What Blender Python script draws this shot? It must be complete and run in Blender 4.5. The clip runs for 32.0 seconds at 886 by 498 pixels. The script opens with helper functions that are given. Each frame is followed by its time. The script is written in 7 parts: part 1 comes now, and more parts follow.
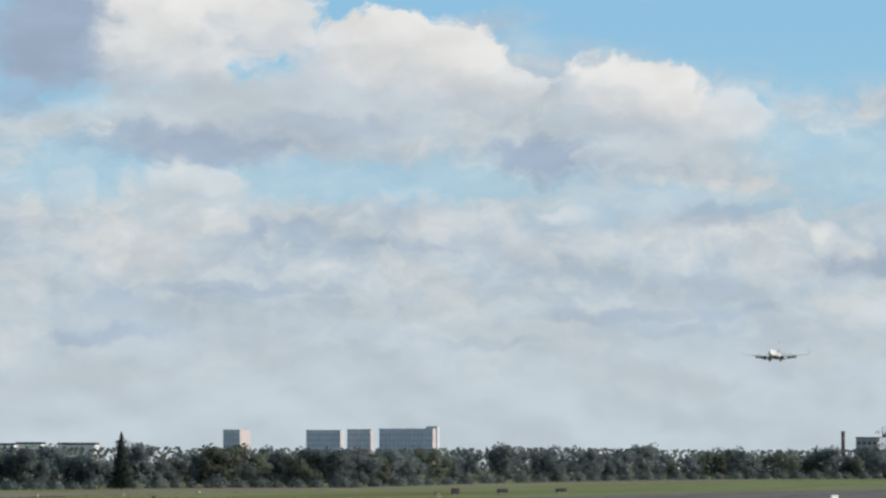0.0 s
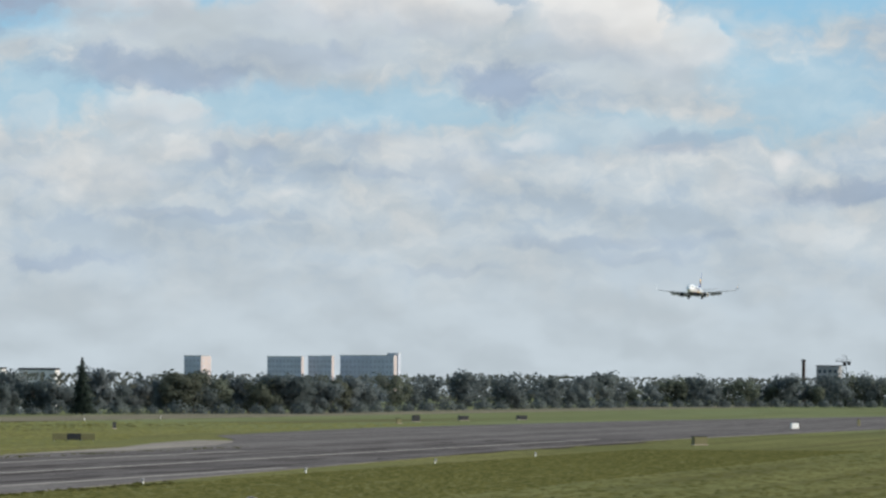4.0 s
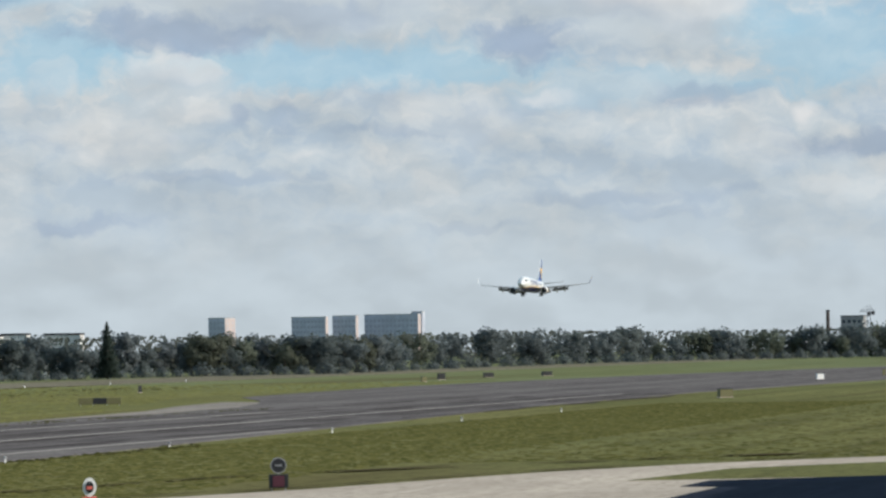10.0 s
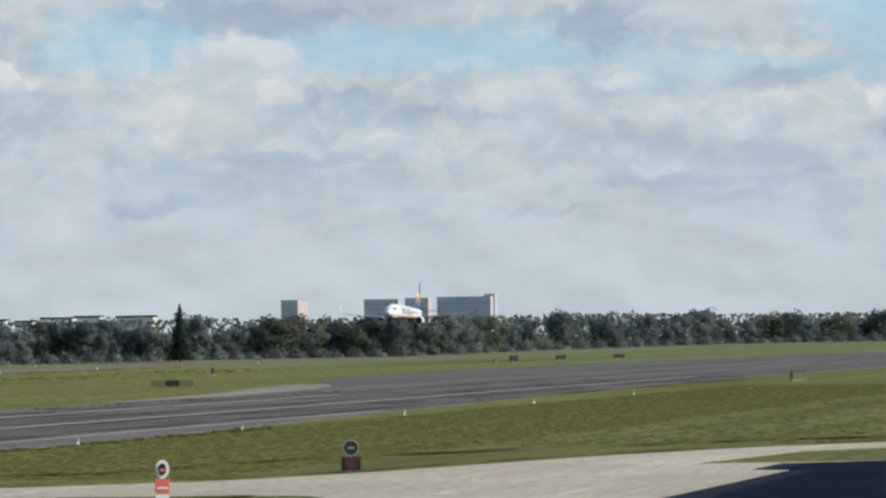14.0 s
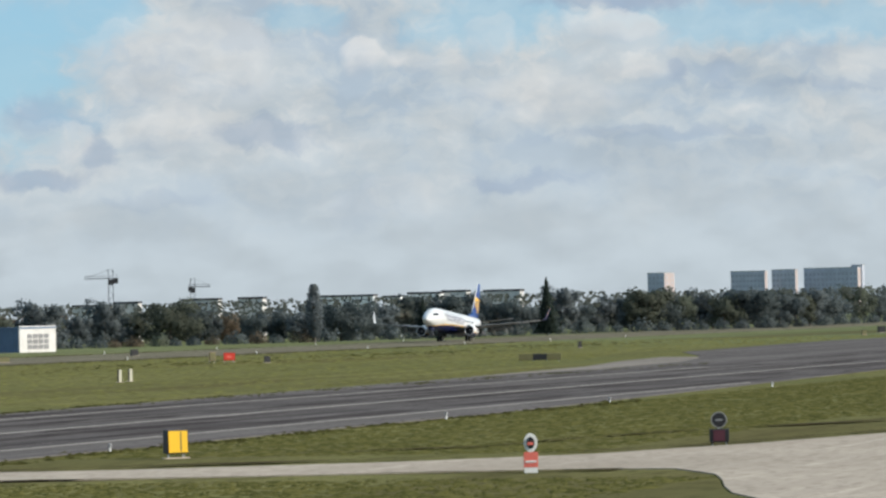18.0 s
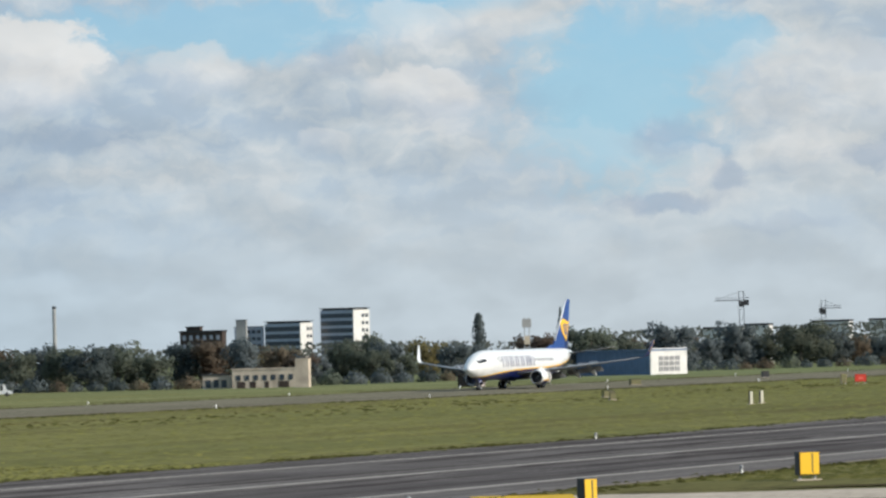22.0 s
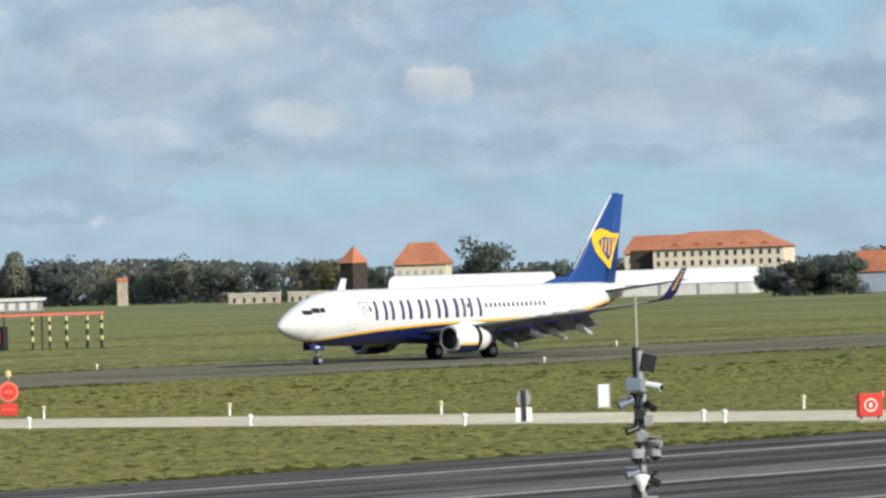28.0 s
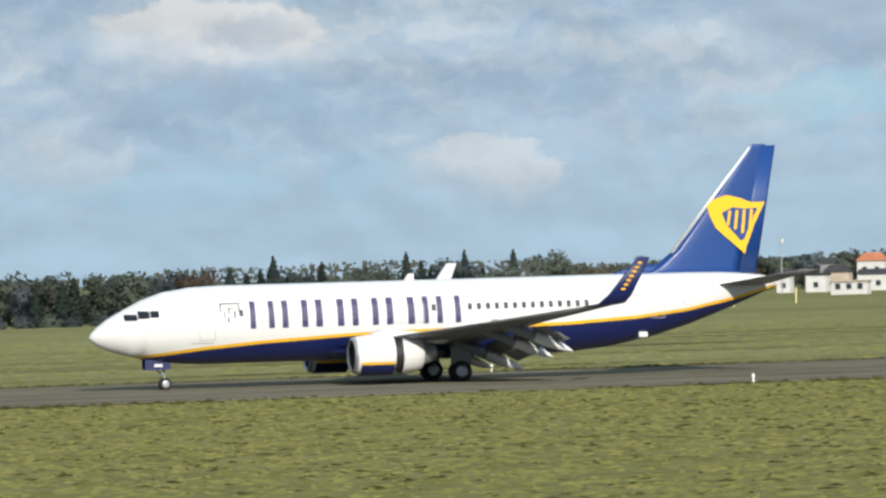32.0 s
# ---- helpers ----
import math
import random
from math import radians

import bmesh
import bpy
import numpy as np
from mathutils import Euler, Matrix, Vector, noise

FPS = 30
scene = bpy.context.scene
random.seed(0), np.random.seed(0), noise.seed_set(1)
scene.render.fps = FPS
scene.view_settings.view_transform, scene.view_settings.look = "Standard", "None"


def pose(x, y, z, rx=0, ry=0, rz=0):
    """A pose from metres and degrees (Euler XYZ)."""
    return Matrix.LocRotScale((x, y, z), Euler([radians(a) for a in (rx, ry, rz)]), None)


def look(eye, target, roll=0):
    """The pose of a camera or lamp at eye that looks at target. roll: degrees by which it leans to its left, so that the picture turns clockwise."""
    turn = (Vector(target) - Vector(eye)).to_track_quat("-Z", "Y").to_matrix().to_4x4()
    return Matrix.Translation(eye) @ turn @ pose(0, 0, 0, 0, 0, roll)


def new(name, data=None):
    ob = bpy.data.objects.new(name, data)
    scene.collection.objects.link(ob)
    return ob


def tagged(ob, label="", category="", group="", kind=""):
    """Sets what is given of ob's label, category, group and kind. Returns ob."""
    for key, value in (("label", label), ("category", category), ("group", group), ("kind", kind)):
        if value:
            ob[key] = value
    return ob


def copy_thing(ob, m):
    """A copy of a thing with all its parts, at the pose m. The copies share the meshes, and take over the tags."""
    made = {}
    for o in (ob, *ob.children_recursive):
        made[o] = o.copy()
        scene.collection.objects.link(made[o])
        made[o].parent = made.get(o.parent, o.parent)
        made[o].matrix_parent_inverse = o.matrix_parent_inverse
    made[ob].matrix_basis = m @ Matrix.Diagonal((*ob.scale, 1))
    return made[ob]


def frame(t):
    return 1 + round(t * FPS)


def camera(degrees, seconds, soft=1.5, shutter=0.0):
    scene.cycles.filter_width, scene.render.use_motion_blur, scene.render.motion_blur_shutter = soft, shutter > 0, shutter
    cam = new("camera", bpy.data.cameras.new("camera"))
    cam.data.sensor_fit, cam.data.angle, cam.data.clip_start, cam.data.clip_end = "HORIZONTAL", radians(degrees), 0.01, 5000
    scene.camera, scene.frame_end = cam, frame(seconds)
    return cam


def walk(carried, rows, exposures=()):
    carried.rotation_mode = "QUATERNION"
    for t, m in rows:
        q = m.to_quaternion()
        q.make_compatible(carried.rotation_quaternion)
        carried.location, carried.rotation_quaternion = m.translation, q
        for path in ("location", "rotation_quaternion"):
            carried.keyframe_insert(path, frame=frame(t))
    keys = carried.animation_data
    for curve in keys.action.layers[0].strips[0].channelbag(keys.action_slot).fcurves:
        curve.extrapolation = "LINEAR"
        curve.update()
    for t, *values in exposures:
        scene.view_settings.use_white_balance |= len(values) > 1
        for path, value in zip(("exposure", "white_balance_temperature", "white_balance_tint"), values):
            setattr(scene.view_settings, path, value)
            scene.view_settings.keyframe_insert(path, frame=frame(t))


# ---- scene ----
# ---- camera: on a tripod-like spot on the terrace, panning after the airliner ----
EYE = Vector((0.0, 0.0, 6.0))
cam = camera(9.957, 32.0, soft=2.6, shutter=0.0)

def aim(turn, tilt, lean):
    a, b = radians(turn), radians(tilt)
    return look(EYE, EYE + Vector((math.sin(a) * math.cos(b), math.cos(a) * math.cos(b), math.sin(b))) * 100, lean)

walk(cam, [(t, aim(turn, tilt, lean)) for t, turn, tilt, lean in (
    (0.0, 0.312, 2.415, 0.077),
    (0.5, 0.587, 2.300, -0.171),
    (1.0, 0.860, 2.146, -0.296),
    (1.5, 1.101, 2.047, -0.358),
    (2.0, 0.997, 1.980, -0.302),
    (2.5, 0.953, 2.045, -0.345),
    (3.0, 1.003, 1.930, -0.050),
    (3.5, 0.667, 1.748, 0.154),
    (4.0, 0.748, 1.592, 0.299),
    (4.5, 0.961, 1.566, 0.144),
    (6.5, 1.078, 1.244, -0.045),
    (7.0, 1.081, 1.170, -0.085),
    (7.5, 1.030, 1.088, -0.067),
    (8.0, 0.936, 1.002, -0.244),
    (8.5, 0.147, 0.935, -0.496),
    (9.0, 0.000, 0.954, -0.899),
    (9.5, 0.435, 1.183, -0.766),
    (10.0, 0.494, 1.117, -0.816),
    (10.5, 0.825, 1.094, -0.705),
    (11.0, 0.737, 1.055, -0.786),
    (11.5, 0.672, 1.125, -0.836),
    (12.0, 0.573, 1.108, -0.878),
    (12.5, 0.480, 0.998, -0.811),
    (13.0, 0.480, 0.919, -0.908),
    (13.5, 0.090, 0.927, -0.834),
    (15.5, -1.468, 0.942, -0.985),
    (16.0, -2.127, 0.934, -1.069),
    (16.5, -2.933, 0.863, -1.124),
    (17.0, -3.510, 0.931, -1.265),
    (17.5, -4.124, 0.843, -1.219),
    (18.0, -4.454, 0.698, -1.264),
    (18.5, -4.764, 0.634, -1.456),
    (19.0, -5.180, 0.605, -1.490),
    (19.5, -6.024, 0.591, -1.635),
    (20.0, -6.687, 0.628, -1.767),
    (20.5, -7.834, 0.713, -1.547),
    (21.0, -9.256, 0.763, -1.649),
    (21.5, -10.352, 1.038, -1.606),
    (22.0, -11.540, 1.112, -1.486),
    (22.5, -12.654, 0.955, -1.423),
    (23.0, -13.689, 0.931, -1.353),
    (23.5, -15.136, 0.919, -1.110),
    (24.0, -16.196, 0.586, -1.068),
    (24.5, -17.689, 0.634, -1.142),
    (25.0, -19.359, 0.598, -1.436),
    (25.5, -21.435, 0.543, -1.398),
    (26.0, -23.406, 0.476, -1.252),
    (26.5, -25.465, 0.367, -1.515),
    (28.5, -34.540, 0.378, -1.685),
    (29.0, -37.847, 0.408, -1.554),
    (29.2, -39.804, 0.445, -1.505),
    (29.5, -42.600, 0.433, -1.368),
    (30.0, -45.880, 0.351, -1.320),
    (30.5, -48.959, 0.363, -1.543),
    (31.0, -54.043, 0.484, -1.409),
    (31.5, -57.896, 0.392, -1.657),
    (32.0, -62.854, 0.242, -1.595),
)], exposures=((0.0, 0.35), (32.0, 0.35)))

# ---- the airfield's own grid: along the runway towards the approach, and across it from the camera ----
RUNWAY_TURN = 11.232
_u = Vector((math.sin(radians(RUNWAY_TURN)), math.cos(radians(RUNWAY_TURN)), 0))
_n = Vector((-_u.y, _u.x, 0))


def field(along, across, z=0.0):
    return _u * along + _n * across + Vector((0, 0, z))


def on_field(along, across, up, nose):
    p = field(along + 19.65, across, up)
    return pose(p.x, p.y, p.z, nose, 0, 180 - RUNWAY_TURN)


def polar(turn, d, z=0.0):
    return Vector((math.sin(radians(turn)) * d, math.cos(radians(turn)) * d, z))


# ---- world and sun ----
SUN_TURN, SUN_UP = 104.0, 26.0
SKY_STRENGTH = 1.0


class Nodes:
    """Short hand for node trees."""

    def __init__(self, tree):
        self.tree = tree
        self.tree.nodes.clear()

    def add(self, kind, **values):
        node = self.tree.nodes.new(kind)
        for key, value in values.items():
            if key == "op":
                node.operation = value
            elif key == "ins":
                for slot, v in value.items():
                    if isinstance(v, bpy.types.NodeSocket):
                        self.tree.links.new(v, node.inputs[slot])
                    else:
                        node.inputs[slot].default_value = v
        return node

    def math(self, op, a, b=0.0, c=None):
        ins = {0: a, 1: b}
        if c is not None:
            ins[2] = c
        return self.add("ShaderNodeMath", op=op, ins=ins).outputs[0]

    def vec(self, op, a, b=(0, 0, 0), by=None):
        node = self.add("ShaderNodeVectorMath", op=op, ins={0: a, 1: b} if by is None else {0: a, 3: by})
        return node.outputs["Value"] if op in ("LENGTH", "DOT_PRODUCT") else node.outputs[0]

    def smooth(self, value, lo, hi, a=0.0, b=1.0):
        node = self.add("ShaderNodeMapRange", ins={0: value, 1: lo, 2: hi, 3: a, 4: b})
        node.interpolation_type = "SMOOTHSTEP"
        return node.outputs[0]

    def noise(self, vector, scale, detail=4.0, rough=0.55, out=0):
        return self.add("ShaderNodeTexNoise", ins={"Vector": vector, "Scale": scale, "Detail": detail, "Roughness": rough}).outputs[out]

    def mix(self, fac, a, b):
        node = self.add("ShaderNodeMix")
        node.data_type = "RGBA"
        for slot, v in ((0, fac), (6, a), (7, b)):
            if isinstance(v, bpy.types.NodeSocket):
                self.tree.links.new(v, node.inputs[slot])
            else:
                node.inputs[slot].default_value = v if slot == 0 else (*v, 1)[:4]
        return node.outputs[2]


BANKS = []


def bank(kind, turn, up, wide, high, amount):
    """A cloud or a gap: turn and height in degrees, its half widths, and how strongly it shows."""
    BANKS.append((kind, turn, up, wide, high, amount))


bank("clear", -3.79, 3.31, 1.21, 0.48, 0.62)
bank("clear", -0.67, 3.22, 3.05, 0.35, 0.59)
bank("clear", 4.61, 5.03, 2.67, 1.02, 1.00)
bank("clear", 4.86, 3.38, 1.21, 0.70, 0.56)
bank("clear", 2.70, 2.94, 1.91, 0.29, 0.37)
bank("grey", -1.06, 4.05, 2.54, 0.60, 0.95)
bank("head", -2.91, 4.80, 1.52, 0.95, 1.00)
bank("head", -1.76, 4.97, 0.70, 0.51, 0.90)
bank("head", -0.23, 4.47, 1.40, 0.70, 1.00)
bank("head", 0.66, 4.21, 0.83, 0.44, 0.70)
bank("shade", -4.18, 4.83, 0.83, 0.83, 1.00)
bank("shade", -2.52, 3.60, 1.46, 0.29, 0.80)
bank("shade", -1.06, 3.80, 1.14, 0.22, 0.45)
bank("grey", 2.70, 3.77, 1.46, 0.44, 0.85)
bank("head", 2.45, 4.15, 0.95, 0.51, 1.00)
bank("head", 3.21, 3.89, 0.95, 0.44, 0.60)
bank("shade", 1.49, 3.48, 0.70, 0.30, 0.90)
bank("grey", -2.52, 3.06, 0.76, 0.25, 0.80)
bank("head", -2.52, 3.19, 0.64, 0.22, 0.50)
bank("head", -5.32, 2.94, 0.28, 0.25, 0.63)
bank("rim", 4.53, 2.68, 0.20, 0.15, 0.80)
bank("rim", 1.69, 2.85, 0.30, 0.10, 0.60)
bank("shade", -1.79, 2.66, 0.18, 0.15, 0.60)
bank("shade", 3.31, 2.77, 0.70, 0.23, 0.50)
bank("shade", 5.37, 2.28, 0.99, 0.17, 0.75)
bank("head", -4.59, 2.79, 0.50, 0.17, 0.21)
bank("rim", -2.23, 2.68, 0.46, 0.16, 0.30)
bank("shade", -1.21, 2.70, 0.23, 0.32, 0.35)
bank("shade", -2.11, 1.95, 1.57, 0.11, 0.35)
bank("shade", -3.71, 1.45, 0.86, 0.14, 0.40)
bank("shade", 0.75, 1.36, 0.64, 0.09, 0.25)
bank("shade", 2.66, 1.67, 1.71, 0.11, 0.35)
bank("shade", 3.10, 1.48, 0.68, 0.12, 0.30)
bank("head", 4.13, 2.16, 0.46, 0.30, 0.24)
bank("head", -3.38, 2.35, 1.00, 0.36, 0.30)
bank("rim", -1.03, 2.19, 0.29, 0.07, 0.35)
bank("head", 0.57, 2.48, 0.93, 0.43, 0.22)
bank("shade", -0.13, 2.41, 0.64, 0.07, 0.30)
bank("head", 2.04, 2.84, 1.07, 0.29, 0.20)
bank("clear", -9.60, 2.76, 1.50, 1.21, 0.75)
bank("clear", -8.44, 3.37, 1.07, 0.36, 0.75)
bank("clear", -6.03, 3.36, 0.57, 0.21, 0.50)
bank("head", -7.44, 2.77, 1.28, 0.71, 0.40)
bank("shade", -8.91, 2.30, 0.68, 0.27, 0.40)
bank("shade", -8.26, 1.80, 0.27, 0.32, 0.50)
bank("head", -8.61, 1.94, 0.33, 0.30, 0.35)
bank("head", -7.53, 1.98, 0.51, 0.40, 0.35)
bank("shade", -6.44, 2.03, 0.82, 0.20, 0.50)
bank("rim", -4.92, 2.90, 0.19, 0.13, 0.45)
bank("head", -5.15, 2.83, 0.46, 0.14, 0.21)
bank("head", -3.90, 3.03, 0.30, 0.30, 0.24)
bank("shade", -3.46, 1.46, 0.96, 0.12, 0.35)
bank("head", -4.87, 1.24, 0.57, 0.29, 0.17)
bank("shade", -9.19, 1.54, 0.86, 0.16, 0.30)
bank("shade", -7.61, 1.25, 0.82, 0.11, 0.25)
bank("shade", -5.45, 1.19, 0.43, 0.29, 0.20)
bank("clear", -14.24, 3.67, 2.78, 0.44, 0.85)
bank("head", -16.28, 3.18, 1.14, 0.66, 0.90)
bank("head", -14.28, 3.16, 0.60, 0.37, 0.52)
bank("head", -11.88, 3.61, 0.60, 0.33, 0.42)
bank("head", -10.80, 3.55, 0.68, 0.44, 0.32)
bank("shade", -12.72, 3.25, 0.37, 0.30, 0.30)
bank("clear", -9.58, 2.91, 1.14, 1.00, 0.65)
bank("clear", -9.02, 3.54, 1.21, 0.43, 0.60)
bank("head", -11.81, 2.83, 0.71, 0.40, 0.70)
bank("head", -12.87, 2.36, 0.31, 0.16, 0.35)
bank("shade", -9.05, 2.33, 0.37, 0.30, 0.40)
bank("shade", -15.67, 2.44, 0.93, 0.17, 0.40)
bank("shade", -8.88, 1.55, 0.78, 0.13, 0.40)
bank("shade", -16.31, 1.81, 0.64, 0.32, 0.30)
bank("head", -15.04, 2.26, 0.46, 0.11, 0.17)
bank("shade", -11.08, 2.64, 1.14, 0.43, 0.20)
bank("head", -10.14, 2.04, 1.43, 0.43, 0.15)
bank("clear", -22.12, 2.89, 1.35, 1.18, 0.90)
bank("shade", -20.82, 3.06, 0.36, 0.50, 0.35)
bank("head", -19.96, 2.98, 1.35, 0.51, 0.45)
bank("shade", -17.16, 2.67, 0.44, 0.39, 0.80)
bank("shade", -18.96, 2.21, 0.47, 0.09, 0.50)
bank("head", -19.79, 1.73, 0.93, 0.36, 0.40)
bank("shade", -21.47, 2.30, 0.36, 0.33, 0.40)
bank("head", -20.99, 2.45, 0.82, 0.29, 0.35)
bank("shade", -16.48, 1.86, 0.30, 0.23, 0.40)
bank("head", -18.00, 2.10, 0.53, 0.14, 0.21)
bank("shade", -19.33, 2.65, 0.86, 0.29, 0.20)
bank("head", -17.19, 1.20, 0.29, 0.29, 0.17)
bank("clear", -28.80, 2.94, 2.21, 0.68, 0.80)
bank("clear", -24.34, 2.89, 2.07, 0.53, 0.80)
bank("clear", -22.45, 2.39, 1.18, 0.44, 0.70)
bank("clear", -29.17, 0.92, 2.57, 0.36, 0.45)
bank("clear", -23.09, 1.90, 0.57, 0.29, 0.40)
bank("grey", -29.45, 2.00, 2.57, 0.64, 0.75)
bank("shade", -28.29, 2.80, 0.66, 0.24, 0.50)
bank("shade", -29.88, 2.59, 0.44, 0.23, 0.30)
bank("grey", -26.08, 2.24, 1.64, 0.78, 0.70)
bank("head", -26.32, 2.66, 0.89, 0.75, 0.85)
bank("shade", -27.35, 2.13, 0.68, 0.30, 0.70)
bank("shade", -25.00, 2.21, 0.82, 0.57, 0.50)
bank("head", -24.39, 2.37, 0.56, 0.36, 0.52)
bank("shade", -23.53, 2.39, 0.43, 0.40, 0.45)
bank("shade", -25.33, 1.58, 1.93, 0.30, 0.45)
bank("shade", -27.37, 1.54, 0.44, 0.17, 0.50)
bank("shade", -23.30, 1.37, 0.82, 0.19, 0.60)
bank("head", -29.90, 1.76, 0.61, 0.29, 0.17)
bank("shade", -29.79, 1.31, 0.93, 0.17, 0.45)
bank("shade", -27.38, 1.12, 0.53, 0.17, 0.40)
bank("grey", -22.72, 1.83, 1.03, 0.36, 0.50)
bank("head", -20.98, 2.51, 0.82, 0.51, 0.40)
bank("head", -21.76, 2.09, 0.16, 0.09, 0.28)
bank("clear", -38.69, 2.45, 1.28, 0.82, 0.85)
bank("clear", -37.85, 3.00, 1.25, 0.51, 0.80)
bank("clear", -31.06, 2.67, 0.61, 0.37, 0.50)
bank("clear", -33.51, 1.03, 2.21, 0.36, 0.35)
bank("clear", -37.26, 1.33, 1.43, 0.21, 0.30)
bank("grey", -40.15, 2.68, 1.64, 0.86, 0.60)
bank("head", -39.97, 2.35, 0.78, 0.36, 0.35)
bank("grey", -34.75, 2.47, 3.07, 0.89, 0.65)
bank("shade", -36.45, 2.96, 0.51, 0.30, 0.50)
bank("shade", -37.63, 1.72, 0.96, 0.36, 0.55)
bank("shade", -34.38, 1.85, 0.47, 0.37, 0.60)
bank("head", -33.68, 1.86, 0.68, 0.25, 0.28)
bank("head", -31.96, 2.19, 0.53, 0.33, 0.59)
bank("shade", -34.84, 1.48, 0.57, 0.10, 0.40)
bank("head", -35.53, 1.66, 0.68, 0.29, 0.21)
bank("shade", -39.86, 1.65, 0.46, 0.14, 0.50)
bank("shade", -38.73, 1.11, 1.11, 0.24, 0.50)
bank("shade", -36.76, 1.15, 1.50, 0.20, 0.30)
bank("shade", -35.55, 0.96, 0.68, 0.16, 0.45)
bank("shade", -36.26, 0.78, 0.75, 0.10, 0.40)
bank("shade", -31.16, 1.37, 0.51, 0.30, 0.50)
bank("rim", -35.88, 0.73, 0.13, 0.06, 0.50)
bank("shade", -40.39, 0.65, 0.68, 0.13, 0.40)
bank("head", -34.67, 2.78, 0.86, 0.36, 0.30)
bank("shade", -32.83, 2.73, 0.78, 0.29, 0.30)
bank("clear", -49.88, 1.78, 0.93, 0.29, 0.60)
bank("clear", -46.71, 1.55, 1.50, 0.27, 0.65)
bank("clear", -50.30, 2.87, 1.14, 0.36, 0.40)
bank("grey", -43.82, 2.28, 2.99, 0.93, 0.60)
bank("shade", -49.15, 1.70, 0.47, 0.43, 0.55)
bank("head", -48.09, 2.38, 0.61, 0.37, 0.39)
bank("head", -46.43, 2.47, 0.82, 0.48, 0.50)
bank("shade", -45.63, 2.58, 0.44, 0.71, 0.50)
bank("head", -44.90, 2.76, 0.68, 0.43, 0.21)
bank("head", -47.01, 1.98, 1.14, 0.29, 0.35)
bank("shade", -44.47, 1.89, 1.28, 0.37, 0.40)
bank("shade", -42.50, 1.87, 1.50, 0.33, 0.35)
bank("head", -41.62, 1.40, 0.93, 0.29, 0.40)
bank("shade", -48.63, 0.99, 1.50, 0.27, 0.35)
bank("head", -43.85, 1.27, 0.93, 0.21, 0.30)
bank("shade", -43.02, 1.12, 0.43, 0.29, 0.30)
bank("shade", -45.64, 0.73, 1.07, 0.17, 0.30)
bank("clear", -53.57, 2.52, 0.44, 1.03, 0.90)
bank("clear", -58.36, 1.80, 1.18, 0.34, 0.60)
bank("clear", -53.05, 3.01, 0.93, 0.30, 0.70)
bank("clear", -52.01, 1.49, 1.85, 0.26, 0.40)
bank("grey", -58.02, 2.81, 2.07, 0.71, 0.60)
bank("grey", -55.43, 2.12, 1.78, 1.07, 0.60)
bank("head", -55.42, 2.56, 1.28, 0.75, 0.75)
bank("head", -54.58, 3.13, 0.61, 0.24, 0.52)
bank("shade", -54.27, 2.53, 0.51, 0.51, 0.60)
bank("shade", -56.96, 1.83, 0.82, 0.43, 0.70)
bank("head", -55.63, 1.58, 1.18, 0.50, 0.45)
bank("shade", -57.04, 1.26, 0.47, 0.30, 0.50)
bank("shade", -53.27, 1.81, 0.36, 0.21, 0.30)
bank("grey", -51.03, 2.39, 2.21, 1.00, 0.60)
bank("shade", -52.55, 2.62, 0.60, 0.17, 0.50)
bank("shade", -52.63, 1.91, 0.60, 0.29, 0.55)
bank("head", -51.36, 2.08, 0.40, 0.26, 0.35)
bank("shade", -49.21, 1.64, 0.30, 0.23, 0.50)
bank("shade", -58.03, 2.43, 1.07, 0.27, 0.30)
bank("shade", -54.57, 0.82, 1.78, 0.17, 0.30)
bank("clear", -63.68, 1.16, 0.47, 0.33, 0.40)
bank("clear", -65.91, 1.03, 1.57, 0.26, 0.40)
bank("head", -65.55, 2.61, 1.64, 0.57, 0.85)
bank("head", -62.41, 1.06, 1.03, 0.47, 0.50)
bank("head", -67.05, 1.32, 0.82, 0.47, 0.25)
bank("shade", -63.99, 1.55, 0.96, 0.40, 0.40)
bank("shade", -66.21, 1.61, 1.14, 0.20, 0.50)
bank("shade", -64.91, 2.72, 0.71, 0.21, 0.35)


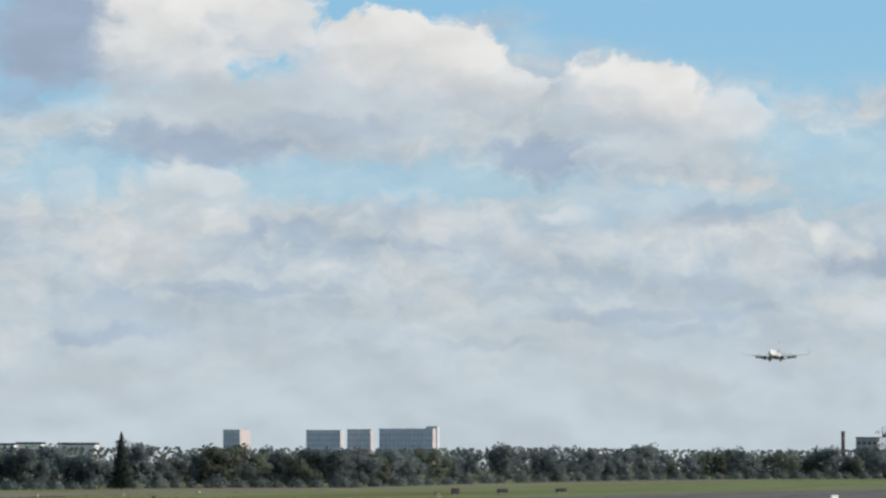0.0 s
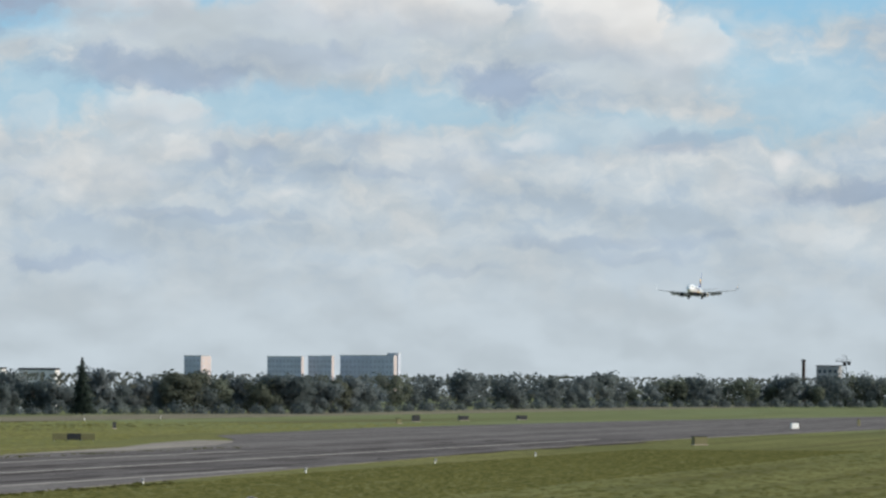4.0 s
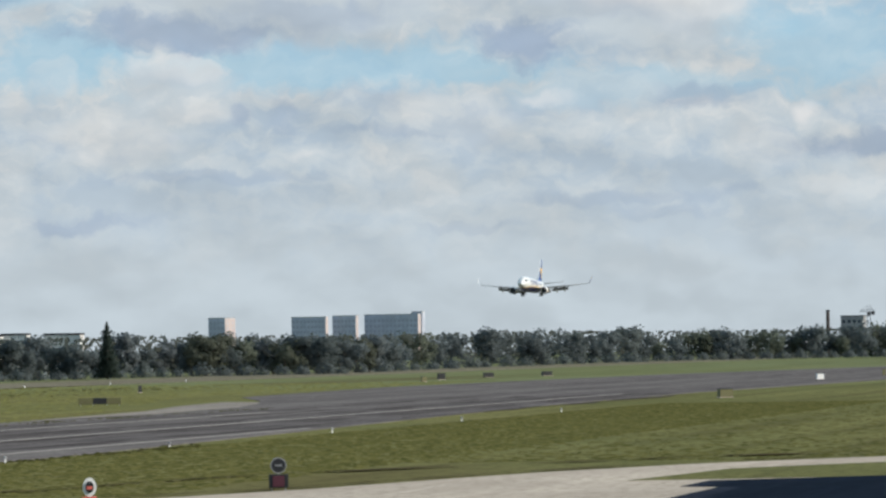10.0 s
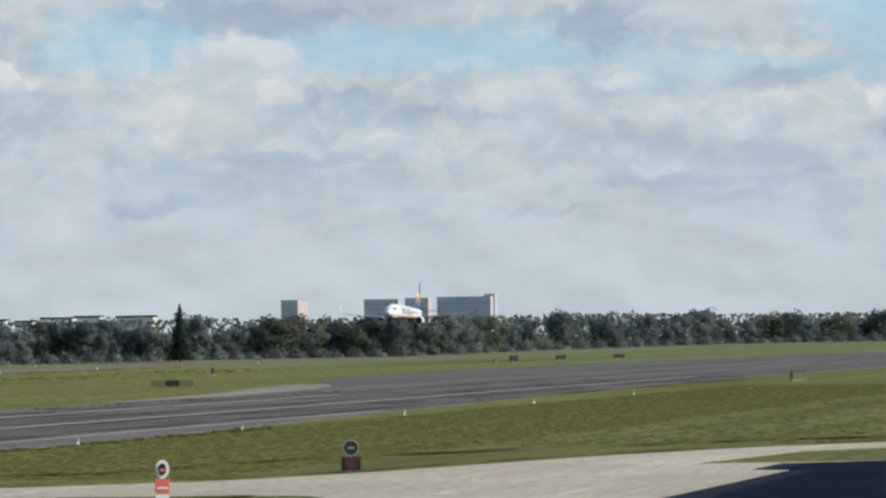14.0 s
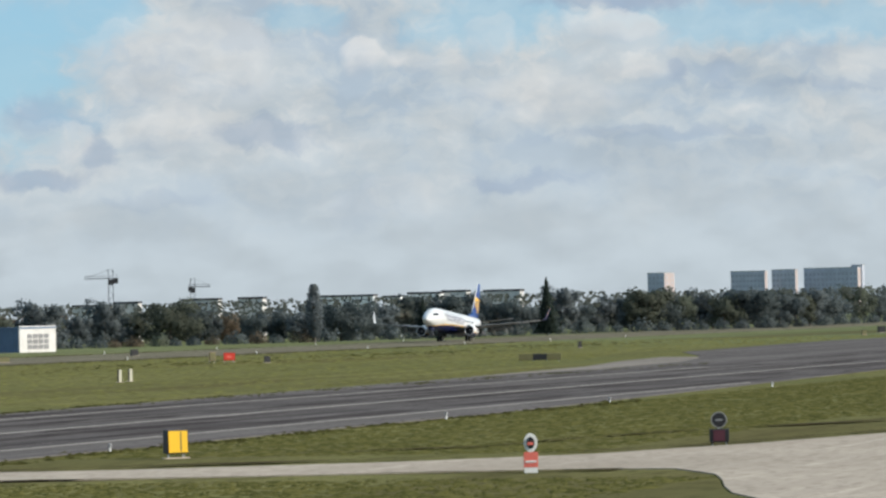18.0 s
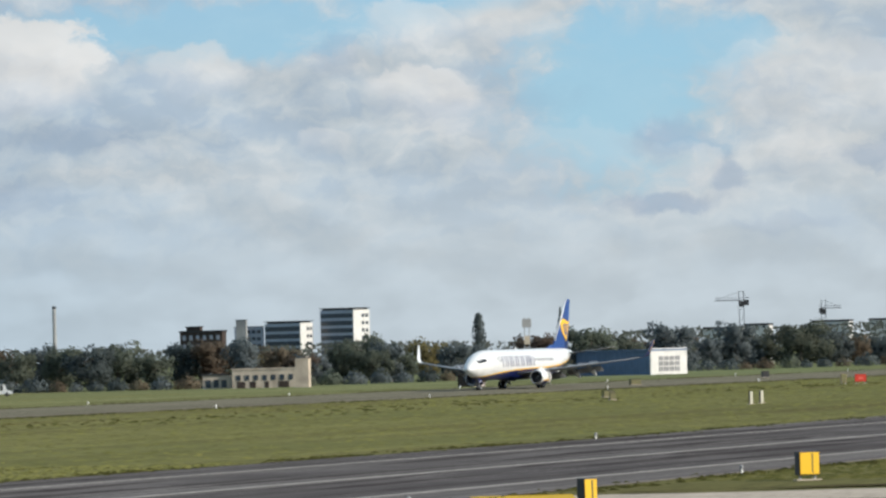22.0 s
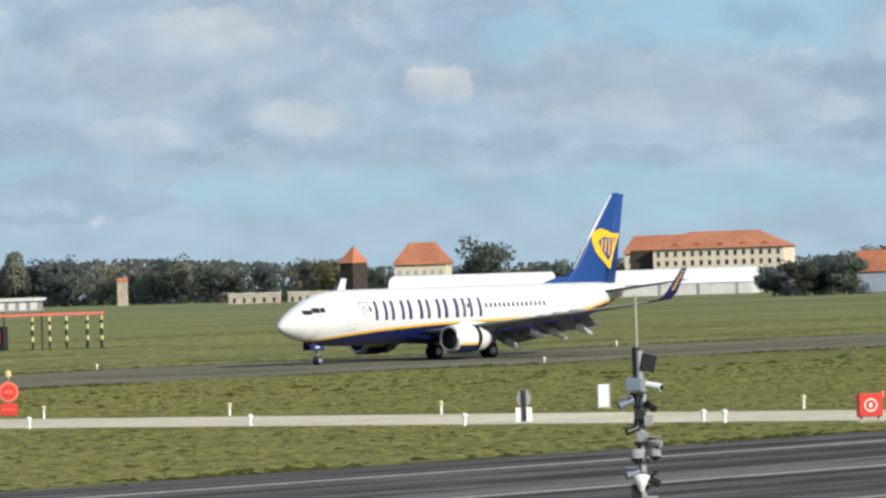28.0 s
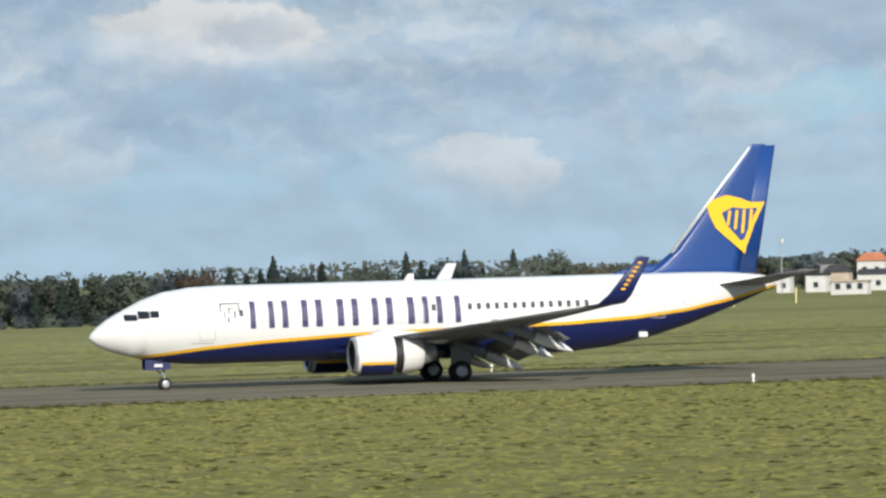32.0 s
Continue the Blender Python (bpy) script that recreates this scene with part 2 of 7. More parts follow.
def build_world():
    world = bpy.data.worlds.new("autumn_sky")
    world.use_nodes = True
    scene.world = world
    n = Nodes(world.node_tree)
    ray = n.add("ShaderNodeTexCoord").outputs["Generated"]
    sep = n.add("ShaderNodeSeparateXYZ", ins={0: ray}).outputs
    turn = n.math("MULTIPLY", n.math("ARCTAN2", sep[0], sep[1]), 57.2958)
    up = n.math("MULTIPLY", n.math("ARCSINE", sep[2]), 57.2958)
    flat = n.add("ShaderNodeCombineXYZ", ins={0: turn, 1: up, 2: 0.0}).outputs[0]
    # billows: the place is pushed about a little, so that the banks get soft uneven outlines
    bend = n.vec("SUBTRACT", n.noise(flat, 0.9, 2.0, 0.5, 1), (0.5, 0.5, 0.5))
    spot = n.vec("ADD", flat, n.vec("MULTIPLY", bend, (0.6, 0.4, 0.0)))
    curl = n.vec("SUBTRACT", n.noise(flat, 2.8, 4.0, 0.55, 1), (0.5, 0.5, 0.5))
    spot = n.vec("ADD", spot, n.vec("MULTIPLY", curl, (0.42, 0.34, 0.0)))
    fine = n.noise(n.vec("MULTIPLY", spot, (1.0, 1.6, 1.0)), 1.9, 6.0, 0.6)
    broad = n.noise(n.vec("MULTIPLY", flat, (0.45, 1.1, 1.0)), 0.8, 4.0, 0.5)
    dapple = n.math("SUBTRACT", fine, 0.5)
    away = n.smooth(turn, -28.0, -9.0, 1.0, 0.0)
    sky = n.add("ShaderNodeTexSky")
    sky.sky_type, sky.sun_disc = "NISHITA", False
    sky.sun_elevation, sky.sun_rotation = radians(SUN_UP), radians(SUN_TURN)
    deep = n.mix(n.smooth(up, 2.0, 6.0), (0.272, 0.480, 0.612), (0.190, 0.398, 0.590))
    blue = n.mix(0.9, n.vec("MULTIPLY", sky.outputs[0], (0.1, 0.1, 0.1)), deep)
    haze = n.mix(away, (0.408, 0.466, 0.508), (0.318, 0.432, 0.530))
    grey = n.mix(away, (0.408, 0.460, 0.496), (0.326, 0.412, 0.500))
    dim = n.mix(away, (0.312, 0.386, 0.462), (0.258, 0.350, 0.462))
    pale = n.mix(away, (0.525, 0.545, 0.548), (0.440, 0.495, 0.545))
    layer = n.mix(n.smooth(n.math("ADD", broad, n.math("MULTIPLY", dapple, 0.9)), 0.34, 0.54), dim, grey)
    layer = n.mix(n.smooth(n.math("ADD", broad, dapple), 0.5, 0.75), layer, pale)
    base = n.mix(n.smooth(up, 0.4, 2.6, 0.0, 0.8), haze, layer)
    gap = n.math("ADD", n.smooth(up, 2.4, 5.5, -0.30, 0.14), n.math("SUBTRACT", broad, 0.5))
    shade = n.mix(away, (0.262, 0.330, 0.428), (0.232, 0.322, 0.432))
    crest = n.mix(away, (0.600, 0.600, 0.590), (0.590, 0.596, 0.590))
    foot = n.mix(away, (0.358, 0.415, 0.478), (0.305, 0.396, 0.498))
    # relief: the side of each billow that faces the sun is brighter than its underside
    billow = n.vec("ADD", n.vec("MULTIPLY", flat, (0.8, 1.5, 1.0)), n.vec("MULTIPLY", curl, (0.25, 0.3, 0.0)))
    relief = n.math("SUBTRACT", n.noise(billow, 0.85, 3.0, 0.5), n.noise(n.vec("ADD", billow, (0.14, 0.34, 0.0)), 0.85, 3.0, 0.5))
    relief = n.smooth(relief, -0.22, 0.22, 0.925, 1.085)
    base, grey, shade, crest, foot = [n.vec("SCALE", tone, (0, 0, 0), relief) for tone in (base, grey, shade, crest, foot)]
    base = n.mix(n.smooth(gap, -0.08, 0.12), base, blue)
    base = n.mix(n.smooth(up, 7.0, 14.0, 0.0, 0.42), base, (0.430, 0.455, 0.470))
    rough = n.math("MULTIPLY", dapple, 1.25)

    tones = {"out": base, "spot": spot, "rough": rough, "dapple": dapple, "clear": blue, "grey": grey, "shade": shade, "crest": crest, "foot": foot}

    def sector(lo, hi):
        """The banks of one stretch of sky, in a group of its own."""
        tree = bpy.data.node_groups.new("cloud_banks", "ShaderNodeTree")
        for key in tones:
            tree.interface.new_socket(name=key, in_out="INPUT", socket_type="NodeSocketFloat" if key in ("rough", "dapple") else "NodeSocketVector" if key == "spot" else "NodeSocketColor")
        tree.interface.new_socket(name="out", in_out="OUTPUT", socket_type="NodeSocketColor")
        g = Nodes(tree)
        given = {k: s for k, s in zip(tones, g.add("NodeGroupInput").outputs)}
        out = given["out"]
        for kind, x, y, wide, high, amount in BANKS:
            if x + wide * 1.3 + 0.4 < lo or x - wide * 1.3 - 0.4 > hi:
                continue
            q = g.add("ShaderNodeVectorMath", op="MULTIPLY_ADD", ins={0: given["spot"], 1: (1 / wide, 1 / high, 0), 2: (-x / wide, -y / high, 0)}).outputs[0]
            d = g.math("ADD", g.vec("LENGTH", q), given["rough"])
            if kind == "head":
                side = g.vec("DOT_PRODUCT", q, (0.35, 0.8, 0.0))
                rim = g.smooth(side, -0.6, 0.4, 0.25, 0.78)
                body = g.mix(g.smooth(g.math("ADD", side, given["dapple"]), -0.95, 0.5), given["foot"], given["crest"])
                out = g.mix(g.smooth(d, 1.05, rim, 0.0, amount), out, body)
            elif kind == "rim":
                out = g.mix(g.smooth(d, 1.2, 0.1, 0.0, amount * 0.8), out, (0.66, 0.65, 0.64))
            else:
                out = g.mix(g.smooth(d, 1.1, 0.42, 0.0, amount), out, given[kind])
        end = g.add("NodeGroupOutput")
        g.tree.links.new(out, end.inputs[0])
        use = n.add("ShaderNodeGroup")
        use.node_tree = tree
        for key, socket in tones.items():
            n.tree.links.new(socket, use.inputs[key])
        return n.add("ShaderNodeBackground", ins={0: use.outputs[0], 1: SKY_STRENGTH}).outputs[0]

    edges = (-75.0, -50.0, -42.0, -31.0, -21.0, -9.0, 9.0)
    whole = n.add("ShaderNodeBackground", ins={0: base, 1: SKY_STRENGTH}).outputs[0]
    for lo, hi in zip(edges, edges[1:]):
        inside = n.math("MULTIPLY", n.math("GREATER_THAN", turn, lo), n.math("LESS_THAN", turn, hi))
        inside = n.math("MULTIPLY", inside, n.math("LESS_THAN", n.math("ABSOLUTE", up), 12.0))
        whole = n.add("ShaderNodeMixShader", ins={0: inside, 1: whole, 2: sector(lo, hi)}).outputs[0]
    end = n.add("ShaderNodeOutputWorld")
    n.tree.links.new(whole, end.inputs[0])
    world.cycles.sampling_method = "MANUAL"
    world.cycles.sample_map_resolution = 512


build_world()
sun_data = bpy.data.lights.new("sun", "SUN")
sun_data.energy, sun_data.angle, sun_data.color = 4.3, radians(0.53), (1.0, 0.93, 0.82)
sun = new("sun", sun_data)
sun.matrix_world = look(polar(SUN_TURN, 100, 100 * math.tan(radians(SUN_UP))), (0, 0, 0))


# ---- materials ----
def material(name, colour, rough=0.7, metal=0.0, spots=None, grain=0.0, scale=1.0, coarse=0.1, bump=0.0, vary=0.0, coat=0.0):
    """A painted, stained or worn surface: base colour, a second colour in coarse spots, fine grain, relief, and a shift from piece to piece."""
    m = bpy.data.materials.new(name)
    m.use_nodes = True
    n = Nodes(m.node_tree)
    place = n.add("ShaderNodeNewGeometry").outputs["Position"]
    if vary or name.startswith("leaf"):
        place = n.add("ShaderNodeTexCoord").outputs["Object"]
    c = n.mix(0.0, colour, colour)
    if spots:
        c = n.mix(n.smooth(n.noise(place, coarse, 4.0, 0.6), 0.42, 0.62), c, spots)
    if grain:
        fine = n.noise(place, scale, 5.0, 0.65)
        c = n.mix(n.smooth(fine, 0.3, 0.7, 0.0, grain), c, tuple(v * 0.35 for v in colour))
    if vary:
        r = n.add("ShaderNodeObjectInfo").outputs["Random"]
        hsv = n.add("ShaderNodeHueSaturation", ins={"Hue": n.math("ADD", 0.5, n.math("MULTIPLY", n.math("SUBTRACT", r, 0.5), 0.06 * vary)),
                                                    "Value": n.smooth(r, 0.0, 1.0, 1 - 0.35 * vary, 1 + 0.35 * vary), "Color": c})
        c = hsv.outputs[0]
    p = n.add("ShaderNodeBsdfPrincipled", ins={"Base Color": c, "Roughness": rough, "Metallic": metal})
    if rough >= 0.88:
        p.inputs["Specular IOR Level"].default_value = 0.0
    if coat:
        p.inputs["Coat Weight"].default_value = coat
    if bump:
        b = n.add("ShaderNodeBump", ins={"Strength": bump, "Distance": 0.05, "Height": n.noise(place, scale, 5.0, 0.6)})
        n.tree.links.new(b.outputs[0], p.inputs["Normal"])
    end = n.add("ShaderNodeOutputMaterial")
    n.tree.links.new(p.outputs[0], end.inputs[0])
    return m


def grass_material():
    m = bpy.data.materials.new("mown_grass")
    m.use_nodes = True
    n = Nodes(m.node_tree)
    place = n.add("ShaderNodeNewGeometry").outputs["Position"]
    # swaths run with the runway
    turned = n.add("ShaderNodeVectorRotate", ins={0: place, "Angle": radians(RUNWAY_TURN)}).outputs[0]
    long = n.vec("MULTIPLY", turned, (1.0, 0.16, 1.0))
    across = n.math("MULTIPLY", n.add("ShaderNodeSeparateXYZ", ins={0: turned}).outputs[0], -1.0)
    c = n.mix(n.smooth(n.noise(long, 0.05, 5.0, 0.6), 0.35, 0.65), (0.124, 0.123, 0.052), (0.158, 0.150, 0.067))
    c = n.mix(n.smooth(n.noise(long, 0.5, 6.0, 0.75), 0.47, 0.62, 0.0, 0.7), c, (0.180, 0.170, 0.074))
    # beyond the runway distance haze is painted in: paler, greener grass
    c = n.mix(n.smooth(n.math("ADD", across, n.math("MULTIPLY", n.noise(long, 0.02, 3.0, 0.6), 60.0)), 265.0, 340.0, 0.0, 0.75), c, (0.182, 0.191, 0.098))
    c = n.mix(n.smooth(n.noise(n.vec("MULTIPLY", turned, (1.0, 0.3, 1.0)), 1.3, 6.0, 0.75), 0.49, 0.62, 0.0, 0.8), c, (0.061, 0.067, 0.028))
    # the grass far out along the approach gets the same painted haze
    far = n.add("ShaderNodeSeparateXYZ", ins={0: turned}).outputs[1]
    c = n.mix(n.smooth(n.math("ADD", far, n.math("MULTIPLY", n.noise(long, 0.02, 3.0, 0.6), 200.0)), 720.0, 1000.0, 0.0, 0.75), c, (0.142, 0.169, 0.094))
    # long mown swaths, dark and dry by turns
    streaks = n.noise(n.vec("MULTIPLY", turned, (1.0, 0.02, 1.0)), 0.22, 5.0, 0.7)
    c = n.mix(n.smooth(streaks, 0.50, 0.62, 0.0, 0.55), c, (0.076, 0.072, 0.034))
    c = n.mix(n.smooth(streaks, 0.46, 0.36, 0.0, 0.5), c, (0.182, 0.173, 0.077))
    c = n.mix(n.smooth(n.noise(place, 0.012, 3.0, 0.5), 0.4, 0.65, 0.0, 0.5), c, (0.110, 0.119, 0.054))
    c = n.mix(n.smooth(n.noise(long, 0.022, 3.0, 0.6), 0.54, 0.68, 0.0, 0.6), c, (0.085, 0.070, 0.037))
    b = n.add("ShaderNodeBump", ins={"Strength": 0.7, "Distance": 0.15, "Height": n.noise(place, 2.5, 5.0, 0.7)})
    p = n.add("ShaderNodeBsdfPrincipled", ins={"Base Color": c, "Roughness": 0.95, "Diffuse Roughness": 0.4, "Normal": b.outputs[0]})
    p.inputs["Specular IOR Level"].default_value = 0.0
    end = n.add("ShaderNodeOutputMaterial")
    n.tree.links.new(p.outputs[0], end.inputs[0])
    return m


def paving_material(name, colour, dark, streak, sheen=0.0):
    """Asphalt or concrete with tyre streaks and patches along its length."""
    m = bpy.data.materials.new(name)
    m.use_nodes = True
    n = Nodes(m.node_tree)
    place = n.add("ShaderNodeNewGeometry").outputs["Position"]
    turned = n.add("ShaderNodeVectorRotate", ins={0: place, "Angle": radians(RUNWAY_TURN)}).outputs[0]
    long = n.vec("MULTIPLY", turned, (1.0, 0.03, 1.0))
    bands = n.vec("MULTIPLY", turned, (1.0, 0.006, 1.0))
    c = n.mix(n.smooth(n.noise(bands, 0.16, 3.0, 0.7), 0.44, 0.56, 0.0, streak), colour, dark)
    c = n.mix(n.smooth(n.noise(long, 0.7, 5.0, 0.7), 0.48, 0.62, 0.0, streak * 0.8), c, dark)
    c = n.mix(n.smooth(n.noise(n.vec("ADD", long, (70.0, 0.0, 0.0)), 1.1, 5.0, 0.7), 0.53, 0.66, 0.0, streak * 0.7), c, tuple(v * 1.7 for v in colour))
    c = n.mix(n.smooth(n.noise(place, 0.06, 4.0, 0.6), 0.4, 0.7, 0.0, 0.5), c, tuple(v * 1.3 for v in colour))
    c = n.mix(n.smooth(n.noise(n.vec("MULTIPLY", turned, (1.0, 0.3, 1.0)), 2.0, 5.0, 0.75), 0.45, 0.65, 0.0, 0.6), c, tuple(v * 0.55 for v in colour))
    p = n.add("ShaderNodeBsdfPrincipled", ins={"Base Color": c, "Roughness": 0.95})
    p.inputs["Specular IOR Level"].default_value = sheen
    end = n.add("ShaderNodeOutputMaterial")
    n.tree.links.new(p.outputs[0], end.inputs[0])
    return m


GRASS = grass_material()
ASPHALT = paving_material("worn_asphalt", (0.142, 0.130, 0.126), (0.076, 0.069, 0.070), 0.85)
# asphalt with the terminal's shade mixed into its blue-black base
SHADED_STAND = paving_material("shade_toned_asphalt", (0.018, 0.023, 0.036), (0.012, 0.016, 0.027), 0.5, 0.02)
RUNWAY = paving_material("runway_asphalt", (0.172, 0.156, 0.118), (0.106, 0.097, 0.070), 0.85)
SHOULDER = paving_material("pale_worn_asphalt", (0.235, 0.212, 0.188), (0.185, 0.166, 0.148), 0.6)
CONCRETE = paving_material("pale_concrete", (0.400, 0.345, 0.288), (0.325, 0.278, 0.230), 0.5)
ROAD = paving_material("cream_concrete", (0.57, 0.50, 0.39), (0.45, 0.39, 0.30), 0.4)
LINE = material("line_paint", (0.30, 0.285, 0.27), 0.9, grain=0.5, scale=1.5)
YELLOW_LINE = material("yellow_line_paint", (0.58, 0.38, 0.06), 0.9, grain=0.4, scale=1.5)
SOIL = material("bare_soil", (0.070, 0.055, 0.034), 0.95, grain=0.5, scale=1.2)
WHITE = material("white_gloss_paint", (0.67, 0.67, 0.665), 0.28, grain=0.06, scale=0.8, coat=0.3)
NAVY = material("navy_gloss_paint", (0.006, 0.013, 0.085), 0.45, grain=0.1, scale=0.8, coat=0.08)
BLUE_FIN = material("royal_blue_gloss_paint", (0.006, 0.046, 0.205), 0.4, grain=0.08, scale=0.7, coat=0.15)
GOLD = material("golden_yellow_paint", (0.83, 0.46, 0.015), 0.35, grain=0.05, scale=1.0)
ALU = material("bare_metal", (0.42, 0.43, 0.45), 0.38, 0.7, grain=0.2, scale=2.0)
GLINT_METAL = material("glint_bright_metal", (0.88, 0.88, 0.88), 0.5, 0.5, grain=0.05, scale=2.0)
WING_GREY = material("wing_grey_paint", (0.20, 0.21, 0.23), 0.4, grain=0.2, scale=0.6)
DARK = material("dark_metal", (0.03, 0.03, 0.034), 0.55, 0.3, grain=0.3, scale=3.0)
RUBBER = material("tyre_rubber", (0.018, 0.018, 0.02), 0.85, grain=0.3, scale=6.0)
GLASS = material("tinted_glass", (0.012, 0.014, 0.02), 0.08)
CABIN_GLASS = material("cabin_window_glass", (0.075, 0.078, 0.095), 0.15)
LETTER = material("dark_navy_lettering", (0.030, 0.030, 0.105), 0.5, grain=0.1, scale=0.8)
LETTERS = ((8.35, 1.5), (10.11, 1.6), (11.97, 1.75), (13.98, 1.65), (15.89, 1.75), (17.9, 0.55), (18.71, 1.5))
SEAM_DARK = material("dark_line_grey", (0.10, 0.10, 0.12), 0.6)
SEAM = material("seam_grey", (0.42, 0.42, 0.43), 0.6)


# ---- mesh helpers ----
def mesh_of(bm, name, mat, smooth=False):
    me = bpy.data.meshes.new(name)
    bmesh.ops.recalc_face_normals(bm, faces=bm.faces)
    bm.to_mesh(me)
    bm.free()
    me.materials.append(mat)
    if smooth:
        for f in me.polygons:
            f.use_smooth = True
    return me


def part(name, bm, mat, parent, label="", smooth=False):
    ob = new(name, bm if isinstance(bm, bpy.types.Mesh) else mesh_of(bm, name, mat, smooth))
    ob.parent = parent
    if label:
        ob["label"] = label
    return ob


def thing(name, m, label, category, group="", kind=""):
    ob = new(name)
    ob.empty_display_size = 0.5
    ob.matrix_world = m
    return tagged(ob, label, category, group, kind)


def setting(name, bm, mat, label, category):
    return tagged(new(name, mesh_of(bm, name, mat)), label, category, kind="structure")


def box(bm, x0, x1, y0, y1, z0, z1, bevel=0.0):
    r = bmesh.ops.create_cube(bm, size=1.0)
    for v in r["verts"]:
        v.co = Vector(((x0 + x1) / 2 + v.co.x * (x1 - x0), (y0 + y1) / 2 + v.co.y * (y1 - y0), (z0 + z1) / 2 + v.co.z * (z1 - z0)))
    if bevel:
        edges = list({e for v in r["verts"] for e in v.link_edges})
        bmesh.ops.bevel(bm, geom=edges, offset=bevel, segments=2, affect="EDGES", profile=0.5)
    return r["verts"]


def boxed(*a, bevel=0.0):
    bm = bmesh.new()
    box(bm, *a, bevel=bevel)
    return bm


def rod(bm, p, q, r0, r1=None, sides=10):
    p, q = Vector(p), Vector(q)
    m = Matrix.Translation((p + q) / 2) @ (q - p).to_track_quat("Z", "Y").to_matrix().to_4x4()
    bmesh.ops.create_cone(bm, cap_ends=True, segments=sides, radius1=r0, radius2=r0 if r1 is None else r1, depth=(q - p).length, matrix=m)


def rodded(p, q, r0, r1=None, sides=10):
    bm = bmesh.new()
    rod(bm, p, q, r0, r1, sides)
    return bm


def loft(bm, rings, close=True, caps=True):
    """Skin over rings of equally many points."""
    made = [[bm.verts.new(p) for p in ring] for ring in rings]
    k = len(made[0])
    for a, b in zip(made, made[1:]):
        for i in range(k if close else k - 1):
            j = (i + 1) % k
            bm.faces.new((a[i], a[j], b[j], b[i]))
    if caps and close:
        bm.faces.new(made[0][::-1])
        bm.faces.new(made[-1])
    return made


def lathe(profile, axis="y", sides=24, at=(0, 0, 0), caps=False):
    """Rings round an axis: profile of (distance along it, radius)."""
    bm = bmesh.new()
    rings = []
    for d, r in profile:
        ring = []
        for i in range(sides):
            a = 2 * math.pi * i / sides
            c, s = r * math.cos(a), r * math.sin(a)
            ring.append(Vector(at) + Vector({"y": (c, d, s), "z": (c, s, d), "x": (d, c, s)}[axis]))
        rings.append(ring)
    loft(bm, rings, caps=caps)
    return bm


def sheet(points, z, name, mat, label, category):
    """A flat piece of ground from corners in the airfield's grid, thick enough to show an edge."""
    bm = bmesh.new()
    top = [bm.verts.new(field(a, b, z)) for a, b in points]
    low = [bm.verts.new(field(a, b, -0.3)) for a, b in points]
    bm.faces.new(top)
    for i in range(len(top)):
        j = (i + 1) % len(top)
        bm.faces.new((top[i], top[j], low[j], low[i]))
    bmesh.ops.triangulate(bm, faces=[f for f in bm.faces if len(f.verts) > 4])
    return setting(name, bm, mat, label, category)


# ---- ground ----
def build_ground():
    bm = bmesh.new()
    rings = [0.0, 60, 140, 300, 600, 1200, 2400, 4800]
    rows = []
    for r in rings[1:]:
        rows.append([Vector((r * math.sin(2 * math.pi * i / 64), r * math.cos(2 * math.pi * i / 64), 0)) for i in range(64)])
    made = loft(bm, rows, caps=False)
    bm.faces.new(made[0])
    setting("ground", bm, GRASS, "wide mown airfield grass, olive green and straw", "grass")


build_ground()
sheet([(-1400, 240), (2300, 240), (2300, 284), (-1400, 284)], 0.03, "runway", RUNWAY, "long grey asphalt runway with rubber streaks", "runway")
TAXI = [(-700, 77), (290, 77), (350, 79.5), (458, 84.5), (540, 87), (630, 87.5), (755, 83), (960, 75), (1300, 62), (1300, 120), (1010, 150), (780, 157), (640, 148), (585, 133), (530, 125), (440, 121), (300, 115), (-700, 115)]
sheet(TAXI, 0.04, "taxiway", ASPHALT, "broad dark asphalt taxiway with worn white lines", "taxiway")
sheet([(440, 121.2), (500, 125.8), (545, 133), (580, 136.5), (576, 131.5), (560, 127.5), (530, 122.8), (480, 119.5)], 0.052, "taxiway_shoulder", SHOULDER, "paler worn shoulder bulging from the taxiway's edge", "taxiway")
for i, (across, wide, lo, hi) in enumerate(((108.6, 0.5, -400, 480), (95.3, 0.7, -400, 620), (82.6, 0.5, -400, 380))):
    sheet([(lo, across - wide / 2), (hi, across - wide / 2), (hi, across + wide / 2), (lo, across + wide / 2)], 0.055, "marking", LINE,
          "worn white line along the taxiway", "road marking")
# the narrow concrete link between taxiway and runway, the service road and the apron before the terminal
sheet([(168, 115.2), (166, 150), (161, 195), (152, 239.8), (141, 239.8), (150, 195), (153, 150), (157, 115.2)], 0.035, "service_road", ROAD,
      "pale narrow concrete road across the grass", "road")
sheet([(158, 35), (164, 36.6), (170, 38), (176, 39.6), (182.3, 42.5), (183.2, 47), (181.2, 53), (178.8, 62), (176.4, 69.6), (183.4, 76.8), (186.8, 76.8), (189.0, 66.4), (194.2, 57), (201.5, 50.6), (213, 46.6), (228, 43.2), (238, 40.8), (253, 35.2), (264, 28), (320, -30), (250, -60), (150, -40), (120, 0), (140, 28)],
      0.036, "apron", CONCRETE, "pale concrete apron and the road along its edge", "apron")
# the terminal's shadow is put into this sheet's colour and outline
sheet([(176, 28.4), (211, 28.4), (212, 30.2), (221, 30.2), (227.5, 22.5), (236, -10), (215, -40), (150, -40), (140, 10)], 0.05, "apron_asphalt", SHADED_STAND, "blue-black asphalt sheet painted as the terminal's shade", "apron")
sheet([(222, 34), (242, 32), (252, 26), (290, -20), (268, -22), (227, 22)], 0.05, "grass_island", GRASS, "strip of grass within the concrete apron", "grass")


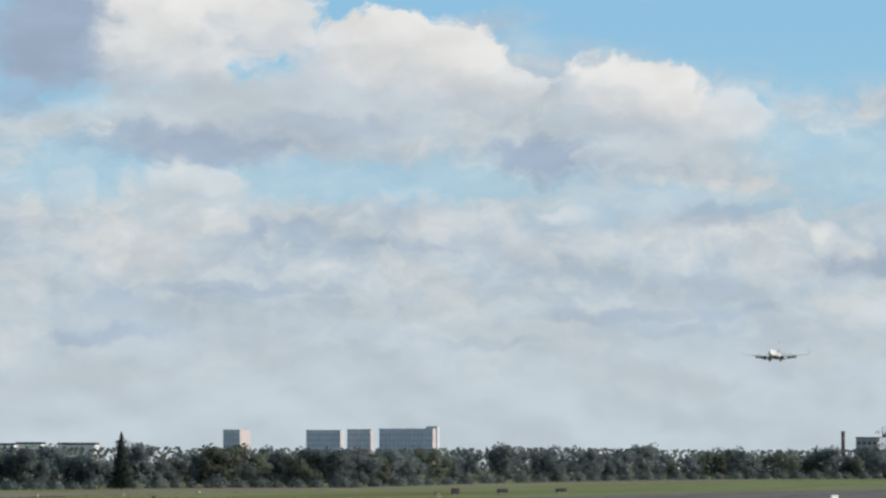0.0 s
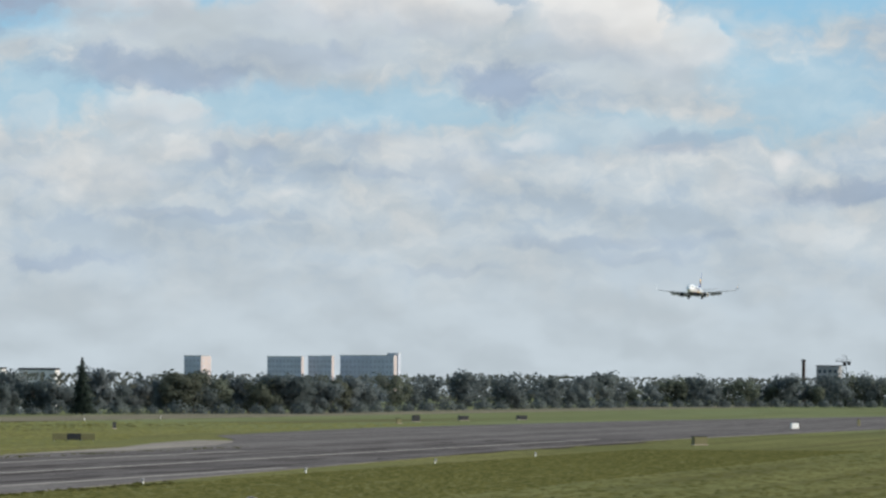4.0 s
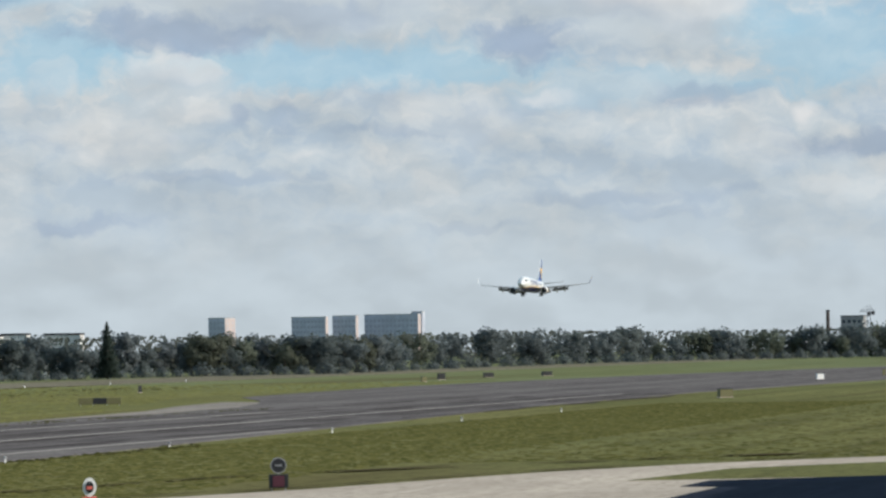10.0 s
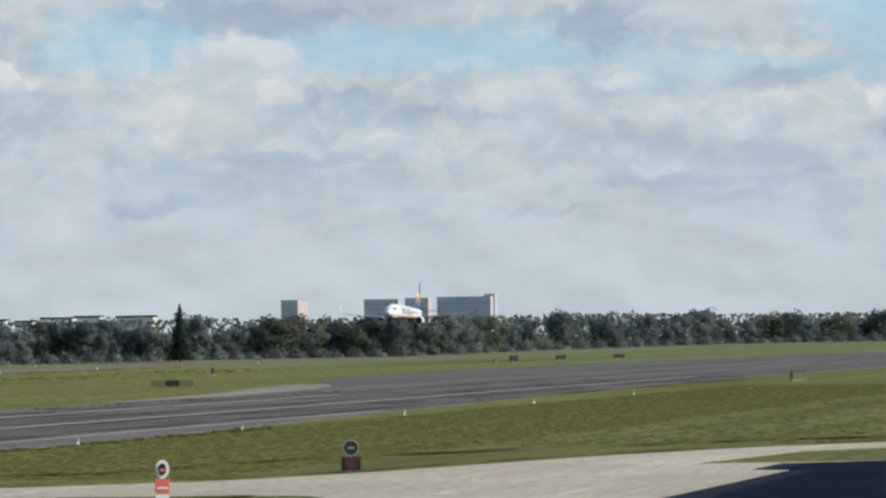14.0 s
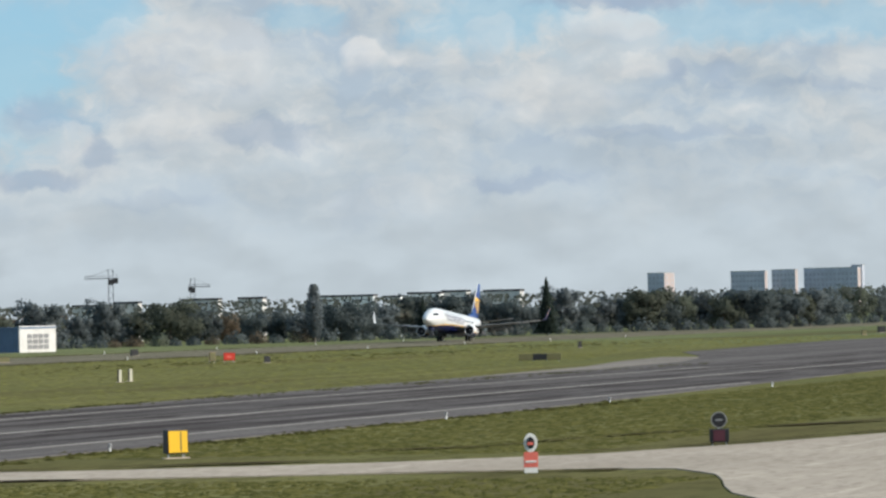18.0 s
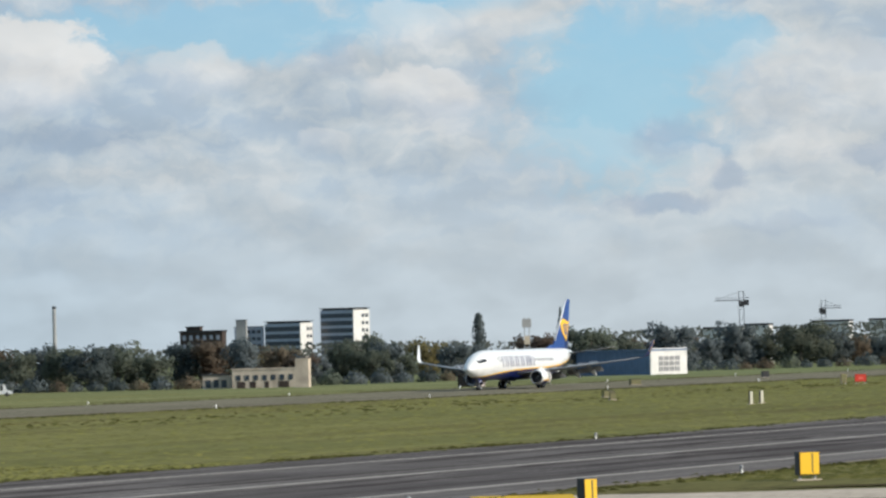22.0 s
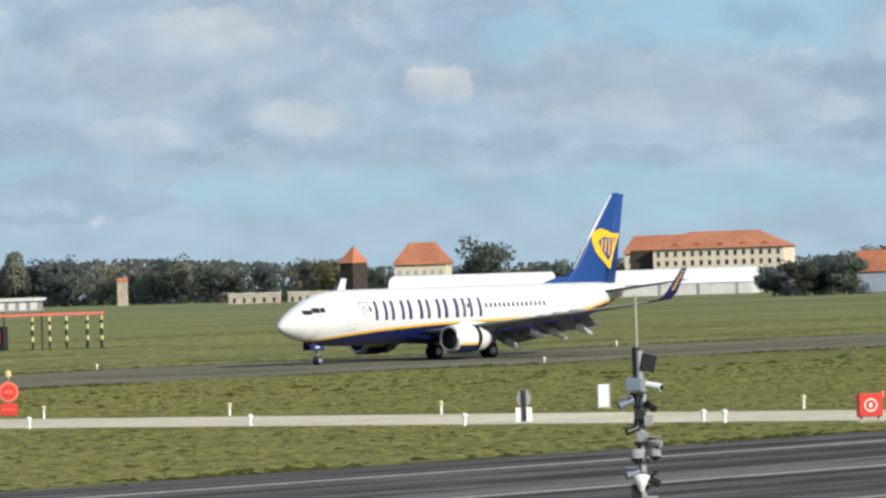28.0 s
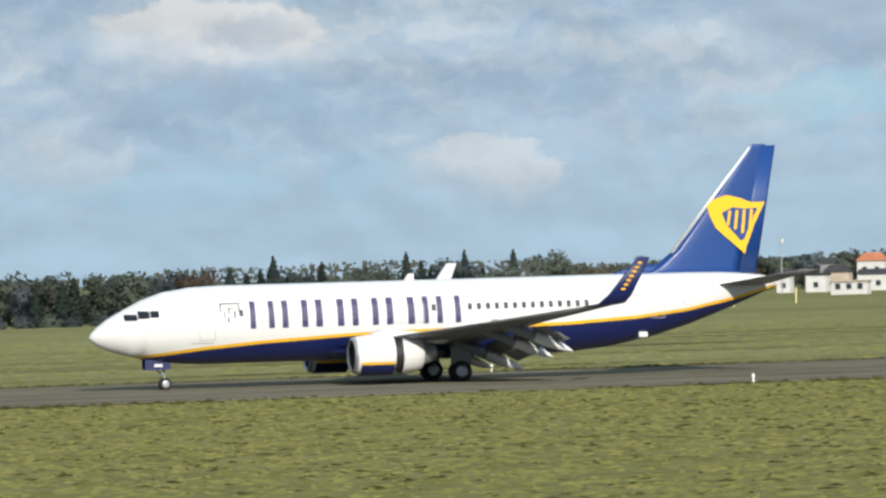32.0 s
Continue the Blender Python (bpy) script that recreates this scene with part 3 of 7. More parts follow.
# ---- the airliner ----
SECTIONS = [(0, 2.93, 0.06, 0.06), (0.12, 2.94, 0.26, 0.25), (0.4, 2.97, 0.52, 0.5), (1, 3.048, 0.88, 0.863), (1.8, 3.138, 1.18, 1.204), (2.8, 3.274, 1.46, 1.572),
            (4, 3.365, 1.68, 1.884), (5.5, 3.415, 1.83, 2.055), (7, 3.435, 1.88, 2.095), (12, 3.435, 1.88, 2.095), (17, 3.435, 1.88, 2.095), (22, 3.435, 1.88, 2.095), (26.5, 3.445, 1.88, 2.095),
            (29, 3.574, 1.83, 1.974), (31.5, 3.817, 1.68, 1.728), (33.5, 4.096, 1.44, 1.446), (35.5, 4.425, 1.1, 1.085), (37, 4.66, 0.74, 0.74), (38.2, 4.82, 0.4, 0.42), (38.7, 4.87, 0.22, 0.25)]
LIVERY = [(0.0, 1.0), (1.6, 1.55), (3.0, 1.78), (6.0, 2.12), (9.0, 2.36), (14.0, 2.62), (20.0, 2.76), (26.0, 2.86), (30.0, 3.08), (33.0, 3.4), (36.0, 3.95), (38.7, 4.6)]


def lerp_rows(rows, s):
    k = min(max(1, sum(1 for r in rows if r[0] < s)), len(rows) - 1)
    a, b = rows[k - 1], rows[k]
    f = min(1.0, max(0.0, (s - a[0]) / (b[0] - a[0])))
    return [p + (q - p) * f for p, q in zip(a, b)]


def skin_point(s, angle, out=0.0):
    """A point of the fuselage's skin, s metres behind the nose, angle from straight down (radians, to starboard)."""
    _, zc, w, hgt = lerp_rows(SECTIONS, s)
    return Vector(((w + out) * math.sin(angle), 19.65 - s, zc - (hgt + out) * math.cos(angle)))


def skin_angle(s, z):
    _, zc, w, hgt = lerp_rows(SECTIONS, s)
    return math.acos(max(-1, min(1, (zc - z) / hgt)))


def decal(cells, s0, s1, z0, z1, side, out=0.018, slant=0.0):
    """A patch that follows the fuselage's side."""
    bm = bmesh.new()
    k = 4
    rows = []
    for i in range(k + 1):
        z = z0 + (z1 - z0) * i / k
        row = []
        for j in range(cells + 1):
            s = s0 + (s1 - s0) * j / cells + slant * i / k
            row.append(bm.verts.new(skin_point(s, side * skin_angle(s, z), out)))
        rows.append(row)
    for a, b in zip(rows, rows[1:]):
        for j in range(cells):
            bm.faces.new((a[j], a[j + 1], b[j + 1], b[j]))
    return bm


def foil(stations, thick=0.11, k=9):
    """A wing or fin from stations (leading edge, trailing edge, thickness direction): a rounded nose and a sharp tail."""
    bm = bmesh.new()
    rings = []
    for lead, trail, normal in stations:
        lead, trail, normal = Vector(lead), Vector(trail), Vector(normal).normalized()
        chord = (trail - lead).length
        ring = []
        for side in (1, -1):
            for i in range(k):
                f = (i / (k - 1)) if side == 1 else 1 - i / (k - 1)
                if side == -1 and i in (0, k - 1):
                    continue
                t = thick * chord * 2.6 * (0.2969 * math.sqrt(f) - 0.126 * f - 0.3516 * f * f + 0.2843 * f ** 3 - 0.1015 * f ** 4)
                ring.append(lead + (trail - lead) * f + normal * t * side)
        rings.append(ring)
    loft(bm, rings)
    return bm


def build_airliner():
    plane = thing("airliner", on_field(2600, 330, 58, 2.5), "white, navy and yellow twin-engined airliner landing with flaps and gear down", "airplane")
    stations = sorted({*[r[0] for r in SECTIONS], *[r[0] for r in LIVERY], 0.2, 0.7, 2.2, 3.4, 4.7, 8.0, 10.5, 15.5, 18.5, 24.0, 27.8, 30.5, 32.4, 34.5, 36.3, 37.6})
    bands = {"fuselage": [], "stripe": [], "belly": []}
    for s in stations:
        zc = lerp_rows(SECTIONS, s)[1]
        line = lerp_rows(LIVERY, s)[1]
        a = skin_angle(s, line) if s > 0.5 else 0.02
        b = max(a + 0.01, skin_angle(s, line + 0.17)) if s > 0.5 else 0.03
        bands["belly"].append([skin_point(s, a * (i / 8 - 1)) for i in range(17)])
        bands["stripe"].append([skin_point(s, a + (b - a) * i / 2) for i in range(3)])
        bands["fuselage"].append([skin_point(s, b + (2 * math.pi - 2 * b) * i / 28) for i in range(29)])
    hull = None
    for name, mat, label in (("fuselage", WHITE, "white painted upper fuselage"), ("belly", NAVY, "navy blue belly"), ("stripe", GOLD, "yellow stripe along the hull")):
        bm = bmesh.new()
        loft(bm, bands[name], close=False)
        if name == "stripe":
            twin = bmesh.new()
            loft(twin, [[Vector((-p.x, p.y, p.z)) for p in ring] for ring in bands[name]], close=False)
            part(name, twin, mat, plane, label, smooth=True)
        if name == "fuselage":
            bmesh.ops.create_uvsphere(bm, u_segments=12, v_segments=8, radius=0.24, matrix=Matrix.Translation((0, 19.65 - 38.72, 4.87)))
        ob = part(name, bm, mat, plane, label, smooth=True)
        hull = hull or ob
    # the wing box below the hull
    bm = bmesh.new()
    loft(bm, [[Vector((w * math.sin(a), 19.65 - s, 1.95 - hh * math.cos(a))) for a in [i * math.pi / 10 - math.pi / 2 for i in range(11)]] for s, w, hh in
              ((12.6, 1.2, 0.25), (13.6, 2.0, 0.62), (16.0, 2.25, 0.72), (20.5, 2.2, 0.7), (22.5, 1.4, 0.3))], close=False)
    part("wing_fairing", bm, NAVY, plane, smooth=True)
    for side, word in ((-1, "port"), (1, "starboard")):
        wing = part("wing", foil([((side * 1.7, 6.3, 2.15), (side * 1.7, -1.5, 2.0), (0, 0, 1)), ((side * 5.6, 4.1, 2.6), (side * 5.6, -1.55, 2.5), (0, 0, 1)),
                                  ((side * 11.0, 1.05, 3.2), (side * 11.0, -2.35, 3.17), (0, 0, 1)), ((side * 16.6, -2.7, 3.95), (side * 16.6, -4.2, 3.95), (0, 0, 1))]),
                    WING_GREY, plane, "grey swept wing with drooped flaps", smooth=True)
        tip = part("winglet", foil([((side * 16.6, -2.7, 3.95), (side * 16.6, -4.2, 3.95), (side * -0.2, 0, 1)), ((side * 17.1, -3.35, 4.08), (side * 17.1, -4.8, 4.08), (side * -0.8, 0, 0.6)),
                                    ((side * 17.4, -3.8, 4.5), (side * 17.4, -5.1, 4.5), (side * -1, 0, 0.2)), ((side * 17.85, -5.3, 6.4), (side * 17.85, -5.95, 6.4), (side * -1, 0, 0.15))]),
                   NAVY if side < 0 else WHITE, wing, "upturned winglet, navy outside and white inside" if side < 0 else "upturned white winglet", smooth=True)
        for k in range(7):
            z = 4.75 + k * 0.22
            x = side * (17.44 + (z - 4.6) * 0.236 + 0.05)
            y = -4.5 - (z - 4.6) * 0.62
            part("lettering_bar", boxed(x - 0.012, x + 0.012, y - 0.11, y + 0.11, z, z + 0.1), GOLD, tip)
        # flaps: slotted panels let down behind the wing
        for x0, x1, y0, y1, z0, z1, chord in ((2.2, 5.5, -1.5, -1.55, 2.0, 2.45, 1.9), (6.1, 11.0, -1.6, -2.35, 2.52, 3.1, 1.35)):
            for c0, drop in ((0.0, 0.12), (0.55, 0.5)):
                w = chord * (0.6 if c0 == 0 else 0.55)
                part("flap", foil([((side * x0, y0 - c0 * chord, z0 - drop), (side * x0, y0 - c0 * chord - w * 0.86, z0 - drop - w * 0.5), (0, 0.5, 0.86)),
                                   ((side * x1, y1 - c0 * chord, z1 - drop), (side * x1, y1 - c0 * chord - w * 0.86, z1 - drop - w * 0.5), (0, 0.5, 0.86))], 0.09),
                     WING_GREY, wing, "lowered grey flap", smooth=True)
        for x, y, z in ((3.0, -0.6, 1.75), (7.4, -0.9, 2.45), (9.7, -1.3, 2.75)):
            bm = lathe([(1.6, 0.03), (1.3, 0.14), (0.6, 0.24), (-0.6, 0.27), (-1.5, 0.24), (-2.3, 0.13), (-2.7, 0.02)], sides=12)
            bmesh.ops.transform(bm, matrix=Matrix.Translation((side * x, y, z)) @ Matrix.Rotation(radians(22), 4, "X"), verts=bm.verts)
            fairing = part("flap_fairing", bm, WING_GREY, wing, smooth=True)
            bm = lathe([(-0.9, 0.30), (-1.7, 0.30), (-2.6, 0.2), (-3.2, 0.02)], sides=12)
            bmesh.ops.transform(bm, matrix=Matrix.Translation((side * x, y, z)) @ Matrix.Rotation(radians(22), 4, "X"), verts=bm.verts)
            part("flap_fairing_tail", bm, WHITE, wing, "white tail cone of a flap fairing", smooth=True)
        for x0, x1 in ((2.6, 4.0), (4.1, 5.4), (6.4, 7.8), (7.9, 9.3), (9.4, 10.8)):
            y, z = -0.7 - (x0 - 2.6) * 0.1, 2.42 + (x0 - 2.6) * 0.108
            bm = boxed(side * x0, side * x1, y - 0.75, y, z, z + 0.05)
            bmesh.ops.rotate(bm, cent=(0, y, z), matrix=Matrix.Rotation(radians(-24), 3, "X"), verts=bm.verts)
            part("spoiler", bm, WING_GREY, wing, "raised grey spoiler panel")
        # engine
        cx, cz = side * 4.83, 1.62
        at = (cx, 0, cz)
        nacelle = part("engine", lathe([(6.42, 0.80), (6.54, 0.86), (6.5, 0.93), (6.3, 1.0), (5.74, 1.07), (4.86, 1.08), (4.34, 1.05)], sides=28, at=at), WHITE, plane, "white engine nacelle with a dark intake", smooth=True)
        part("intake", lathe([(6.54, 0.86), (6.42, 0.80), (6.06, 0.78), (5.66, 0.78), (5.64, 0.02)], sides=28, at=at), DARK, nacelle, "dark engine intake", smooth=True)
        part("spinner", lathe([(6.1, 0.01), (5.98, 0.12), (5.74, 0.22), (5.66, 0.24)], sides=14, at=at), ALU, nacelle, smooth=True)
        part("intake_lip", lathe([(6.38, 0.985), (6.51, 0.94), (6.56, 0.87), (6.48, 0.80)], sides=28, at=at), ALU, nacelle, "polished intake lip", smooth=True)
        part("reverser_gap", lathe([(4.38, 0.93), (3.82, 0.9)], sides=28, at=at), DARK, nacelle, "dark opening of the thrust reverser", smooth=True)
        part("reverser_sleeve", lathe([(3.9, 1.04), (3.82, 1.05), (3.1, 0.96), (2.74, 0.82), (2.7, 0.76)], sides=28, at=at), WHITE, nacelle, "white reverser sleeve slid aft", smooth=True)
        part("exhaust_nozzle", lathe([(2.86, 0.62), (2.3, 0.52), (1.9, 0.4), (1.88, 0.3)], sides=24, at=at), ALU, nacelle, "bare metal exhaust nozzle", smooth=True)
        part("exhaust_plug", lathe([(2.06, 0.3), (1.66, 0.2), (1.34, 0.02)], sides=16, at=at), DARK, nacelle, smooth=True)
        bm = bmesh.new()
        rim = 1.085
        loft(bm, [[Vector((cx + rim * math.sin(a), y, cz - rim * math.cos(a))) for a in [radians(d) for d in range(-62, 63, 8)]] for y in (6.22, 5.66, 4.86, 4.38)], close=False)
        part("cowl_underside", bm, NAVY, nacelle, "navy blue lower cowling", smooth=True)
        for s2 in (-1, 1):
            bm = bmesh.new()
            loft(bm, [[Vector((cx + 1.092 * math.sin(s2 * a), y, cz - 1.092 * math.cos(a))) for a in (radians(62), radians(66), radians(70))] for y in (6.22, 5.66, 4.86, 4.38)], close=False)
            part("cowl_stripe", bm, GOLD, nacelle, smooth=True)
        part("pylon", foil([((cx, 6.0, cz + 0.95), (cx, 1.4, cz + 0.45), (1, 0, 0)), ((cx, 4.9, cz + 1.35), (cx, 0.6, cz + 0.95), (1, 0, 0))], 0.05), WHITE, nacelle, smooth=True)
        # tailplane
        part("tailplane", foil([((side * 0.5, -15.2, 4.75), (side * 0.5, -18.4, 4.75), (0, 0, 1)), ((side * 7.0, -17.9, 5.5), (side * 7.0, -19.1, 5.5), (0, 0, 1))], 0.09), WING_GREY, plane,
             "grey horizontal tailplane", smooth=True)
        # main gear
        leg = part("main_gear", rodded((side * 2.75, -0.1, 2.0), (side * 2.86, 0, 0.57), 0.13, 0.11), ALU, plane, "main landing gear leg")
        part("side_brace", rodded((side * 1.5, 0.1, 1.7), (side * 2.8, 0, 0.8), 0.06), ALU, leg)
        part("axle", rodded((side * 2.4, 0, 0.565), (side * 3.3, 0, 0.565), 0.08), ALU, leg)
        part("gear_door", boxed(side * 3.05, side * 3.12, -0.55, 0.55, 0.95, 1.9, bevel=0.02), WING_GREY, leg)
        for dx in (-0.3, 0.3):
            wheel_at(leg, (side * 2.86 + dx, 0, 0.565), 0.565, 0.36)
    # nose gear
    leg = part("nose_gear", rodded((0, 15.7, 1.9), (0, 15.6, 0.34), 0.09, 0.08), ALU, plane, "nose landing gear leg")
    part("drag_brace", rodded((0, 16.6, 1.6), (0, 15.65, 0.8), 0.05), ALU, leg)
    part("axle", rodded((-0.28, 15.6, 0.343), (0.28, 15.6, 0.343), 0.05), ALU, leg)
    for s2 in (-1, 1):
        door = part("gear_door", boxed(s2 * 0.36, s2 * 0.4, 15.35, 16.75, 1.12, 1.7, bevel=0.015), NAVY, leg, "navy nose gear door")
        part("door_marking", boxed(s2 * 0.41, s2 * 0.405, 15.8, 16.25, 1.28, 1.42), WHITE, door)
        wheel_at(leg, (s2 * 0.19, 15.6, 0.343), 0.343, 0.2)
    # fin, rudder and dorsal fillet
    fin = part("fin", foil([((0, -10.4, 5.05), (0, -17.2, 5.05), (1, 0, 0)), ((0, -11.9, 5.75), (0, -17.15, 5.75), (1, 0, 0)), ((0, -13.2, 6.75), (0, -17.3, 6.75), (1, 0, 0)),
                            ((0, -17.8, 12.38), (0, -18.75, 12.38), (1, 0, 0)), ((0, -18.0, 12.5), (0, -18.75, 12.5), (1, 0, 0))], 0.075), BLUE_FIN, plane, "royal blue tail fin", smooth=True)
    part("rudder", foil([((0, -16.9, 5.4), (0, -18.0, 5.4), (1, 0, 0)), ((0, -18.4, 12.42), (0, -19.3, 12.42), (1, 0, 0))], 0.07), BLUE_FIN, fin, "royal blue rudder", smooth=True)
    part("fillet", foil([((0, -8.8, 5.36), (0, -12.4, 5.3), (1, 0, 0)), ((0, -11.2, 6.0), (0, -12.8, 6.0), (1, 0, 0))], 0.075), BLUE_FIN, fin, "blue dorsal fillet before the fin", smooth=True)
    # extra thick and bright, to stand in for the sun's glint here
    part("leading_edge", foil([((0, -12.95, 6.6), (0, -13.26, 6.6), (1, 0, 0)), ((0, -17.74, 12.36), (0, -17.94, 12.36), (1, 0, 0))], 1.35), GLINT_METAL, fin, "metal leading edge of the fin, brightened as a sun glint", smooth=True)
    for side in (-1, 1):
        emblem(fin, side)
    # glazing, doors, aerials
    for side in (-1, 1):
        for s0, s1, z0, z1 in ((1.72, 2.38, 3.76, 4.10), (2.42, 3.02, 3.86, 4.26), (3.06, 3.5, 3.9, 4.26)):
            part("cockpit_pane", decal(4, s0, s1, z0, z1, side, 0.02), GLASS, hull, "dark cockpit window")
        pane = None
        for k in range(50):
            s = 7.9 + k * 0.508
            if any(a - 0.1 < s < a + w + 0.1 for a, w in LETTERS):
                continue
            zc = lerp_rows(SECTIONS, s)[1]
            if pane is None:
                pane = mesh_of(decal(1, s - 0.115, s + 0.115, 3.85, 4.19, side, 0.03), "cabin_pane", CABIN_GLASS)
            ob = part("cabin_pane", pane, GLASS, hull)
            ob.location = (0, 7.9 - s, 0) if s < 27.5 else (-side * (1.88 - abs(skin_point(s, side * skin_angle(s, 4.02), 0).x)), 7.9 - s, 0)
        for s0, wide, z0, z1 in ((5.6, 0.88, 2.62, 4.5), (31.0, 0.78, 3.1, 4.7), (16.4, 0.52, 3.25, 4.25), (17.5, 0.52, 3.25, 4.25)):
            for a, b, c, d in ((s0, s0 + 0.035, z0, z1), (s0 + wide - 0.035, s0 + wide, z0, z1), (s0 + 0.035, s0 + wide - 0.035, z0, z0 + 0.04), (s0 + 0.035, s0 + wide - 0.035, z1 - 0.04, z1)):
                part("door_seam", decal(2, a, b, c, d, side, 0.03), SEAM, hull)
        # the name along the hull stays plain bars
        s = 8.35
        for wide in (1.5, 1.6, 1.75, 1.65, 1.75, 0.55, 1.5):
            strokes = ((0.02, 0.24), (0.70, 0.92)) if wide > 1 else ((0.1, 0.72),)
            for f0, f1 in strokes:
                part("lettering_bar", decal(4, s + wide * f0, s + wide * f1 - 0.02, 3.18, 4.62, side, 0.024), LETTER, hull, "plain navy bar of the lettering")
            s += wide + 0.26
        for s0, s1, z0, z1 in ((6.75, 7.9, 4.5, 4.57), (6.75, 6.83, 4.1, 4.5), (6.95, 7.03, 3.8, 4.12), (7.15, 7.24, 3.55, 3.85), (7.75, 7.84, 4.1, 4.45), (7.5, 7.6, 3.75, 4.15), (7.1, 7.5, 4.25, 4.31), (7.2, 7.28, 3.95, 4.25)):
            part("emblem_outline", decal(4, s0, s1, z0, z1, side, 0.02), SEAM_DARK, hull, "thin grey line of the outlined device")
        part("hull_bar", decal(6, 5.2, 6.4, 2.46, 2.52, side, 0.02), SEAM, hull)
    part("aerial", foil([((0, 2.3, 5.45), (0, 1.6, 5.45), (1, 0, 0)), ((0, 1.95, 5.88), (0, 1.65, 5.88), (1, 0, 0))], 0.12), WHITE, plane, smooth=True)
    part("belly_light", lathe([(1.32, 0.02), (1.38, 0.12), (1.5, 0.14)], axis="z", sides=10, at=(0, 3, 0)), WHITE, plane, smooth=True)
    part("ram_air_scoop", boxed(-1.25, -0.75, -11.2, -10.7, 2.05, 2.35, bevel=0.05), WHITE, plane)
    return plane


def wheel_at(leg, at, r, wide):
    x, y, z = at
    h = wide / 2
    tyre = part("tyre", lathe([(x - h, r * 0.6), (x - h, r * 0.88), (x - h * 0.7, r * 0.98), (x, r), (x + h * 0.7, r * 0.98), (x + h, r * 0.88), (x + h, r * 0.6)], axis="x", sides=24, at=(0, y, z)), RUBBER, leg,
                "black tyre", smooth=True)
    bm = lathe([(x - h * 0.95, 0.02), (x - h * 0.8, r * 0.35), (x - h * 0.98, r * 0.6), (x + h * 0.98, r * 0.6), (x + h * 0.8, r * 0.35), (x + h * 0.95, 0.02)], axis="x", sides=18, at=(0, y, z))
    part("rim", bm, ALU, tyre, "pale wheel rim", smooth=True)


def emblem(fin, side):
    """The tail's device as plain yellow shapes: a bowed shield with a blue heart and four bars."""
    def plate(points, out):
        bm = bmesh.new()
        a = [bm.verts.new((side * (out + 0.115 - 0.012 * (z - 7)), y - 0.2, z)) for y, z in points]
        b = [bm.verts.new((side * (0.05 - 0.008 * (z - 7)), y - 0.2, z)) for y, z in points]
        bm.faces.new(a)
        for i in range(len(a)):
            j = (i + 1) % len(a)
            bm.faces.new((a[i], a[j], b[j], b[i]))
        return bm
    part("emblem", plate([(-15.35, 9.45), (-15.0, 9.2), (-15.15, 8.6), (-15.5, 7.9), (-16.3, 7.2), (-17.05, 6.55), (-17.15, 6.45), (-17.2, 6.75), (-17.7, 8.0), (-18.25, 9.05), (-18.4, 9.32), (-17.6, 9.3), (-16.9, 9.55),
                          (-16.2, 9.72), (-15.75, 9.62)], 0.0), GOLD, fin, "yellow shield device on the tail")
    part("emblem_heart", plate([(-15.85, 8.75), (-16.1, 8.1), (-16.9, 7.2), (-17.1, 7.25), (-17.5, 8.1), (-17.95, 9.0), (-17.2, 8.95), (-16.5, 9.05)], 0.012), BLUE_FIN, fin, "blue heart of the tail device")
    for k in range(4):
        y, top, low = -16.25 - k * 0.42, 8.86 + 0.02 * k, 8.05 - 0.22 * min(k, 2) + (0.12 if k == 3 else 0)
        part("emblem_bar", plate([(y, top), (y - 0.16, top), (y - 0.16 - 0.1 + 0.25, low), (y + 0.15, low)], 0.024), GOLD, fin, "pale yellow bar of the tail device")


airliner = build_airliner()


# ---- trees ----
LEAF_TONES = {}


def leaf_material(name, colour, spots, stand=False):
    """Leaves: dull, and a little different from tree to tree, or from stand to stand in a far wood."""
    m = material("leaf_" + name, colour, 0.85, spots=spots, grain=0.25, scale=0.9, coarse=0.06 if stand else 0.5, vary=0.0 if stand else 0.8)
    LEAF_TONES[m.name] = (name, colour, spots)
    tree = m.node_tree
    skin = [q for q in tree.nodes if q.bl_idname == "ShaderNodeBsdfPrincipled"][0]
    skin.inputs["Specular IOR Level"].default_value = 0.05
    # leaves let some of the light through
    glow = tree.nodes.new("ShaderNodeBsdfTranslucent")
    both = tree.nodes.new("ShaderNodeMixShader")
    both.inputs[0].default_value = 0.5
    end = [q for q in tree.nodes if q.bl_idname == "ShaderNodeOutputMaterial"][0]
    tree.links.new(skin.inputs["Base Color"].links[0].from_socket, glow.inputs[0])
    tree.links.new(skin.outputs[0], both.inputs[1])
    tree.links.new(glow.outputs[0], both.inputs[2])
    tree.links.new(both.outputs[0], end.inputs[0])
    return m


BARK = material("bark", (0.16, 0.145, 0.125), 0.95, grain=0.5, scale=3.0)
# bluer than leaves are: distance haze is mixed into this base colour
HAZED_LEAF = leaf_material("hazed_dark_green", (0.116, 0.139, 0.145), (0.137, 0.161, 0.158))
GREEN_LEAF = leaf_material("olive_green", (0.130, 0.151, 0.119), (0.153, 0.172, 0.130))
RUST_LEAF = leaf_material("rusty_brown", (0.166, 0.130, 0.096), (0.137, 0.130, 0.103))
ORANGE_LEAF = leaf_material("orange_yellow", (0.510, 0.281, 0.060), (0.306, 0.212, 0.068))
YELLOW_LEAF = leaf_material("yellowing", (0.217, 0.186, 0.090), (0.160, 0.154, 0.093))
PINE_LEAF = leaf_material("pine", (0.247, 0.255, 0.198), (0.285, 0.268, 0.208))
FIR_LEAF = leaf_material("spruce", (0.045, 0.063, 0.054), (0.069, 0.086, 0.071))


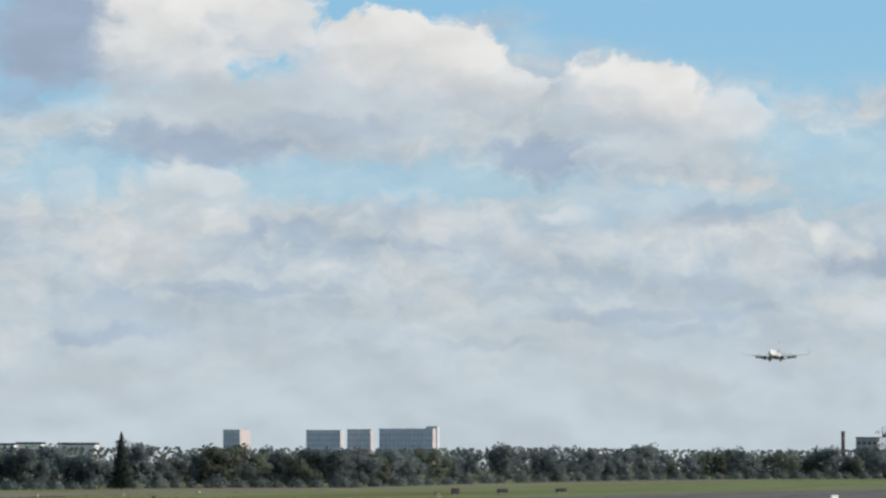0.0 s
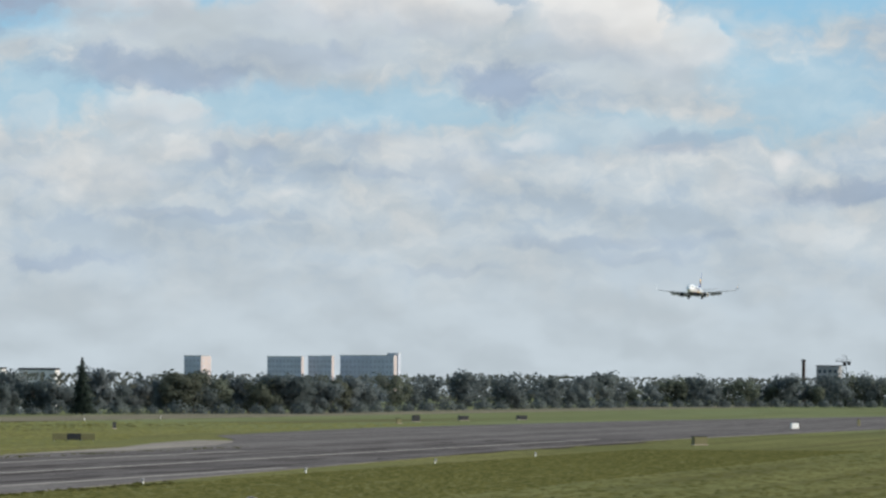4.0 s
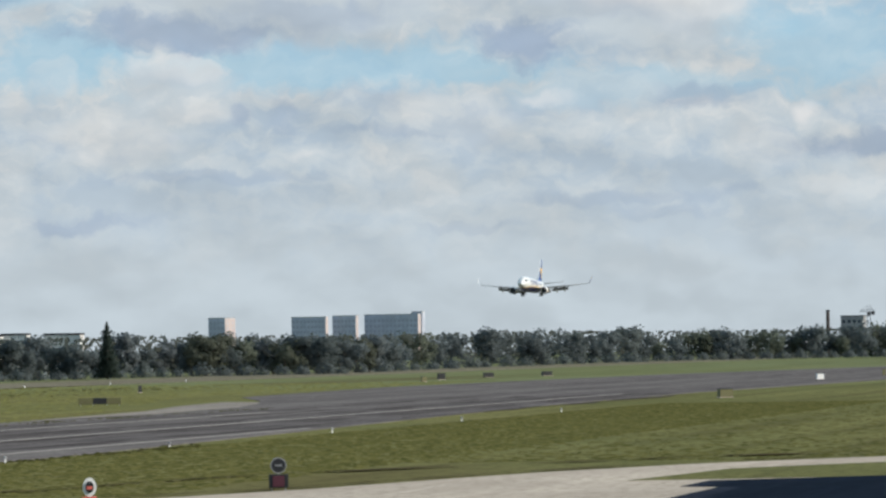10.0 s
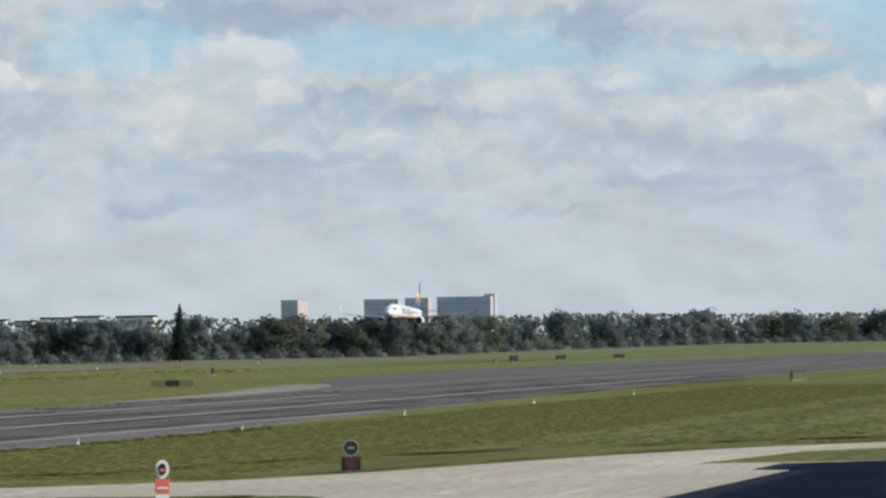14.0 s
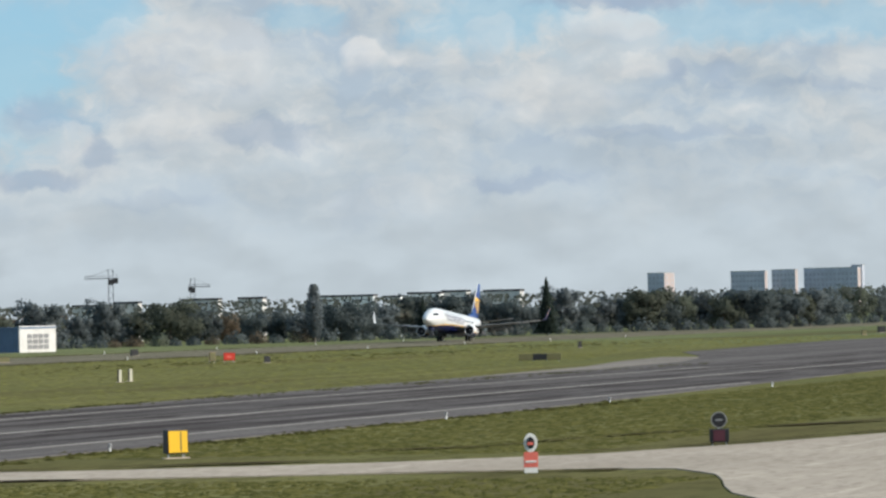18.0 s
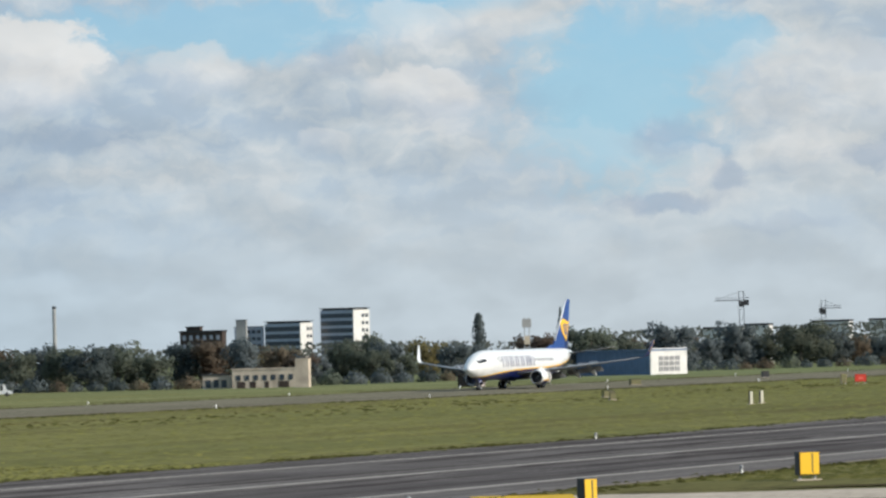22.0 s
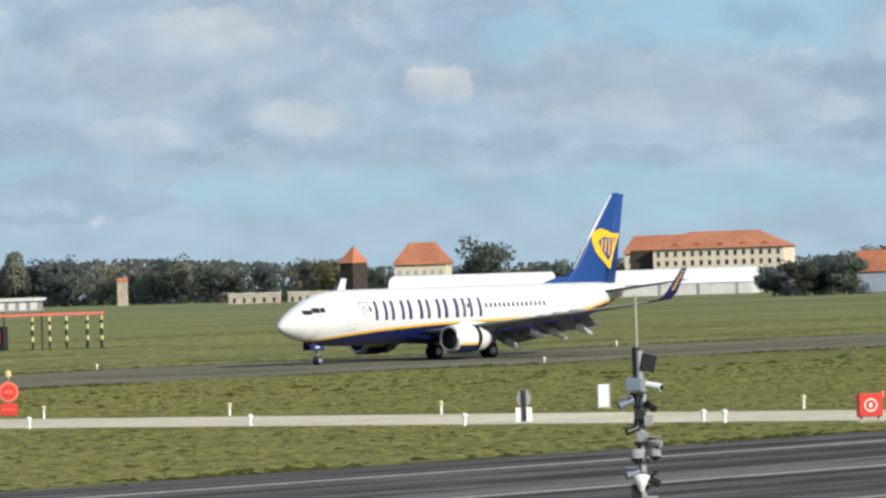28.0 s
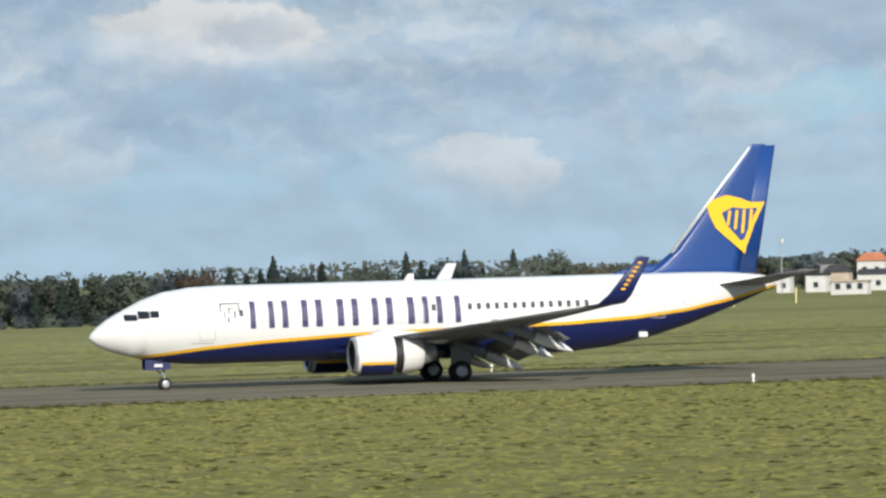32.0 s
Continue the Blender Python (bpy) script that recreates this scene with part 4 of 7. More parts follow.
def leaf(verts, faces, bends, centre, size, out, rng):
    """One spray of leaves: a small folded kite that leans outward."""
    out = Vector(out).normalized()
    n = (out * 0.9 + Vector((rng.gauss(0, 0.6), rng.gauss(0, 0.6), rng.gauss(0, 0.6)))).normalized()
    t = n.cross(Vector((rng.gauss(0, 1), rng.gauss(0, 1), rng.gauss(0, 1)))).normalized() * size * rng.uniform(0.9, 1.5)
    q = n.cross(t).normalized() * size * rng.uniform(0.6, 1.0)
    c, k = Vector(centre), len(verts)
    verts.extend(((c - t)[:], (c + q - n * size * 0.25)[:], (c + t)[:], (c - q - n * size * 0.25)[:]))
    # the folded pair of faces turns its front outward
    up = (c + q - c + t).cross(c - q - c + t).dot(out)
    faces.extend(((k, k + 3, k + 2), (k, k + 2, k + 1)) if up < 0 else ((k, k + 2, k + 3), (k, k + 1, k + 2)))
    bends.extend((out[:],) * 4)


def crown_mesh(shape, seed, count):
    rng = random.Random(seed)
    verts, faces, bends = [], [], []
    if shape == "broad":
        lobes = [(rng.uniform(-0.32, 0.32), rng.uniform(-0.32, 0.32), rng.uniform(0.2, 0.8), rng.uniform(0.13, 0.23)) for _ in range(15)] + [(0, 0, 0.6, 0.3), (0, 0, 0.35, 0.34)]
        for _ in range(count):
            x, y, z, r = rng.choice(lobes)
            d = Vector((rng.gauss(0, 1), rng.gauss(0, 1), rng.gauss(0, 0.8))).normalized()
            far = r * (0.5 + 0.55 * rng.random())
            leaf(verts, faces, bends, (x + d.x * far, y + d.y * far, min(0.99, max(0.1, z + d.z * far))), 0.016 + 0.02 * rng.random(), d, rng)
    elif shape == "pine":
        for _ in range(count):
            z = 0.25 + 0.73 * rng.random() ** 0.8
            r = 0.22 * math.sqrt(max(0.03, 1 - ((z - 0.6) / 0.44) ** 2)) * (0.45 + 0.65 * rng.random())
            a = rng.random() * 6.283
            leaf(verts, faces, bends, (r * math.cos(a), r * math.sin(a), z), 0.022 + 0.022 * rng.random(), (math.cos(a), math.sin(a), (z - 0.5) * 2), rng)
    elif shape == "fir":
        for _ in range(count):
            z = rng.random() ** 1.3
            r = 0.24 * (1.02 - z) ** 0.9 * (0.3 + 0.8 * rng.random()) * (0.9 + 0.14 * math.sin(z * 57))
            a = rng.random() * 6.283
            leaf(verts, faces, bends, (r * math.cos(a), r * math.sin(a), 0.05 + 0.95 * z), 0.012 + 0.018 * (1 - z) + 0.006 * rng.random(), (math.cos(a), math.sin(a), 0.3), rng)
    elif shape == "poplar":
        for _ in range(count):
            z = 0.1 + 0.9 * rng.random()
            r = 0.09 * math.sqrt(max(0.02, 1 - ((z - 0.5) / 0.52) ** 2)) * (0.4 + 0.75 * rng.random())
            a = rng.random() * 6.283
            leaf(verts, faces, bends, (r * math.cos(a), r * math.sin(a), z), 0.013 + 0.012 * rng.random(), (math.cos(a), math.sin(a), 0.3), rng)
    elif shape == "bare":
        for _ in range(count):
            z = 0.35 + 0.63 * rng.random()
            r = 0.24 * rng.random() * (1.25 - 0.6 * z)
            a = rng.random() * 6.283
            leaf(verts, faces, bends, (r * math.cos(a), r * math.sin(a), z), 0.005 + 0.006 * rng.random(), (math.cos(a), math.sin(a), 0.3), rng)
    else:
        for _ in range(count):
            a, r = rng.random() * 6.283, 0.55 * math.sqrt(rng.random())
            z = (0.9 - r) * rng.random()
            leaf(verts, faces, bends, (r * math.cos(a), r * math.sin(a), z), 0.035 + 0.04 * rng.random(), (r * math.cos(a), r * math.sin(a), z), rng)
    me = bpy.data.meshes.new("crown_" + shape)
    me.from_pydata(verts, [], faces)
    me.shade_smooth()
    round_normals(me, bends)
    return me


NORMALS = {}


def round_normals(me, bends):
    """Lets a crown shade as soft rounded masses: each spray's own lean, bent towards the outside of its bough and of the crown."""
    k = len(me.vertices)
    co, own = np.empty(k * 3), np.empty(k * 3)
    me.vertices.foreach_get("co", co)
    me.vertex_normals.foreach_get("vector", own)
    out = co.reshape(-1, 3).copy()
    out[:, 2] = (out[:, 2] - 0.4) * 0.9
    out /= np.linalg.norm(out, axis=1, keepdims=True) + 1e-6
    bent = out * 0.35 + np.array(bends) * 0.4 + own.reshape(-1, 3) * 0.25
    bent /= np.linalg.norm(bent, axis=1, keepdims=True) + 1e-6
    me.normals_split_custom_set_from_vertices(bent.tolist())
    NORMALS[k] = bent


def trunk_mesh(shape, seed):
    rng = random.Random(seed)
    bm = bmesh.new()
    top = {"broad": 0.7, "pine": 0.9, "fir": 0.95, "poplar": 0.9, "bare": 0.8}.get(shape, 0.3)
    wide = {"broad": 0.035, "pine": 0.018, "fir": 0.02, "poplar": 0.02, "bare": 0.022}.get(shape, 0.02)
    rod(bm, (0, 0, -0.02), (rng.uniform(-0.02, 0.02), 0, top), wide, wide * 0.25, 7)
    for _ in range(0 if shape in ("fir", "bush") else 7):
        z = rng.uniform(0.25, 0.65)
        a = rng.random() * 6.283
        reach = 0.08 if shape == "poplar" else 0.24
        rod(bm, (0, 0, z), (reach * math.cos(a), reach * math.sin(a), z + rng.uniform(0.1, 0.3)), wide * 0.4, wide * 0.1, 5)
    return mesh_of(bm, "trunk_" + shape, BARK)


PROTOTYPES = {}


def prototype(shape, mat, k):
    """One tree of a kind, one metre high, far under the field's edge; the copies share its meshes."""
    key = (shape, mat.name, k)
    if key not in PROTOTYPES:
        base = (shape, k)
        if base not in PROTOTYPES:
            PROTOTYPES[base] = (crown_mesh(shape, 11 * k + len(shape), {"broad": 2700, "pine": 760, "fir": 1300, "poplar": 1100, "bare": 1000, "bush": 400}[shape]), trunk_mesh(shape, k))
            PROTOTYPES[base] += (NORMALS[len(PROTOTYPES[base][0].vertices)],)
        crown, trunk, _ = PROTOTYPES[base]
        crown = crown.copy()
        crown.materials.append(mat)
        PROTOTYPES[key] = (crown, trunk)
    return PROTOTYPES[key]


TREE_WORDS = {"broad": "broad-crowned tree", "pine": "tall slim pine with a high crown", "fir": "pointed dark spruce", "poplar": "narrow upright poplar", "bare": "thin, half-bare tree", "bush": "low bush"}
LEAF_WORDS = {HAZED_LEAF: "dark green", GREEN_LEAF: "olive green", RUST_LEAF: "rusty brown autumn", ORANGE_LEAF: "bright orange autumn", YELLOW_LEAF: "yellowing autumn", PINE_LEAF: "grey-green", FIR_LEAF: "dark green"}


FAR = []


def plant(shape, mat, at, height, width, turn, k, group="trees along the airfield"):
    crown, trunk = prototype(shape, mat, k)
    if at.length > 1330 or (shape == "bush" and at.length > 1000):
        FAR.append((crown, mat, at, height, width, turn, PROTOTYPES[(shape, k)][2]))
        return None
    m = Matrix.Translation(at) @ Matrix.Rotation(turn, 4, "Z")
    name = "bush" if shape == "bush" else "tree"
    ob = thing(name, m, LEAF_WORDS[mat] + " " + TREE_WORDS[shape] + " beside the airfield", name, group)
    for n2, me in (("crown", crown), ("trunk", trunk)):
        p = new(n2, me)
        p.parent = ob
        p.scale = (height * width, height * width, height)
    return ob


# turn, distance, height of the wood's edge seen from the terrace
BELT = [(9.0, 2150, 14.6), (5.5, 2050, 14.0), (3.2, 1950, 13.4), (1.2, 1600, 13.4), (-0.7, 1260, 11.2), (-2.7, 1230, 11.8), (-4.1, 1150, 11.5), (-6.0, 1080, 11.2), (-7.7, 1050, 10.4),
        (-9.3, 1030, 10.5), (-11.0, 930, 8.2), (-12.4, 900, 9), (-14.5, 880, 8.4), (-16.0, 890, 8.6), (-17.5, 900, 9.4), (-18.7, 920, 11), (-20.0, 1000, 11.6), (-23.0, 1050, 12.5),
        (-25.0, 1100, 12.5), (-26.8, 1250, 11), (-28.9, 1620, 13), (-31.2, 1600, 13), (-32.6, 1700, 13.5), (-34.4, 2000, 19.0), (-35.5, 2100, 22.4), (-37.2, 2200, 20.2), (-39.2, 2500, 23.5),
        (-42.3, 2750, 26.9), (-44.8, 2100, 24.6), (-46.0, 1850, 22.4), (-47.4, 1500, 16.5), (-48.6, 1300, 12), (-49.5, 1180, 12.5), (-50.8, 1150, 11.5), (-53.5, 1250, 15), (-56.2, 1040, 12.0),
        (-57.4, 1060, 10.2), (-58.6, 1070, 8.6), (-60.0, 1060, 7.2), (-60.9, 1000, 7.6), (-62.0, 800, 8.6), (-63.6, 750, 9.2), (-66.0, 670, 8.2), (-68.0, 660, 6.6), (-72.0, 690, 7.0)]


def belt(turn):
    for a, b in zip(BELT, BELT[1:]):
        if a[0] >= turn >= b[0]:
            f = (a[0] - turn) / (a[0] - b[0])
            return a[1] + (b[1] - a[1]) * f, a[2] + (b[2] - a[2]) * f
    return BELT[-1][1:] if turn < 0 else BELT[0][1:]


def kind_at(turn, rng):
    r = rng.random()
    if turn > -6.5:
        return ("broad", HAZED_LEAF if r < (0.85 if turn < -3.4 else 0.62) else GREEN_LEAF if r < 0.93 else PINE_LEAF) if r < 0.96 else ("fir", FIR_LEAF)
    if -9.5 > turn > -17.5:
        return ("broad", (HAZED_LEAF, RUST_LEAF, GREEN_LEAF, RUST_LEAF, HAZED_LEAF, YELLOW_LEAF, GREEN_LEAF, RUST_LEAF)[int(r / 0.94 * 8)]) if r < 0.94 else ("bare", RUST_LEAF)
    if turn > -26.0:
        return ("broad", (HAZED_LEAF, GREEN_LEAF, HAZED_LEAF, RUST_LEAF, HAZED_LEAF, GREEN_LEAF, HAZED_LEAF, YELLOW_LEAF)[int(r / 0.94 * 8)]) if r < 0.94 else ("bare", RUST_LEAF)
    if turn > -33.5:
        return "broad", (HAZED_LEAF, GREEN_LEAF, GREEN_LEAF, YELLOW_LEAF)[int(r * 4)]
    if turn > -36.5:
        return "broad", (HAZED_LEAF, GREEN_LEAF, PINE_LEAF)[int(r * 3)]
    if turn > -47.0:
        return ("pine", PINE_LEAF if r < 0.8 else GREEN_LEAF) if r < 0.97 else ("broad", GREEN_LEAF)
    if turn > -56.0:
        return "broad", (GREEN_LEAF, HAZED_LEAF, RUST_LEAF, YELLOW_LEAF)[int(r * 4)]
    if turn > -62.0:
        return ("broad", (GREEN_LEAF, HAZED_LEAF, GREEN_LEAF, RUST_LEAF)[int(r * 4)])
    return ("fir", FIR_LEAF) if r < 0.62 else ("broad", (HAZED_LEAF, GREEN_LEAF)[int(r * 10) % 2])


def build_trees():
    rng = random.Random(5)
    turn = 8.0
    while turn > -70.5:
        d, high = belt(turn)
        shape, mat = kind_at(turn, rng)
        tall = high * (rng.choice((0.72, 0.82, 0.88, 0.92, 0.98, 1.12)) * rng.uniform(0.92, 1.06) if shape == "pine" else rng.uniform(0.68, 1.02) if shape == "fir" else rng.choice((0.66, 0.78, 0.86, 0.92, 1.02)) * rng.uniform(0.93, 1.07))
        if -6.7 < turn < -3.4:
            tall *= 0.84
        back = rng.uniform(0, 60 if shape == "pine" else 40)
        wide = {"broad": rng.uniform(0.95, 1.35), "pine": rng.uniform(0.55, 0.9), "fir": rng.uniform(1.1, 1.6), "bare": 1.0}[shape]
        plant(shape, mat, polar(turn, d + back), tall * (1 + back / d), wide, rng.random() * 6.28, rng.randrange(3))
        step = tall * wide * {"broad": 0.42, "pine": 0.11, "fir": 0.2, "bare": 0.3}[shape]
        turn -= math.degrees(step * rng.uniform(0.55, 1.45) / d)
    # the hedge-like undergrowth at the foot of the wood
    turn = 8.0
    while turn > -70.5:
        d, high = belt(turn)
        if not -62 < turn < -56:
            size = rng.uniform(2.6, 4.4) * (d / 1200) ** 0.5
            plant("bush", (HAZED_LEAF, HAZED_LEAF, GREEN_LEAF, RUST_LEAF)[rng.randrange(4)] if turn < -6 else HAZED_LEAF, polar(turn, d - 4 - 4 * rng.random()), size, rng.uniform(1.0, 1.5), rng.random() * 6.28, rng.randrange(3),
                  "undergrowth along the wood")
            turn -= math.degrees(size * 1.35 / d)
        else:
            turn -= 0.5


def build_woods():
    """The deeper wood behind the front row, as one leafy mass."""
    rng = random.Random(17)
    verts, faces, bends = [], [], []
    turn = 8.5
    while turn > -71:
        d, high = belt(turn)
        for _ in range(16):
            back = rng.uniform(25, 70)
            size = high * rng.uniform(0.03, 0.055) * (1.5 if -47 < turn < -34 else 1.0)
            at = polar(turn + rng.uniform(-0.06, 0.06), d + back, high * rng.uniform(0.03, 0.84))
            leaf(verts, faces, bends, at, size, (-at.x / d, -at.y / d, rng.uniform(0.1, 0.8)), rng)
        turn -= math.degrees(high * 0.045 / d)
    me = bpy.data.meshes.new("woodland")
    me.from_pydata(verts, [], faces)
    me.materials.append(WOOD_LEAF)
    me.shade_smooth()
    me.normals_split_custom_set_from_vertices([Vector(q).normalized()[:] for q in bends])
    tagged(new("woodland", me), "dense dark wood behind the edge of the airfield", "woodland", kind="stuff")


WOOD_LEAF = leaf_material("deep_wood", (0.112, 0.126, 0.112), (0.128, 0.130, 0.106), True)
build_woods()
build_trees()
def join_far_wood():
    """The trees too far to tell apart, as one wood."""
    mats = []
    verts, faces, slots, bent = [], [], [], []
    count = 0
    for crown, mat, at, height, width, turn, lean in FAR:
        if mat not in mats:
            mats.append(mat)
        # every spray has four corners and two faces; two thirds of them do at this distance
        half = len(crown.vertices) // 6
        co = np.empty(len(crown.vertices) * 3)
        crown.vertices.foreach_get("co", co)
        co = co.reshape(-1, 3)[:half * 4] * (height * width, height * width, height)
        c, s = math.cos(turn), math.sin(turn)
        verts.append(np.column_stack((co[:, 0] * c - co[:, 1] * s + at.x, co[:, 0] * s + co[:, 1] * c + at.y, co[:, 2] + at.z)))
        lean = lean[:half * 4]
        bent.append(np.column_stack((lean[:, 0] * c - lean[:, 1] * s, lean[:, 0] * s + lean[:, 1] * c, lean[:, 2])))
        loops = np.empty(len(crown.loops), dtype=np.int32)
        crown.loops.foreach_get("vertex_index", loops)
        faces.append(loops.reshape(-1, 3)[:half * 2] + count)
        slots.append(np.full(half * 2, mats.index(mat), dtype=np.int32))
        count += len(co)
    me = bpy.data.meshes.new("far_wood")
    me.from_pydata(np.concatenate(verts).tolist(), [], np.concatenate(faces).tolist())
    for mat in mats:
        name, colour, spots = LEAF_TONES[mat.name]
        me.materials.append(leaf_material(name + "_stand", colour, spots, True))
    me.shade_smooth()
    me.polygons.foreach_set("material_index", np.concatenate(slots))
    me.normals_split_custom_set_from_vertices(np.concatenate(bent).tolist())
    tagged(new("far_wood", me), "far belt of dark green and brown trees with undergrowth", "woodland", kind="stuff")


for turn, d, high, shape, mat, wide in ((-10.24, 1010, 13.4, "fir", HAZED_LEAF, 0.62), (-11.16, 1005, 12.6, "poplar", HAZED_LEAF, 1.15), (-23.42, 1045, 18.2, "poplar", HAZED_LEAF, 0.62), (-23.55, 1050, 15.2, "poplar", HAZED_LEAF, 0.6),
                                        (-22.92, 1045, 18.0, "poplar", GREEN_LEAF, 0.7), (-23.06, 1050, 16.4, "poplar", HAZED_LEAF, 0.6), (-23.28, 1048, 13, "poplar", GREEN_LEAF, 0.85), (-55.58, 880, 13.4, "poplar", GREEN_LEAF, 1.15),
                                        (-48.95, 1110, 16.6, "broad", GREEN_LEAF, 1.3), (-48.5, 1105, 17.4, "broad", GREEN_LEAF, 1.2), (-48.0, 1100, 11, "broad", YELLOW_LEAF, 1.2), (-49.5, 1110, 11, "broad", RUST_LEAF, 1.1), (-50.45, 1120, 16.6, "broad", ORANGE_LEAF, 1.3), (-50.9, 1125, 13.6, "broad", YELLOW_LEAF, 1.2), (-52.0, 1130, 15.4, "broad", ORANGE_LEAF, 1.1),
                                        (-52.9, 1160, 14.5, "broad", ORANGE_LEAF, 0.9), (-54.6, 1180, 16, "broad", GREEN_LEAF, 1.3), (-54.3, 1180, 13, "broad", YELLOW_LEAF, 1.0), (-46.05, 1500, 19, "pine", HAZED_LEAF, 1.5),
                                        (-20.0, 1010, 16, "bare", RUST_LEAF, 1.2), (-21.1, 1010, 15, "bare", RUST_LEAF, 1.2), (-31.5, 1580, 20, "broad", GREEN_LEAF, 1.1), (-17.95, 915, 12.4, "broad", HAZED_LEAF, 1.2),
                                        (-5.92, 1070, 12.2, "poplar", HAZED_LEAF, 1.5), (-3.3, 1160, 13, "fir", FIR_LEAF, 1.0), (-65.7, 640, 7.4, "broad", RUST_LEAF, 0.95),
                                        (-56.38, 900, 10.4, "broad", HAZED_LEAF, 1.1), (-56.12, 905, 8.6, "broad", HAZED_LEAF, 1.2), (-55.9, 900, 8.8, "broad", HAZED_LEAF, 1.2), (-57.22, 905, 8.4, "broad", GREEN_LEAF, 1.1), (-57.5, 920, 6.4, "broad", RUST_LEAF, 1.2), (-57.0, 960, 8.6, "fir", FIR_LEAF, 1.4), (-57.3, 915, 4.0, "bush", GREEN_LEAF, 1.3), (-56.5, 890, 3.4, "bush", GREEN_LEAF, 1.3)):
    plant(shape, mat, polar(turn, d), high, wide, turn, 1)
rng = random.Random(71)
for k in range(9):
    plant("broad" if k % 3 else "bush", (HAZED_LEAF, GREEN_LEAF)[k % 2], polar(-27.4 - 0.115 * k, rng.uniform(1150, 1190)), rng.uniform(6.5, 9.5) * (1 if k % 3 else 0.6), 1.3, k, k % 3)
for k in range(10):
    plant("broad", (HAZED_LEAF, GREEN_LEAF, HAZED_LEAF)[k % 3], polar(-23.5 - 0.16 * k, rng.uniform(1060, 1095)), rng.uniform(9.0, 13.0), 1.0, k, k % 3)
join_far_wood()


# ---- buildings beyond the field ----
CREAM = material("cream_render", (0.54, 0.46, 0.37), 0.9, spots=(0.44, 0.37, 0.30), grain=0.3, scale=0.8, coarse=0.3)
YELLOW_WALL = material("pale_yellow_render", (0.68, 0.59, 0.46), 0.9, grain=0.2, scale=0.5)
WHITE_WALL = material("white_render", (0.62, 0.61, 0.59), 0.85, grain=0.25, scale=0.5)
GREY_WALL = material("grey_concrete_wall", (0.34, 0.34, 0.34), 0.9, spots=(0.27, 0.27, 0.28), grain=0.3, scale=0.5)
SLATE_WALL = material("blue_grey_cladding", (0.24, 0.27, 0.33), 0.6, grain=0.2, scale=0.5)
SLAB_WALL = material("pale_blue_grey_concrete", (0.46, 0.49, 0.56), 0.9, spots=(0.40, 0.43, 0.50), grain=0.2, scale=0.4)
BLUE_CLAD = material("blue_steel_cladding", (0.046, 0.088, 0.175), 0.55, grain=0.25, scale=0.5)
GATE_BLUE = material("dull_blue_gate_paint", (0.036, 0.064, 0.125), 0.6, grain=0.25, scale=0.5)
PALE_BLUE = material("faded_blue_cladding", (0.105, 0.165, 0.27), 0.55, grain=0.25, scale=0.5)
BROWN_WALL = material("dark_brown_brick_wall", (0.07, 0.055, 0.05), 0.9, grain=0.4, scale=0.6)
ORANGE_TILE = material("orange_roof_tiles", (0.47, 0.175, 0.09), 0.85, spots=(0.38, 0.14, 0.075), grain=0.35, scale=0.7)
DARK_ROOF = material("dark_felt_roof", (0.06, 0.06, 0.065), 0.9, grain=0.3, scale=0.5)
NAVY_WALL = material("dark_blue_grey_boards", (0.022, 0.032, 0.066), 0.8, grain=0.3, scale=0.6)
# boards whose base colour already holds the shade they stand in
SHADED_WALL = material("shade_darkened_boards", (0.030, 0.036, 0.052), 0.85, spots=(0.040, 0.044, 0.055), grain=0.35, scale=0.5)
# paler, pinker wall colour that paints sunlight onto right-hand ends
LIT_END = material("sunlit_pink_render", (0.44, 0.38, 0.37), 0.9, grain=0.2, scale=0.5)
FAR_PANE = material("far_window_pane", (0.30, 0.32, 0.38), 0.5)
PALE_ROOF = material("pale_sheet_roof", (0.74, 0.72, 0.68), 0.6, grain=0.25, scale=0.4)
TENT = material("white_tent_cloth", (0.82, 0.82, 0.82), 0.6, grain=0.08, scale=0.4)
PANE = material("window_pane", (0.035, 0.045, 0.06), 0.12)
STEEL = material("galvanised_steel", (0.36, 0.37, 0.38), 0.5, 0.6, grain=0.2, scale=3.0)
TOWER_PANEL = material("silver_wall_panel", (0.44, 0.455, 0.475), 0.45, 0.25, spots=(0.37, 0.385, 0.405), grain=0.25, scale=0.7, coarse=0.25)
PALE_OFFICE = material("pale_slate_panel", (0.31, 0.35, 0.43), 0.6, spots=(0.27, 0.31, 0.39), grain=0.2, scale=0.5)
OFFICE_WALL = material("slate_blue_panel", (0.15, 0.185, 0.245), 0.6, grain=0.2, scale=0.5)
PALE_PANEL = material("pale_grey_panel", (0.47, 0.48, 0.49), 0.5, 0.2, grain=0.2, scale=0.6)


def pane_mesh(w, h, deep=0.12, mat=None):
    return mesh_of(boxed(-w / 2, w / 2, -deep / 2, deep / 2, 0, h), "pane", mat or PANE)


def glaze(parent, x0, x1, z0, floors, storey, cols, w, h, y, side=False, skip=()):
    """Rows of single windows on the front (or on the right-hand end) of a building."""
    me = pane_mesh(w, h, mat=FAR_PANE if h == 1.4 else None)
    for f in range(floors):
        for c in range(cols):
            if (f, c) in skip:
                continue
            at = x0 + (x1 - x0) * (c + 0.5) / cols
            ob = part("window", me, PANE, parent)
            ob.location = (y, at, z0 + f * storey) if side else (at, y, z0 + f * storey)
            if side:
                ob.rotation_euler = (0, 0, radians(90))


